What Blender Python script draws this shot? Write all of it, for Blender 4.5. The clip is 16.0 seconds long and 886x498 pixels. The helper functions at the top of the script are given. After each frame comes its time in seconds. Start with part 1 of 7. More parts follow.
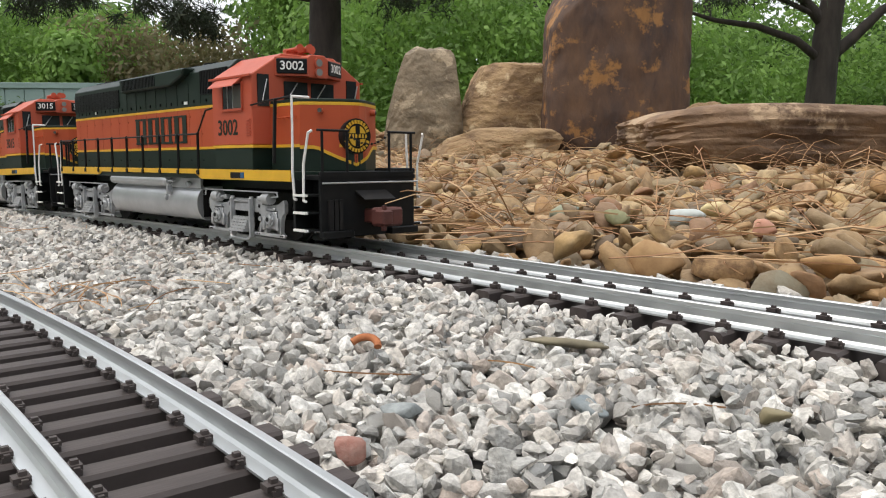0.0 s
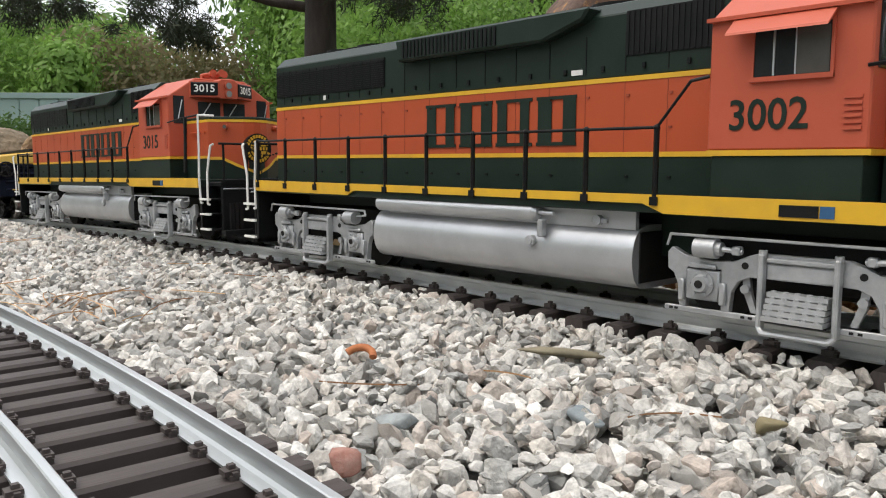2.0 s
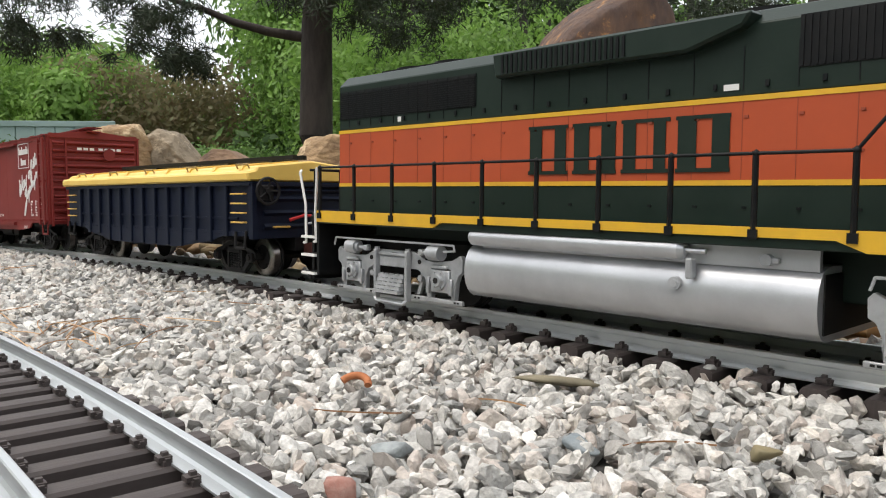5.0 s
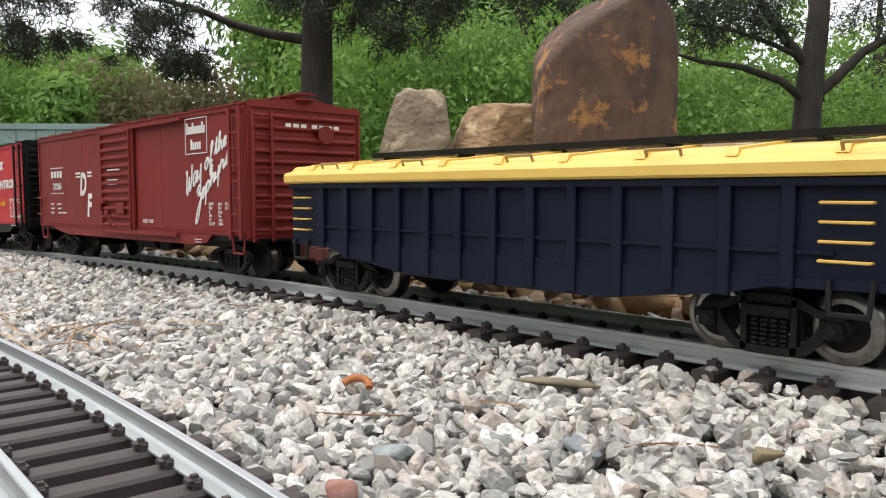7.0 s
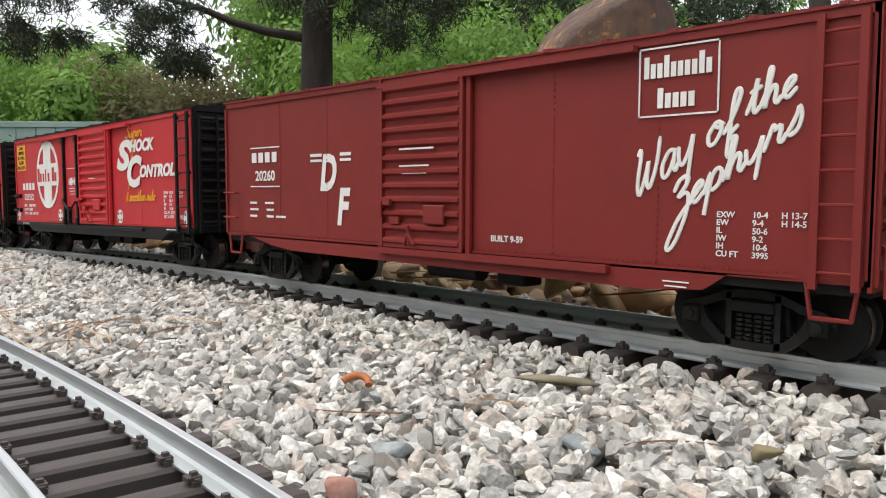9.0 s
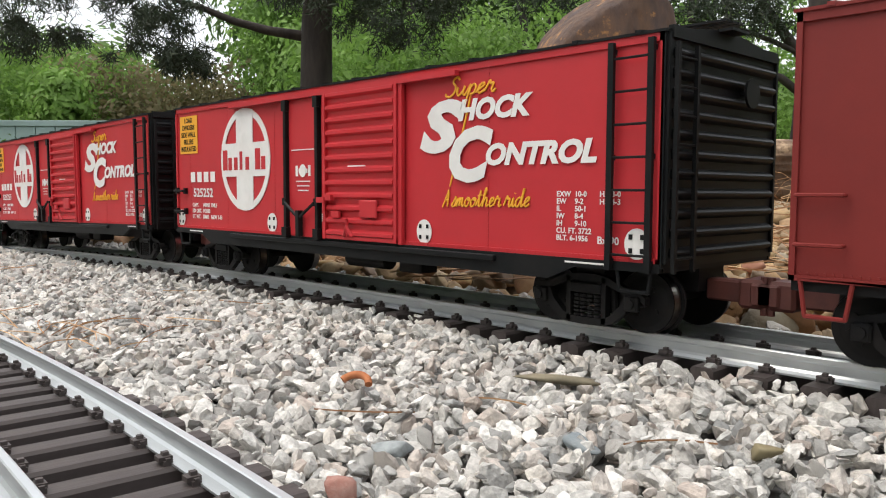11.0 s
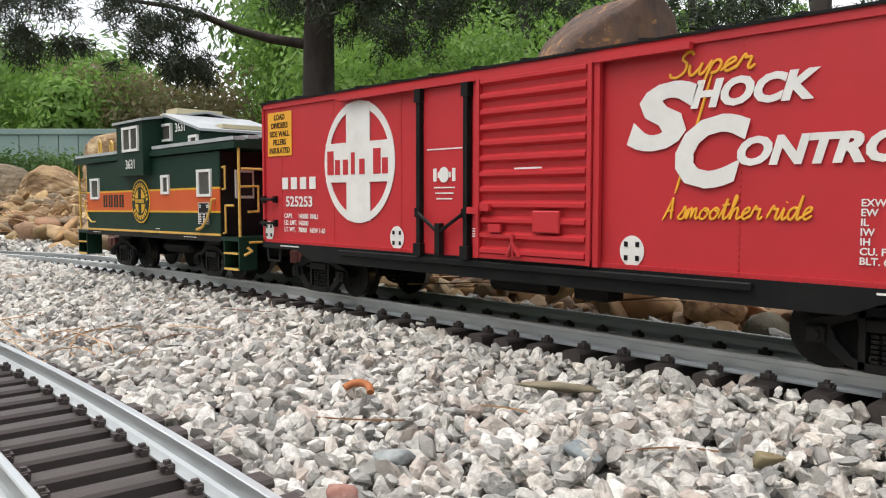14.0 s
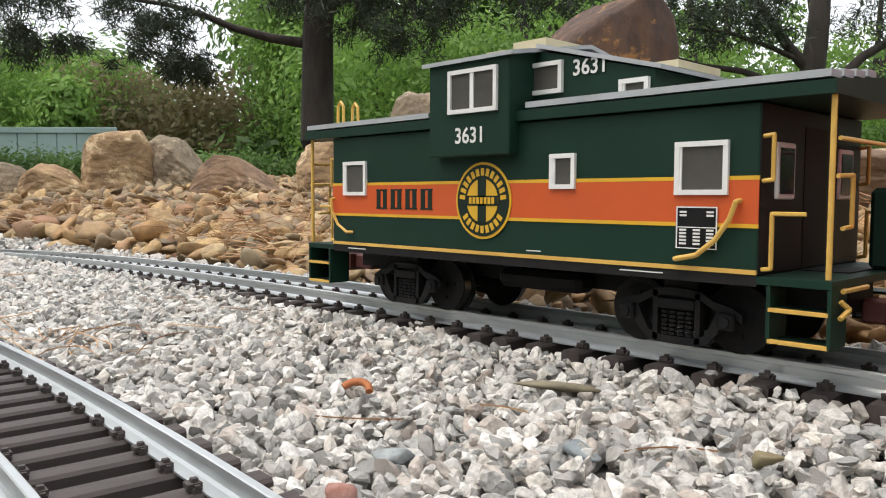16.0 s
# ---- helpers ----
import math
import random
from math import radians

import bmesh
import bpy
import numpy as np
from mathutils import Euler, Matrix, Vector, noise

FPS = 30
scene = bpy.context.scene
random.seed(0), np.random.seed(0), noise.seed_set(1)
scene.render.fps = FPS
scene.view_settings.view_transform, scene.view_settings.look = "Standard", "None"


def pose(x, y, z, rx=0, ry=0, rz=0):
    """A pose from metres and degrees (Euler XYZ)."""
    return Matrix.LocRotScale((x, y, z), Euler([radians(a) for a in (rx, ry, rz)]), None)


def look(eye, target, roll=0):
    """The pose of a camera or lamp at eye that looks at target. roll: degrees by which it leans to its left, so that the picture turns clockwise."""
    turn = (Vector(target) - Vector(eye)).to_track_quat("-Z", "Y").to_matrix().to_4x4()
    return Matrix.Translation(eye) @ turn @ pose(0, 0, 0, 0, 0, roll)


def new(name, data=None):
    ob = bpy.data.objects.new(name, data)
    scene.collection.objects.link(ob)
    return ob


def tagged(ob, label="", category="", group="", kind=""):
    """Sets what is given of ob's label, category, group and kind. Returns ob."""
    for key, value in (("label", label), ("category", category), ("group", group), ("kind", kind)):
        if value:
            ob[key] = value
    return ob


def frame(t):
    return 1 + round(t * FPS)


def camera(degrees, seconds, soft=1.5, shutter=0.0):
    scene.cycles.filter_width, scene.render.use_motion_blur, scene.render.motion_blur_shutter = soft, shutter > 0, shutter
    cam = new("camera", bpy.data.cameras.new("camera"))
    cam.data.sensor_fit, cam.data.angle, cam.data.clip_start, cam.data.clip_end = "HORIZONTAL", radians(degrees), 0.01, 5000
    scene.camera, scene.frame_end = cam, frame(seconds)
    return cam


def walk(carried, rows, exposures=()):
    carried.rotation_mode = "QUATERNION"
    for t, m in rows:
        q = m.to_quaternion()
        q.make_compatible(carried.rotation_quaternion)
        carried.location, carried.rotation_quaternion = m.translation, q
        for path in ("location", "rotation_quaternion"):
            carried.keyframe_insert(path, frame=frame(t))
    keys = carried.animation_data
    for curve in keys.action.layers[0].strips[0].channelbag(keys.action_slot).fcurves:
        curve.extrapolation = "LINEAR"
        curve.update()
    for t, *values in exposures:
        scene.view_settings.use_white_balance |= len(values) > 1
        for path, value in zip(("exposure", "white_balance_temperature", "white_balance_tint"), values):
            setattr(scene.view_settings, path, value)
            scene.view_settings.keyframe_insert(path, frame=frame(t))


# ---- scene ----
cam = camera(58.765, 16.0, soft=1.1)


def eye_pose(x, y, z, pitch, roll, yaw):
    """Camera at x, y, z; degrees of downward pitch, roll, and turn from +y towards +x."""
    p, w = radians(pitch), radians(yaw)
    way = Vector((math.sin(w) * math.cos(p), math.cos(w) * math.cos(p), -math.sin(p)))
    return look((x, y, z), Vector((x, y, z)) + way, roll)


PATH = [
    (0.0, -0.0013, -0.3178, 0.0733, 6.797, 0.365, -46.896),
    (0.5, -0.0013, -0.3178, 0.0735, 6.786, 0.298, -46.842),
    (1.0, -0.0013, -0.3176, 0.0737, 6.879, 0.179, -46.774),
    (1.5, -0.0012, -0.3174, 0.0735, 6.620, 0.214, -46.647),
    (2.0, -0.0014, -0.3176, 0.0735, 6.113, 0.277, -46.565),
    (2.5, -0.0011, -0.3183, 0.0735, 5.644, 0.344, -46.517),
    (3.0, -0.0008, -0.3182, 0.0737, 5.285, 0.188, -46.518),
    (3.5, -0.0007, -0.3181, 0.0742, 4.910, 0.127, -46.337),
    (4.0, -0.0005, -0.3183, 0.0737, 4.487, 0.246, -46.254),
    (6.5, -0.0003, -0.3190, 0.0738, 3.916, 0.267, -46.248),
    (7.0, -0.0004, -0.3187, 0.0740, 3.971, 0.166, -46.266),
    (7.5, -0.0005, -0.3186, 0.0742, 4.054, 0.067, -46.189),
    (8.0, -0.0005, -0.3186, 0.0741, 4.115, 0.109, -46.186),
    (8.5, -0.0003, -0.3187, 0.0740, 4.123, 0.174, -46.241),
    (9.0, -0.0003, -0.3186, 0.0738, 4.104, 0.215, -46.266),
    (11.5, -0.0005, -0.3184, 0.0739, 4.235, 0.191, -46.248),
    (12.0, -0.0003, -0.3185, 0.0742, 4.257, 0.076, -46.360),
    (12.5, 0.0001, -0.3186, 0.0743, 4.170, 0.013, -46.394),
    (13.0, -0.0001, -0.3185, 0.0746, 4.023, 0.135, -46.336),
    (13.5, 0.0000, -0.3191, 0.0742, 3.731, 0.163, -46.313),
    (14.0, 0.0004, -0.3187, 0.0743, 3.676, 0.049, -46.419),
    (14.5, 0.0004, -0.3184, 0.0743, 3.752, -0.025, -46.434),
    (15.0, 0.0003, -0.3185, 0.0745, 3.851, 0.006, -46.339),
    (15.5, -0.0001, -0.3187, 0.0742, 3.785, 0.133, -46.257),
    (16.0, -0.0000, -0.3188, 0.0741, 3.709, 0.205, -46.306),
]
walk(cam, [(t, eye_pose(*v)) for t, *v in PATH], exposures=[(0.0, 0.24), (1.0, 0.26), (2.0, 0.36), (3.5, 0.42), (7.0, 0.42), (16.0, 0.42)])

# ---- world and light: bright overcast ----
world = bpy.data.worlds.new("sky")
scene.world = world
world.use_nodes = True
wn = world.node_tree.nodes
sky = wn.new("ShaderNodeTexSky")
sky.sky_type = "NISHITA"
sky.sun_disc = False
sky.sun_elevation, sky.sun_rotation = radians(62), radians(200)
sky.air_density, sky.dust_density, sky.ozone_density = 1.0, 6.0, 1.5
pale = wn.new("ShaderNodeMixRGB")
pale.inputs["Fac"].default_value = 0.7
pale.inputs["Color2"].default_value = (9.0, 9.2, 9.4, 1)
world.node_tree.links.new(sky.outputs["Color"], pale.inputs["Color1"])
world.node_tree.links.new(pale.outputs["Color"], wn["Background"].inputs["Color"])
wn["Background"].inputs["Strength"].default_value = 0.138
sun_data = bpy.data.lights.new("sun", "SUN")
sun_data.energy, sun_data.angle, sun_data.color = 1.35, radians(50), (1.0, 0.95, 0.87)
sun = new("sun", sun_data)
sun.matrix_world = look((-1.3, -1.9, 6.0), (-0.4, 0.0, 0.0))


# ---- materials ----
def mat(name, col, rough=0.5, metal=0.0, col2=None, scale=20.0, bump=0.0, bscale=200.0, amount=1.0, per=None, spec=0.5, detail=6.0, stretch=None):
    """Principled surface: two colours mixed by noise at one size, fine relief at another; per: colours spread over islands or objects."""
    m = bpy.data.materials.new(name)
    m.use_nodes = True
    nt = m.node_tree
    n, ln = nt.nodes, nt.links.new
    b = n["Principled BSDF"]
    b.inputs["Roughness"].default_value, b.inputs["Metallic"].default_value = rough, metal
    b.inputs["Specular IOR Level"].default_value = spec
    tc = n.new("ShaderNodeTexCoord")
    src = tc.outputs["Object"]
    if stretch:
        mp = n.new("ShaderNodeMapping")
        mp.inputs["Scale"].default_value = stretch
        ln(src, mp.inputs["Vector"])
        src = mp.outputs["Vector"]
    base = None
    if per:
        ramp = n.new("ShaderNodeValToRGB")
        ramp.color_ramp.interpolation = "LINEAR"
        els = ramp.color_ramp.elements
        els[0].color, els[0].position = (*per[0], 1), 0
        els[1].color, els[1].position = (*per[-1], 1), 1
        for i, c in enumerate(per[1:-1]):
            e = els.new((i + 1) / (len(per) - 1))
            e.color = (*c, 1)
        geo = n.new("ShaderNodeNewGeometry")
        oi = n.new("ShaderNodeObjectInfo")
        add = n.new("ShaderNodeMath")
        add.operation = "ADD"
        ln(geo.outputs["Random Per Island"], add.inputs[0])
        ln(oi.outputs["Random"], add.inputs[1])
        fr = n.new("ShaderNodeMath")
        fr.operation = "FRACT"
        ln(add.outputs[0], fr.inputs[0])
        ln(fr.outputs[0], ramp.inputs["Fac"])
        base = ramp.outputs["Color"]
    nz = n.new("ShaderNodeTexNoise")
    nz.inputs["Scale"].default_value, nz.inputs["Detail"].default_value, nz.inputs["Roughness"].default_value = scale, detail, 0.65
    ln(src, nz.inputs["Vector"])
    mix = n.new("ShaderNodeMixRGB")
    cr = n.new("ShaderNodeValToRGB")
    cr.color_ramp.elements[0].position, cr.color_ramp.elements[1].position = 0.36, 0.66
    ln(nz.outputs["Fac"], cr.inputs["Fac"])
    fac = n.new("ShaderNodeMath")
    fac.operation = "MULTIPLY"
    fac.inputs[1].default_value = amount
    ln(cr.outputs["Color"], fac.inputs[0])
    ln(fac.outputs[0], mix.inputs["Fac"])
    if base:
        ln(base, mix.inputs["Color1"])
    else:
        mix.inputs["Color1"].default_value = (*col, 1)
    c2 = col2 or tuple(v * 0.82 for v in col)
    mix.inputs["Color2"].default_value = (*c2, 1)
    ln(mix.outputs["Color"], b.inputs["Base Color"])
    rr = n.new("ShaderNodeMapRange")
    rr.inputs["To Min"].default_value, rr.inputs["To Max"].default_value = max(rough - 0.08, 0.03), min(rough + 0.1, 1)
    ln(nz.outputs["Fac"], rr.inputs["Value"])
    ln(rr.outputs[0], b.inputs["Roughness"])
    if bump:
        bz = n.new("ShaderNodeTexNoise")
        bz.inputs["Scale"].default_value, bz.inputs["Detail"].default_value = bscale, 5.0
        ln(src, bz.inputs["Vector"])
        bp = n.new("ShaderNodeBump")
        bp.inputs["Strength"].default_value, bp.inputs["Distance"].default_value = 0.6, bump
        ln(bz.outputs["Fac"], bp.inputs["Height"])
        ln(bp.outputs["Normal"], b.inputs["Normal"])
    return m


M = {}
M["orange"] = mat("orange_paint", (0.45, 0.082, 0.03), 0.42, col2=(0.41, 0.075, 0.028), scale=30, bump=0.00005, bscale=900, spec=0.32)
M["cab_orange"] = mat("cab_orange_paint", (0.49, 0.098, 0.052), 0.45, col2=(0.45, 0.09, 0.047), scale=30, bump=0.00005, bscale=900, spec=0.32)
M["green"] = mat("dark_green_paint", (0.013, 0.024, 0.018), 0.38, col2=(0.018, 0.03, 0.023), scale=40, bump=0.00005, bscale=900, spec=0.22)
M["yellow"] = mat("yellow_paint", (0.72, 0.42, 0.025), 0.42, col2=(0.62, 0.36, 0.03), scale=60)
M["black"] = mat("black_paint", (0.009, 0.01, 0.011), 0.4, col2=(0.015, 0.015, 0.015), scale=60, bump=0.00005, bscale=900, spec=0.15)
M["dull_black"] = mat("dull_black_plastic", (0.009, 0.009, 0.01), 0.6, col2=(0.018, 0.016, 0.015), scale=90, spec=0.22)
M["cast"] = mat("silver_cast_paint", (0.52, 0.53, 0.54), 0.36, metal=0.4, col2=(0.34, 0.35, 0.36), scale=60, bump=0.0002, bscale=500)
M["silver"] = mat("silver_paint", (0.62, 0.63, 0.645), 0.32, metal=0.65, col2=(0.5, 0.51, 0.525), scale=25, bump=0.00008, bscale=600)
M["steel"] = mat("bright_wheel_steel", (0.5, 0.48, 0.45), 0.3, metal=1.0, col2=(0.2, 0.18, 0.16), scale=80)
M["rail"] = mat("aluminium_rail", (0.7, 0.72, 0.725), 0.36, metal=0.8, col2=(0.5, 0.52, 0.525), scale=30, bump=0.00015, bscale=500, stretch=(0.15, 1, 1))
M["tie"] = mat("brown_plastic_tie", (0.04, 0.03, 0.028), 0.62, col2=(0.07, 0.056, 0.052), scale=60, bump=0.0004, bscale=160, stretch=(3, 0.35, 1))
M["white"] = mat("white_paint", (0.8, 0.79, 0.76), 0.5, col2=(0.72, 0.71, 0.68), scale=80)
M["cream"] = mat("yellow_handrail_paint", (0.72, 0.45, 0.1), 0.45, col2=(0.6, 0.36, 0.08), scale=80)
M["rust"] = mat("red_brown_plastic", (0.11, 0.028, 0.02), 0.6, col2=(0.075, 0.022, 0.018), scale=60)
M["boxcar"] = mat("boxcar_red_paint", (0.215, 0.025, 0.021), 0.5, col2=(0.18, 0.022, 0.019), scale=14, bump=0.00005, bscale=900, spec=0.32)
M["sf_red"] = mat("bright_red_paint", (0.53, 0.029, 0.037), 0.42, col2=(0.47, 0.026, 0.033), scale=14, bump=0.00005, bscale=900, spec=0.45)
M["navy"] = mat("navy_blue_paint", (0.005, 0.008, 0.021), 0.5, col2=(0.007, 0.011, 0.025), scale=18, bump=0.0001, bscale=700, spec=0.22)
M["cover"] = mat("pale_yellow_plastic", (0.8, 0.55, 0.13), 0.45, col2=(0.74, 0.49, 0.11), scale=20)
M["cab_green"] = mat("caboose_green_paint", (0.008, 0.029, 0.019), 0.45, col2=(0.01, 0.034, 0.022), scale=18, bump=0.00005, bscale=900, spec=0.22)
M["cab_stripe"] = mat("caboose_orange_paint", (0.6, 0.095, 0.018), 0.45, col2=(0.55, 0.09, 0.018), scale=30)
M["grey_roof"] = mat("grey_walkway_paint", (0.42, 0.44, 0.45), 0.55, col2=(0.33, 0.35, 0.36), scale=40)
M["label_yellow"] = mat("label_yellow_print", (0.85, 0.42, 0.03), 0.5, col2=(0.78, 0.38, 0.03), scale=30)
M["glass"] = mat("dark_window_glass", (0.02, 0.022, 0.024), 0.08, col2=(0.035, 0.038, 0.04), scale=30, spec=0.25)
M["pale_cream"] = mat("pale_cream_paint", (0.62, 0.55, 0.36), 0.5, col2=(0.52, 0.46, 0.3), scale=60)
M["seam"] = mat("seam_shadow_paint", (0.3, 0.055, 0.022), 0.6)
M["pale_glass"] = mat("greyed_window_plastic", (0.2, 0.2, 0.19), 0.2, col2=(0.26, 0.26, 0.25), scale=40, spec=0.6)
M["smoky_glass"] = mat("smoky_window_plastic", (0.075, 0.07, 0.062), 0.22, col2=(0.1, 0.095, 0.085), scale=40)
M["gravel"] = mat("limestone_gravel", (0.5, 0.5, 0.48), 0.85, col2=(0.17, 0.163, 0.152), scale=420, bump=0.003, bscale=300, amount=0.55,
                  per=[(0.4, 0.385, 0.36), (0.82, 0.79, 0.73), (0.5, 0.48, 0.45), (0.88, 0.86, 0.81), (0.3, 0.295, 0.28), (0.76, 0.7, 0.62), (0.22, 0.225, 0.22), (0.8, 0.77, 0.72), (0.5, 0.42, 0.36), (0.64, 0.62, 0.58), (0.34, 0.345, 0.33)])
# Bed under the chips, near-black: the shade in the gaps is in its colour.
M["gravel_base_shade"] = mat("gravel_bed", (0.07, 0.067, 0.063), 0.95, col2=(0.16, 0.155, 0.15), scale=160, bump=0.003, bscale=150)
M["river"] = mat("river_stone", (0.3, 0.2, 0.12), 0.7, col2=(0.17, 0.11, 0.06), scale=75, bump=0.0022, bscale=150, amount=0.7,
                 per=[(0.42, 0.25, 0.1), (0.26, 0.18, 0.1), (0.54, 0.36, 0.17), (0.15, 0.12, 0.085), (0.46, 0.26, 0.1), (0.27, 0.22, 0.14), (0.64, 0.47, 0.25), (0.34, 0.16, 0.08), (0.22, 0.2, 0.14), (0.44, 0.31, 0.15), (0.12, 0.09, 0.065), (0.55, 0.36, 0.15), (0.3, 0.2, 0.1)])
# Brown soil with needles, darkened to paint shade between the bank stones.
M["soil"] = mat("brown_soil_needles_gap_shade", (0.05, 0.033, 0.02), 0.95, col2=(0.13, 0.08, 0.045), scale=60, bump=0.004, bscale=120)
M["straw"] = mat("dry_pine_needle", (0.4, 0.23, 0.1), 0.7, col2=(0.26, 0.13, 0.06), scale=50, amount=0.6,
                 per=[(0.44, 0.25, 0.11), (0.27, 0.13, 0.06), (0.58, 0.4, 0.22), (0.36, 0.2, 0.09), (0.5, 0.3, 0.14)])
M["grass"] = mat("far_grass_ground", (0.06, 0.1, 0.025), 0.95, col2=(0.1, 0.09, 0.04), scale=1.5)
M["bark"] = mat("pine_bark", (0.022, 0.017, 0.014), 0.9, col2=(0.05, 0.04, 0.033), scale=14, bump=0.02, bscale=18, stretch=(1, 1, 0.3))
M["needles"] = mat("dark_pine_needles", (0.02, 0.035, 0.015), 0.7, per=[(0.018, 0.03, 0.013), (0.03, 0.05, 0.02), (0.022, 0.03, 0.018), (0.05, 0.06, 0.03)], amount=0.3)
M["leaf"] = mat("spring_leaves", (0.1, 0.2, 0.035), 0.6, col2=(0.08, 0.16, 0.03), per=[(0.2, 0.35, 0.07), (0.28, 0.46, 0.1), (0.24, 0.4, 0.085)], amount=0.85, scale=1.6, detail=3.0)
# Darker copy of the leaves: woodland shade as colour; also the hedge's dark green.
M["leaf_dark"] = mat("shade_tinted_leaves", (0.04, 0.09, 0.02), 0.65, col2=(0.025, 0.06, 0.015), per=[(0.11, 0.21, 0.05), (0.17, 0.29, 0.07), (0.14, 0.25, 0.06)], amount=0.85, scale=0.9, detail=3.0)
M["leaf_tan"] = mat("brownish_spring_leaves", (0.16, 0.13, 0.06), 0.65, col2=(0.1, 0.11, 0.045), per=[(0.2, 0.16, 0.08), (0.25, 0.19, 0.1), (0.19, 0.19, 0.08)], amount=0.7, scale=1.5, detail=3.0)
M["pale_wall"] = mat("pale_grey_green_panel", (0.26, 0.35, 0.33), 0.6, col2=(0.2, 0.28, 0.26), scale=1.0)


for leafy in ("leaf", "leaf_dark", "leaf_tan", "needles"):
    nt = M[leafy].node_tree
    tr, mx = nt.nodes.new("ShaderNodeBsdfTranslucent"), nt.nodes.new("ShaderNodeMixShader")
    bs = nt.nodes["Principled BSDF"]
    nt.links.new(bs.inputs["Base Color"].links[0].from_socket, tr.inputs["Color"])
    mx.inputs["Fac"].default_value = 0.1 if leafy == "needles" else 0.5
    nt.links.new(bs.outputs[0], mx.inputs[1])
    nt.links.new(tr.outputs[0], mx.inputs[2])
    nt.links.new(mx.outputs[0], nt.nodes["Material Output"].inputs["Surface"])


def stone_mat(name, a, b, c, scale, streak):
    """Weathered rock: body colour, stain patches, pale scars."""
    m = mat(name, a, 0.85, col2=b, scale=scale, bump=0.02, bscale=scale * 2.5, detail=9.0, stretch=(1, 1, streak))
    n, ln = m.node_tree.nodes, m.node_tree.links.new
    bs = n["Principled BSDF"]
    old = bs.inputs["Base Color"].links[0].from_socket
    tc = n.new("ShaderNodeTexCoord")
    v = n.new("ShaderNodeTexNoise")
    v.inputs["Scale"].default_value, v.inputs["Detail"].default_value, v.inputs["Roughness"].default_value = scale * 0.75, 10, 0.7
    ln(tc.outputs["Object"], v.inputs["Vector"])
    r = n.new("ShaderNodeValToRGB")
    r.color_ramp.elements[0].position, r.color_ramp.elements[1].position = 0.545, 0.6
    ln(v.outputs["Fac"], r.inputs["Fac"])
    mx = n.new("ShaderNodeMixRGB")
    ln(r.outputs["Color"], mx.inputs["Fac"])
    ln(old, mx.inputs["Color1"])
    mx.inputs["Color2"].default_value = (*c, 1)
    ln(mx.outputs["Color"], bs.inputs["Base Color"])
    return m


M["mono"] = stone_mat("dark_stained_sandstone", (0.06, 0.04, 0.036), (0.15, 0.085, 0.05), (0.34, 0.17, 0.06), 11, 0.45)
M["tan_rock"] = stone_mat("tan_sandstone", (0.4, 0.27, 0.14), (0.17, 0.105, 0.06), (0.54, 0.41, 0.25), 12, 1.6)
M["grey_rock"] = stone_mat("grey_tan_sandstone", (0.29, 0.23, 0.155), (0.14, 0.11, 0.075), (0.4, 0.32, 0.22), 14, 1.0)
M["brown_rock"] = stone_mat("brown_sandstone", (0.27, 0.17, 0.1), (0.1, 0.062, 0.042), (0.42, 0.3, 0.19), 9, 1.5)


# ---- mesh helpers ----
def box(bm, x0, x1, y0, y1, z0, z1, bev=0.0):
    vs = [bm.verts.new((x, y, z)) for x in (x0, x1) for y in (y0, y1) for z in (z0, z1)]
    fs = [bm.faces.new([vs[i] for i in q]) for q in ((0, 1, 3, 2), (4, 6, 7, 5), (0, 4, 5, 1), (2, 3, 7, 6), (0, 2, 6, 4), (1, 5, 7, 3))]
    if bev:
        bmesh.ops.bevel(bm, geom=list({e for f in fs for e in f.edges}), offset=bev, segments=1, affect="EDGES")


def prism(bm, pts, axis, a, b, bev=0.0):
    """Extrude a polygon: axis 'y' takes (x, z), 'x' takes (y, z), 'z' takes (x, y)."""
    def at(p, d):
        return {"y": (p[0], d, p[1]), "x": (d, p[0], p[1]), "z": (p[0], p[1], d)}[axis]
    lo = [bm.verts.new(at(p, a)) for p in pts]
    hi = [bm.verts.new(at(p, b)) for p in pts]
    k = len(pts)
    fs = [bm.faces.new(lo), bm.faces.new(hi[::-1])]
    fs += [bm.faces.new((lo[i], hi[i], hi[(i + 1) % k], lo[(i + 1) % k])) for i in range(k)]
    bmesh.ops.recalc_face_normals(bm, faces=fs)
    if bev:
        bmesh.ops.bevel(bm, geom=list({e for f in fs for e in f.edges}), offset=bev, segments=1, affect="EDGES")


def rod(bm, p0, p1, r, seg=8, r1=None):
    p0, p1 = Vector(p0), Vector(p1)
    d = p1 - p0
    m = Matrix.Translation((p0 + p1) / 2) @ d.to_track_quat("Z", "Y").to_matrix().to_4x4()
    bmesh.ops.create_cone(bm, cap_ends=True, segments=seg, radius1=r, radius2=r if r1 is None else r1, depth=d.length, matrix=m)


def tube(bm, pts, r, seg=6):
    for a, b in zip(pts, pts[1:]):
        rod(bm, a, b, r, seg)
    for p in pts[1:-1]:
        bmesh.ops.create_icosphere(bm, subdivisions=1, radius=r * 1.02, matrix=Matrix.Translation(p))


def part(name, bm, material, parent=None, label="", smooth=None):
    me = bpy.data.meshes.new(name)
    bm.normal_update()
    bm.to_mesh(me)
    bm.free()
    me.materials.append(M[material] if isinstance(material, str) else material)
    if smooth is not None:
        me.polygons.foreach_set("use_smooth", [True] * len(me.polygons))
        me.set_sharp_from_angle(angle=radians(smooth))
    ob = new(name, me)
    ob.parent = parent
    if label:
        ob["label"] = label
    return ob


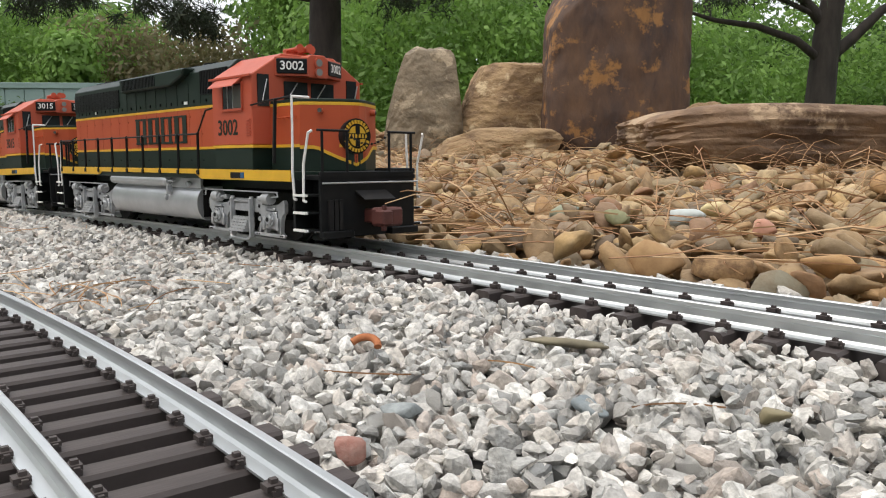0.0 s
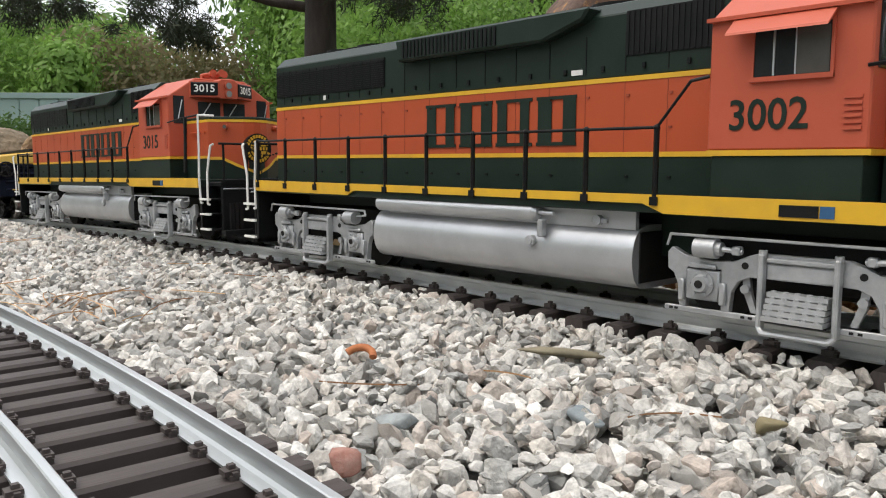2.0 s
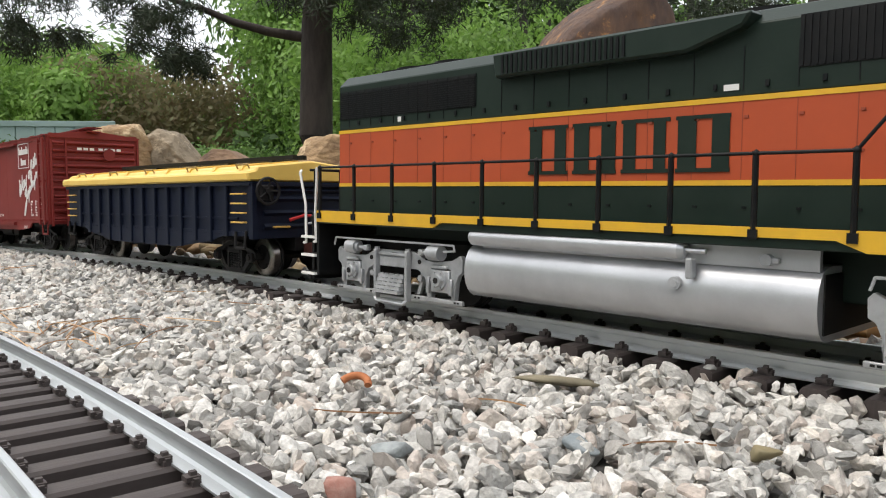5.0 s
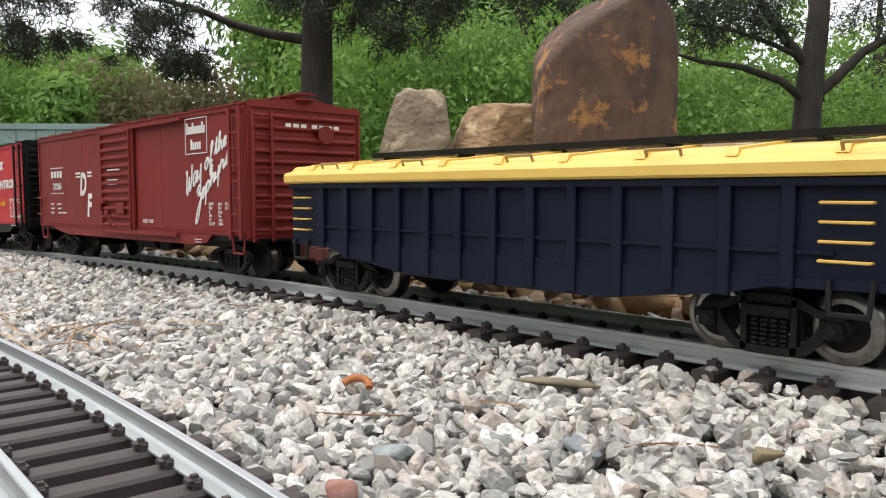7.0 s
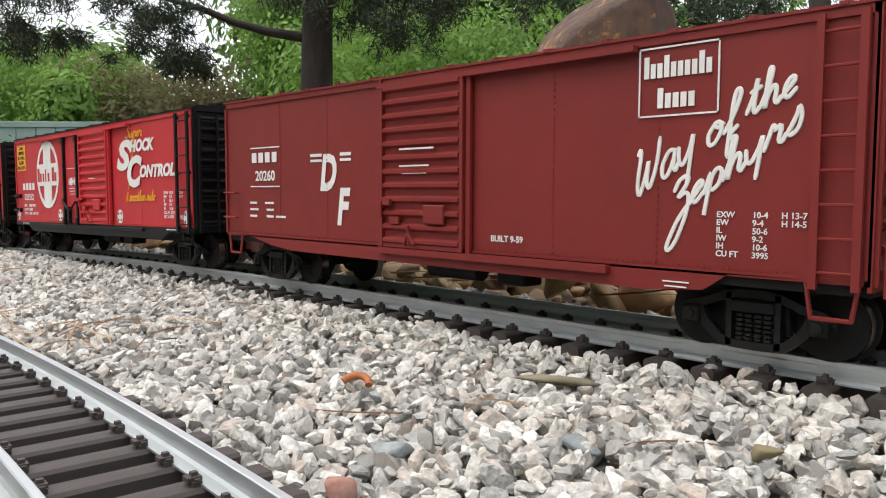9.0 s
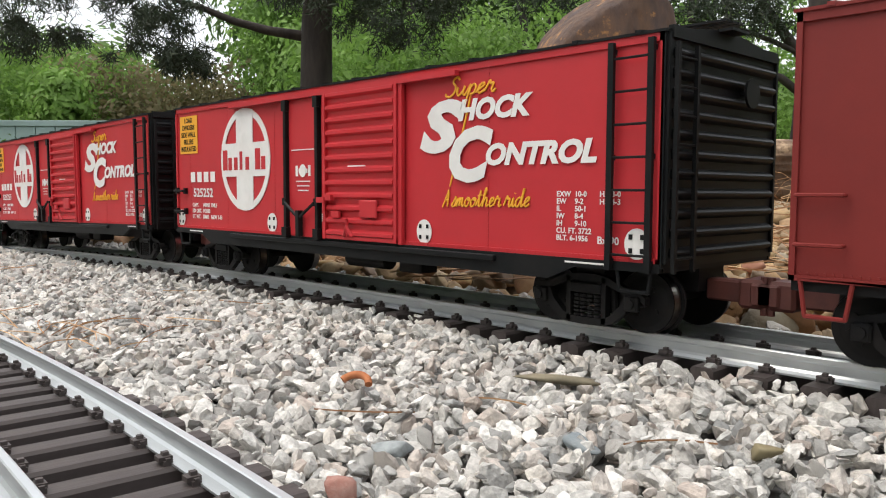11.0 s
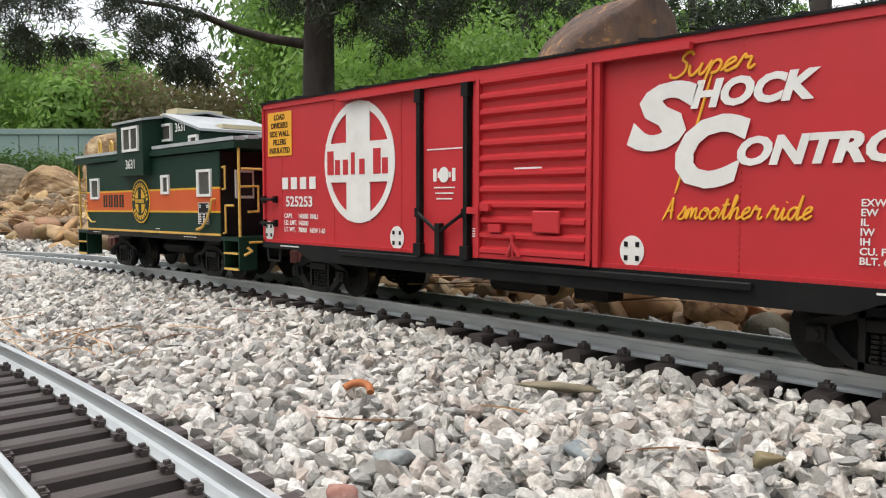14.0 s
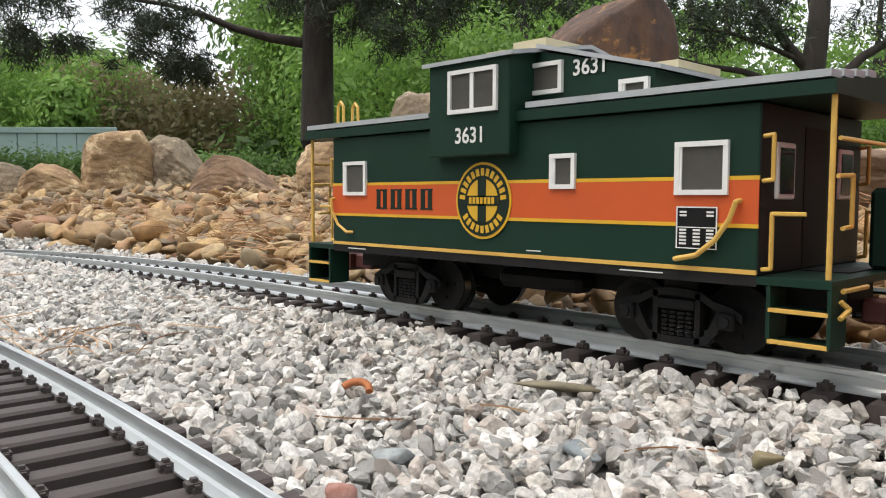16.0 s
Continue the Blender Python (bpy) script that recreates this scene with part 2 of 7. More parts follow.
def boxes(name, rows, material, parent, label="", bev=0.0):
    bm = bmesh.new()
    for r in rows:
        box(bm, *r, bev)
    return part(name, bm, material, parent, label)


def letters(name, text, size, x, z, y, material, parent, label="", wide=1.0, lean=0.0, bold=0.0, turn=0.0, along="side", align="CENTER"):
    """Raised lettering on a side that faces -y, or on an end that faces +x."""
    cu = bpy.data.curves.new(name, "FONT")
    cu.body, cu.size, cu.align_x, cu.align_y = text, size, align, "CENTER"
    cu.shear, cu.offset, cu.extrude, cu.resolution_u = lean, bold * size, 0.00008, 3
    tmp = bpy.data.objects.new(name, cu)
    me = bpy.data.meshes.new_from_object(tmp)
    bpy.data.objects.remove(tmp)
    bpy.data.curves.remove(cu)
    m = Matrix.Diagonal((wide, 1, 1, 1))
    m = pose(0, 0, 0, 90, 0, 0) @ pose(0, 0, 0, 0, 0, turn) @ m
    if along == "end":
        m = pose(0, 0, 0, 0, 0, 90) @ m
    me.transform(Matrix.Translation((x, y, z)) @ m)
    me.materials.clear()
    me.materials.append(M[material])
    ob = new(name, me)
    ob.parent = parent
    if label:
        ob["label"] = label
    return ob


SCRIPT = {
    "W": (1.6, [(0, 1.7), (0.12, 1.9), (0.2, 1.6), (0.1, 0.5), (0.3, 0), (0.6, 0.6), (0.75, 1.2), (0.72, 0.4), (0.95, 0.05), (1.3, 0.8), (1.4, 1.9)]),
    "a": (1.1, [(0.85, 0.85), (0.5, 1), (0.12, 0.6), (0.2, 0.1), (0.5, 0.05), (0.8, 0.5), (0.88, 0.95), (0.82, 0.3), (1.0, 0.02), (1.15, 0.3)]),
    "y": (1.0, [(0, 0.9), (0.08, 0.3), (0.35, 0.05), (0.7, 0.5), (0.85, 1), (0.78, 0), (0.7, -1)]),
    "o": (1.0, [(0.5, 1), (0.12, 0.6), (0.2, 0.1), (0.55, 0.05), (0.85, 0.5), (0.75, 0.9), (0.45, 0.98), (0.6, 0.72), (1.0, 0.8)]),
    "f": (0.85, [(0, 0.2), (0.5, 0.9), (0.78, 1.7), (0.6, 2), (0.42, 1.6), (0.36, 0.3), (0.32, -0.8), (0.48, -0.95), (0.62, -0.4), (0.45, 0.05), (0.85, 0.3)]),
    "t": (0.8, [(0, 0.1), (0.35, 1), (0.5, 1.8), (0.42, 0.4), (0.55, 0.03), (0.85, 0.3)], [(0.1, 1.2), (0.85, 1.3)]),
    "h": (1.2, [(0, 0.1), (0.4, 1.1), (0.55, 1.85), (0.4, 2), (0.32, 1.3), (0.3, 0), (0.45, 0.7), (0.75, 1), (0.9, 0.75), (0.88, 0.2), (1.05, 0.02), (1.25, 0.3)]),
    "e": (0.9, [(0, 0.1), (0.35, 0.45), (0.75, 0.75), (0.6, 1), (0.3, 0.8), (0.2, 0.35), (0.45, 0.02), (0.95, 0.35)]),
    "Z": (1.0, [(0, 1.4), (0.3, 1.85), (0.8, 1.75), (0.75, 1.35), (0.3, 0.95), (0.7, 0.95), (0.95, 0.6), (0.9, -0.3), (0.4, -1.4), (-0.05, -1.6), (-0.1, -1.2), (0.4, -0.3), (1.05, 0.25)]),
    "p": (1.05, [(0, 0.1), (0.3, 1), (0.25, 0), (0.15, -1), (0.35, 0.6), (0.65, 1), (0.95, 0.7), (0.85, 0.15), (0.45, 0.02)]),
    "r": (1.1, [(0, 0.1), (0.3, 1), (0.4, 1.1), (0.45, 0.85), (0.8, 0.85), (0.75, 0.2), (0.95, 0.02), (1.15, 0.3)]),
    "s": (0.8, [(0, 0.1), (0.45, 0.8), (0.55, 1.15), (0.72, 0.6), (0.6, 0.1), (0.25, 0.02), (0.12, 0.2)]),
    "S": (1.1, [(1.15, 1.6), (0.9, 1.95), (0.55, 1.8), (0.5, 1.4), (0.85, 1.0), (0.85, 0.4), (0.45, 0), (0, 0.1), (-0.1, 0.4)]),
    "u": (1.1, [(0, 0.9), (0.1, 0.25), (0.35, 0.03), (0.7, 0.5), (0.8, 0.95), (0.75, 0.25), (0.95, 0.02), (1.15, 0.3)]),
    "A": (1.05, [(0, -0.1), (0.5, 1.4), (0.65, 1.9), (0.75, 0.8), (0.85, 0)], [(0.2, 0.75), (1, 0.8)]),
    "m": (1.35, [(0, 0.1), (0.15, 0.95), (0.15, 0), (0.35, 0.8), (0.55, 0.95), (0.6, 0.1), (0.75, 0.8), (0.98, 0.95), (1.02, 0.2), (1.2, 0.05), (1.35, 0.3)]),
    "i": (0.6, [(0, 0.1), (0.25, 0.95), (0.22, 0.2), (0.4, 0.02), (0.65, 0.3)], [(0.3, 1.4), (0.36, 1.48)]),
    "d": (1.2, [(0.75, 0.85), (0.45, 0.98), (0.1, 0.6), (0.18, 0.1), (0.5, 0.05), (0.8, 0.8), (0.98, 1.95), (0.88, 0.3), (1.05, 0.02), (1.25, 0.3)]),
}


def brush(bm, pts, y, half):
    """A flat rounded stroke in the plane y through points (x, z), eased between them."""
    ext = [pts[0], *pts, pts[-1]]
    way = []
    for p0, p1, p2, p3 in zip(ext, ext[1:], ext[2:], ext[3:]):
        for k in range(4):
            u = k / 4
            way.append(tuple(0.5 * (2 * b + (c - a) * u + (2 * a - 5 * b + 4 * c - d) * u * u + (3 * b - a - 3 * c + d) * u ** 3) for a, b, c, d in zip(p0, p1, p2, p3)))
    way.append(pts[-1])
    rings = []
    for i, (x, z) in enumerate(way):
        a, b = way[max(i - 1, 0)], way[min(i + 1, len(way) - 1)]
        dx, dz = b[0] - a[0], b[1] - a[1]
        n = math.hypot(dx, dz) or 1
        w = half * (0.55 if i in (0, len(way) - 1) else 1)
        nx, nz = -dz / n * w, dx / n * w
        rings.append([bm.verts.new((x + nx * q, y - d, z + nz * q)) for q, d in ((1, -0.0002), (0.8, 0.0003), (0, 0.0004), (-0.8, 0.0003), (-1, -0.0002))])
    for r, q in zip(rings, rings[1:]):
        for k in range(4):
            bm.faces.new((r[k], r[k + 1], q[k + 1], q[k]))
    bmesh.ops.recalc_face_normals(bm, faces=bm.faces)


def script(name, text, x, z, ux, uz, slope, half, y, material, parent, label="", lean=0.1):
    """Joined-up brush lettering on a rising line; each word is one part."""
    bm = bmesh.new()
    at_x = 0.0
    for ch in text:
        if ch == " ":
            at_x += 0.45
            continue
        wide, *strokes = SCRIPT[ch]
        for st in strokes:
            brush(bm, [(x + (at_x + p + lean * q) * ux, z + q * uz + slope * (at_x + p) * ux) for p, q in st], y, half)
        at_x += wide
    return part(name, bm, material, parent, label, smooth=50)


def bars(name, rows, y, material, parent, label="", thick=0.00025):
    """Flat printed bars on the side that faces -y: (x0, x1, z0, z1)."""
    return boxes(name, [(a, b, y - thick, y, c, d) for a, b, c, d in rows], material, parent, label)


def disc(name, x, z, rx, rz, y, material, parent, label="", inner=0.0, thick=0.0003, seg=48):
    """A thin printed oval on the side that faces -y; a ring where inner is over 0."""
    bm = bmesh.new()
    def ring(k, d):
        return [bm.verts.new((x + rx * k * math.cos(6.283185 * i / seg), d, z + rz * k * math.sin(6.283185 * i / seg))) for i in range(seg)]
    f, g = ring(1, y - thick), ring(1, y)
    n = range(seg)
    for i in n:
        bm.faces.new((f[i], f[(i + 1) % seg], g[(i + 1) % seg], g[i]))
    if inner:
        p, q = ring(inner, y - thick), ring(inner, y)
        for i in n:
            k = (i + 1) % seg
            bm.faces.new((f[i], p[i], p[k], f[k]))
            bm.faces.new((p[i], q[i], q[k], p[k]))
    else:
        bm.faces.new(f)
    bmesh.ops.recalc_face_normals(bm, faces=bm.faces)
    return part(name, bm, material, parent, label)


def thing(name, label, category, group=""):
    return tagged(new(name), label, category, group)


# ---- the line of the train's track ----
SPEED = 0.212
MID = 0.0285          # the track's centre line


def line(x):
    """Place and slopes of the track's centre line at x."""
    u = min(x + 0.45, 0.0)
    w = max(u, -1.1)
    y = -0.02 * w * w - 0.04 * w * (u - w)
    return MID + y, y, -0.04 * w


def tpose(x, dz=0.0):
    y, z, s = line(x)
    return pose(x, y, z + dz, 0, -math.degrees(math.atan(s)), math.degrees(math.atan(s)))

# ---- ground ----
def land(x, y):
    """Height of the ground: gravel bed, then the stone bank, then the lawn."""
    if y < 0.075:
        w = min(max((0.0 - y) / 0.2, 0), 1)
        z = -0.008 - 0.011 * w
        return z + 0.003 * noise.noise(Vector((x * 9, y * 9, 0)))
    k = min(max((-x - 1.3) / 1.5, 0), 1)
    z = -0.004 + 0.047 * min((y - 0.075) / 1.12, 1) + 0.1 * min(max(y - 1.2, 0), 0.42) + k * 0.055 * min((y - 0.075) / 0.8, 1)
    if y > 2.2:
        z -= min((y - 2.2) * 0.05, 0.25)
    return z + 0.012 * min((y - 0.075) * 3, 1) * noise.noise(Vector((x * 3, y * 3, 4)))


def ground_sheet():
    xs = sorted(set([-400, -120, -40, -15, -8] + [round(-5 + 0.05 * i, 3) for i in range(141)] + [4, 10, 40, 120, 400]))
    ys = sorted(set([-400, -120, -40, -10, -3, -1.5] + [round(-1 + 0.04 * i, 3) for i in range(101)] + [4, 6, 9, 14, 40, 120, 400]))
    vs = [(x, y, land(max(min(x, 4), -8), max(min(y, 6), -1.5)) - 0.004) for x in xs for y in ys]
    k = len(ys)
    fs = [(i * k + j, (i + 1) * k + j, (i + 1) * k + j + 1, i * k + j + 1) for i in range(len(xs) - 1) for j in range(k - 1)]
    me = bpy.data.meshes.new("ground")
    me.from_pydata(vs, [], fs)
    for m in ("gravel_base_shade", "soil", "grass"):
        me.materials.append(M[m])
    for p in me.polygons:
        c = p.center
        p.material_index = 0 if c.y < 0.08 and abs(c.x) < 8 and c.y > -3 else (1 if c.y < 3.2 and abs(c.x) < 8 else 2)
        p.use_smooth = True
    return tagged(new("ground", me), "gravel bed, brown stone bank and lawn beyond", "ground", kind="structure")


ground_sheet()


# ---- tracks ----
TIE = 0.0231
X_TIE, X_TIE2 = -0.2961, -0.2772
SIDE_X, SIDE_Y, SIDE_Z, SIDE_A, SIDE_K, SIDE_P = -0.2988, -0.2292, -0.0117, -0.0397, -0.3103, -0.003
SIDE_TIE = 0.0219


def rail_mesh(pts, name, parent):
    """A rail of flat-bottomed section along points (x, y, z at the foot)."""
    sec = [(-0.0052, 0), (0.0052, 0), (0.0052, 0.0008), (0.0016, 0.0014), (0.0007, 0.0024), (0.0006, 0.0056), (0.0015, 0.0064), (0.0015, 0.0081), (0.0011, 0.0085),
           (-0.0011, 0.0085), (-0.0015, 0.0081), (-0.0015, 0.0064), (-0.0006, 0.0056), (-0.0007, 0.0024), (-0.0016, 0.0014), (-0.0052, 0.0008)]
    bm = bmesh.new()
    rings = []
    for i, p in enumerate(pts):
        a, b = pts[max(i - 1, 0)], pts[min(i + 1, len(pts) - 1)]
        d = (Vector(b) - Vector(a)).normalized()
        n = Vector((-d.y, d.x, 0)).normalized()
        rings.append([bm.verts.new(Vector(p) + n * s + Vector((0, 0, h))) for s, h in sec])
    k = len(sec)
    for r, q in zip(rings, rings[1:]):
        for i in range(k):
            bm.faces.new((r[i], r[(i + 1) % k], q[(i + 1) % k], q[i]))
    bm.faces.new(rings[0])
    bm.faces.new(rings[-1][::-1])
    bmesh.ops.recalc_face_normals(bm, faces=bm.faces)
    return part(name, bm, "rail", parent)


def tie_mesh():
    """A tie with rail chairs and bolt heads on either side of both rails; centred, top at z = 0."""
    bm = bmesh.new()
    prism(bm, [(-0.0052, -0.0105), (0.0052, -0.0105), (0.0052, -0.0012), (0.0042, 0.0), (-0.0042, 0.0), (-0.0052, -0.0012)], "y", -0.041, 0.041)
    for c in (-0.02425, 0.02425):
        for s in (-1, 1):
            y = c + s * 0.0062
            box(bm, -0.003, 0.003, y - 0.0014, y + 0.0014, -0.0005, 0.0015)
            box(bm, -0.002, 0.002, y - 0.0026, y + 0.0018, 0.0012, 0.0027)
            box(bm, -0.0009, 0.0009, y - 0.001, y + 0.001, 0.0027, 0.0039)
            for dx in (-0.0027, 0.0027):
                box(bm, dx - 0.0006, dx + 0.0006, y - 0.0008, y + 0.0008, 0.0016, 0.0024)
    me = bpy.data.meshes.new("tie")
    bm.to_mesh(me)
    bm.free()
    me.materials.append(M["tie"])
    return me


TIE_MESH = tie_mesh()


def train_track():
    t = tagged(new("train_track"), "silver rails on dark brown plastic ties in pale gravel", "railway track", kind="structure")
    xs = [-4.5 + 0.05 * i for i in range(150)]
    for s in (-1, 1):
        pts = []
        for x in xs:
            y, z, sl = line(x)
            pts.append((x, y + s * 0.02425, z))
        rail_mesh(pts, "rail", t)
    k = 0
    rows = []
    while k < 95:
        rows.append(X_TIE - TIE * k)
        rows.append(X_TIE2 + TIE * k)
        k += 1
    for x in rows:
        if -2.2 < x < 1.3:
            ob = new("tie", TIE_MESH)
            ob.parent = t
            ob.matrix_basis = tpose(x)
    return t


def side_line(d):
    """The nearer track's centre line, d metres along it: place and heading."""
    a0, k = SIDE_A, SIDE_K
    a = a0 + k * d
    return SIDE_X + math.cos(a0) * d - math.sin(a0) * k * d * d / 2, SIDE_Y + math.sin(a0) * d + math.cos(a0) * k * d * d / 2, a


def side_track():
    t = tagged(new("side_track"), "curving silver rails on brown plastic ties in gravel", "railway track", kind="structure")
    for s in (-1, 1):
        pts = []
        for i in range(76):
            x, y, a = side_line(-1.3 + 0.03 * i)
            pts.append((x - math.sin(a) * s * 0.02425, y + math.cos(a) * s * 0.02425, SIDE_Z))
        rail_mesh(pts, "rail", t)
    for i in range(-45, 32):
        x, y, a = side_line(SIDE_P + SIDE_TIE * i)
        ob = new("tie", TIE_MESH)
        ob.parent = t
        ob.matrix_basis = pose(x, y, SIDE_Z, 0, 0, math.degrees(a))
    return t



train_track()
side_track()


# ---- stones ----
def hull_rock(rng, flat, fine=False, points=12, soft=0.12):
    """A broken, angular chip as vertices and faces, about 2 across."""
    bm = bmesh.new()
    for i in range(points):
        v = Vector(rng.normal(size=3)).normalized()
        v *= rng.uniform(0.8, 1.15)
        bm.verts.new((v.x * 1.28, v.y * 0.95, v.z * flat))
    r = bmesh.ops.convex_hull(bm, input=bm.verts)
    bmesh.ops.delete(bm, geom=[g for g in r["geom_interior"] if isinstance(g, bmesh.types.BMVert)], context="VERTS")
    bmesh.ops.triangulate(bm, faces=bm.faces)
    if fine:
        bmesh.ops.subdivide_edges(bm, edges=bm.edges, cuts=2 if soft > 0.3 else 1, use_grid_fill=True)
        bmesh.ops.triangulate(bm, faces=bm.faces)
        for _ in range(2 if soft > 0.3 else 1):
            bmesh.ops.smooth_vert(bm, verts=bm.verts, factor=soft, use_axis_x=True, use_axis_y=True, use_axis_z=True)
        off = Vector(rng.uniform(-50, 50, 3))
        for v in bm.verts:
            v.co *= 1.06 + 0.15 * noise.noise(v.co * 2.6 + off) + 0.06 * noise.noise(v.co * 6 + off)
    bm.verts.index_update()
    out = np.array([v.co[:] for v in bm.verts]), np.array([[v.index for v in f.verts] for f in bm.faces])
    bm.free()
    return out


def pebble(rng, flat, sub):
    """A water-worn stone, rounded and uneven."""
    bm = bmesh.new()
    bmesh.ops.create_icosphere(bm, subdivisions=sub, radius=1)
    off = Vector(rng.uniform(-50, 50, 3))
    for v in bm.verts:
        c = v.co.copy()
        c *= 1 + 0.34 * noise.noise(c * 0.8 + off) + 0.1 * noise.noise(c * 2.2 + off)
        m = max(abs(c.x), abs(c.y), abs(c.z))
        c *= 0.8 + 0.2 / max(m, 0.6)
        v.co = (c.x * 1.2, c.y * 0.9, c.z * flat)
    for _ in range(int(rng.integers(5, 11))):
        n = Vector(rng.normal(size=3)).normalized()
        d = rng.uniform(0.5, 0.82) * (flat if abs(n.z) > 0.7 else 1)
        for v in bm.verts:
            over = v.co.dot(n) - d
            if over > 0:
                v.co -= n * over * 0.88
    bm.verts.index_update()
    out = np.array([v.co[:] for v in bm.verts]), np.array([[v.index for v in f.verts] for f in bm.faces])
    bm.free()
    return out


def turns(rng, n, tilt):
    """n random rotations: any heading, tilted about tilt radians."""
    out = np.empty((n, 3, 3))
    a, b, c = rng.uniform(0, 6.283, n), rng.normal(0, tilt, n), rng.normal(0, tilt, n)
    for i in range(n):
        out[i] = np.array(Euler((b[i], c[i], a[i])).to_matrix())
    return out


def scatter(name, shapes, places, sizes, rng, material, tilt, label, category, smooth):
    """All stones at the places as one mesh."""
    n = len(places)
    rot = turns(rng, n, tilt)
    pick = rng.integers(0, len(shapes), n)
    vs, fs, base = [], [], 0
    for i in range(n):
        v, f = shapes[pick[i]]
        vs.append((v * sizes[i]) @ rot[i].T + places[i])
        fs.append(f + base)
        base += len(v)
    vs, fs = np.concatenate(vs), np.concatenate(fs)
    me = bpy.data.meshes.new(name)
    me.vertices.add(len(vs))
    me.vertices.foreach_set("co", vs.ravel())
    me.loops.add(fs.size)
    me.loops.foreach_set("vertex_index", fs.ravel().astype(np.int32))
    me.polygons.add(len(fs))
    me.polygons.foreach_set("loop_start", np.arange(0, fs.size, 3, dtype=np.int32))
    me.polygons.foreach_set("use_smooth", np.full(len(fs), smooth))
    me.update(calc_edges=True)
    me.materials.append(M[material])
    return tagged(new(name, me), label, category, kind="stuff")


def clear_of_tracks(x, y):
    """How a gravel chip may lie: 0 on a rail or tie, 1 free."""
    c = line(x)[0]
    if abs(y - c) < 0.037:
        return 0
    d = x - SIDE_X
    sx, sy, a = side_line(d)
    if abs((y - sy) * math.cos(a)) < 0.04:
        return 0
    return 1


GRAVEL_SHAPES, FINE_SHAPES = [], []
_rng = np.random.default_rng(5)
for _i in range(40):
    GRAVEL_SHAPES.append(hull_rock(_rng, _rng.uniform(0.45, 0.8), False, 15))
    FINE_SHAPES.append(hull_rock(_rng, _rng.uniform(0.45, 0.8), True, 14, 0.27))


def gravel_bed():
    rng = np.random.default_rng(11)
    places, sizes, near, crisp = [], [], [], []
    def lay(x0, x1, y0, y1, n, lo, hi, lift):
        for _ in range(n):
            x, y = rng.uniform(x0, x1), rng.uniform(y0, y1)
            s = rng.uniform(lo, hi) if rng.random() < 0.85 else rng.uniform(hi, hi * 1.35)
            if not clear_of_tracks(x, y):
                if rng.random() < 0.6:
                    places.append((x, y, land(x, y) - 0.006 - s * 0.4))
                    sizes.append(s * 0.8)
                continue
            p = (x, y, land(x, y) + rng.uniform(-0.002, lift))
            if -0.36 < x < -0.03 and -0.17 < y < -0.03 and lift > 0.003 and len(near) < 300 and s > 0.004 and rng.random() < 0.3:
                near.append((p, s))
            elif -0.42 < x < 0.06 and -0.2 < y < -0.012 and s > 0.003 and len(crisp) < 6000:
                crisp.append((p, s))
            else:
                places.append(p)
                sizes.append(s)
    lay(-0.8, 0.22, -0.3, 0.0, 15500, 0.0029, 0.0048, 0.0055)
    lay(-0.8, 0.22, -0.3, 0.0, 6000, 0.0016, 0.003, 0.0085)
    lay(-1.8, -0.8, -0.3, 0.0, 8500, 0.0036, 0.0058, 0.005)
    lay(-0.8, 0.6, 0.06, 0.088, 1300, 0.0034, 0.0062, 0.005)
    lay(-1.8, -0.8, 0.03, 0.09, 1700, 0.0036, 0.0064, 0.005)
    bed = scatter("gravel", GRAVEL_SHAPES, np.array(places), np.array(sizes), rng, "gravel", 0.62, "pale grey broken limestone gravel between the tracks", "gravel", False)
    scatter("gravel", FINE_SHAPES, np.array([p for p, s in crisp]), np.array([s for p, s in crisp]), rng, "gravel", 0.62, "pale grey broken limestone gravel between the tracks", "gravel", False)
    meshes = []
    for v, f in FINE_SHAPES:
        me = bpy.data.meshes.new("stone")
        me.from_pydata(v.tolist(), [], f.tolist())
        me.materials.append(M["gravel"])
        meshes.append(me)
    for p, s in near:
        ob = new("stone", meshes[int(rng.integers(0, 40))])
        ob.parent = bed
        ob.matrix_basis = Matrix.LocRotScale(p, Euler((rng.normal(0, 0.6), rng.normal(0, 0.6), rng.uniform(0, 6.28))), (s, s, s))
    return bed


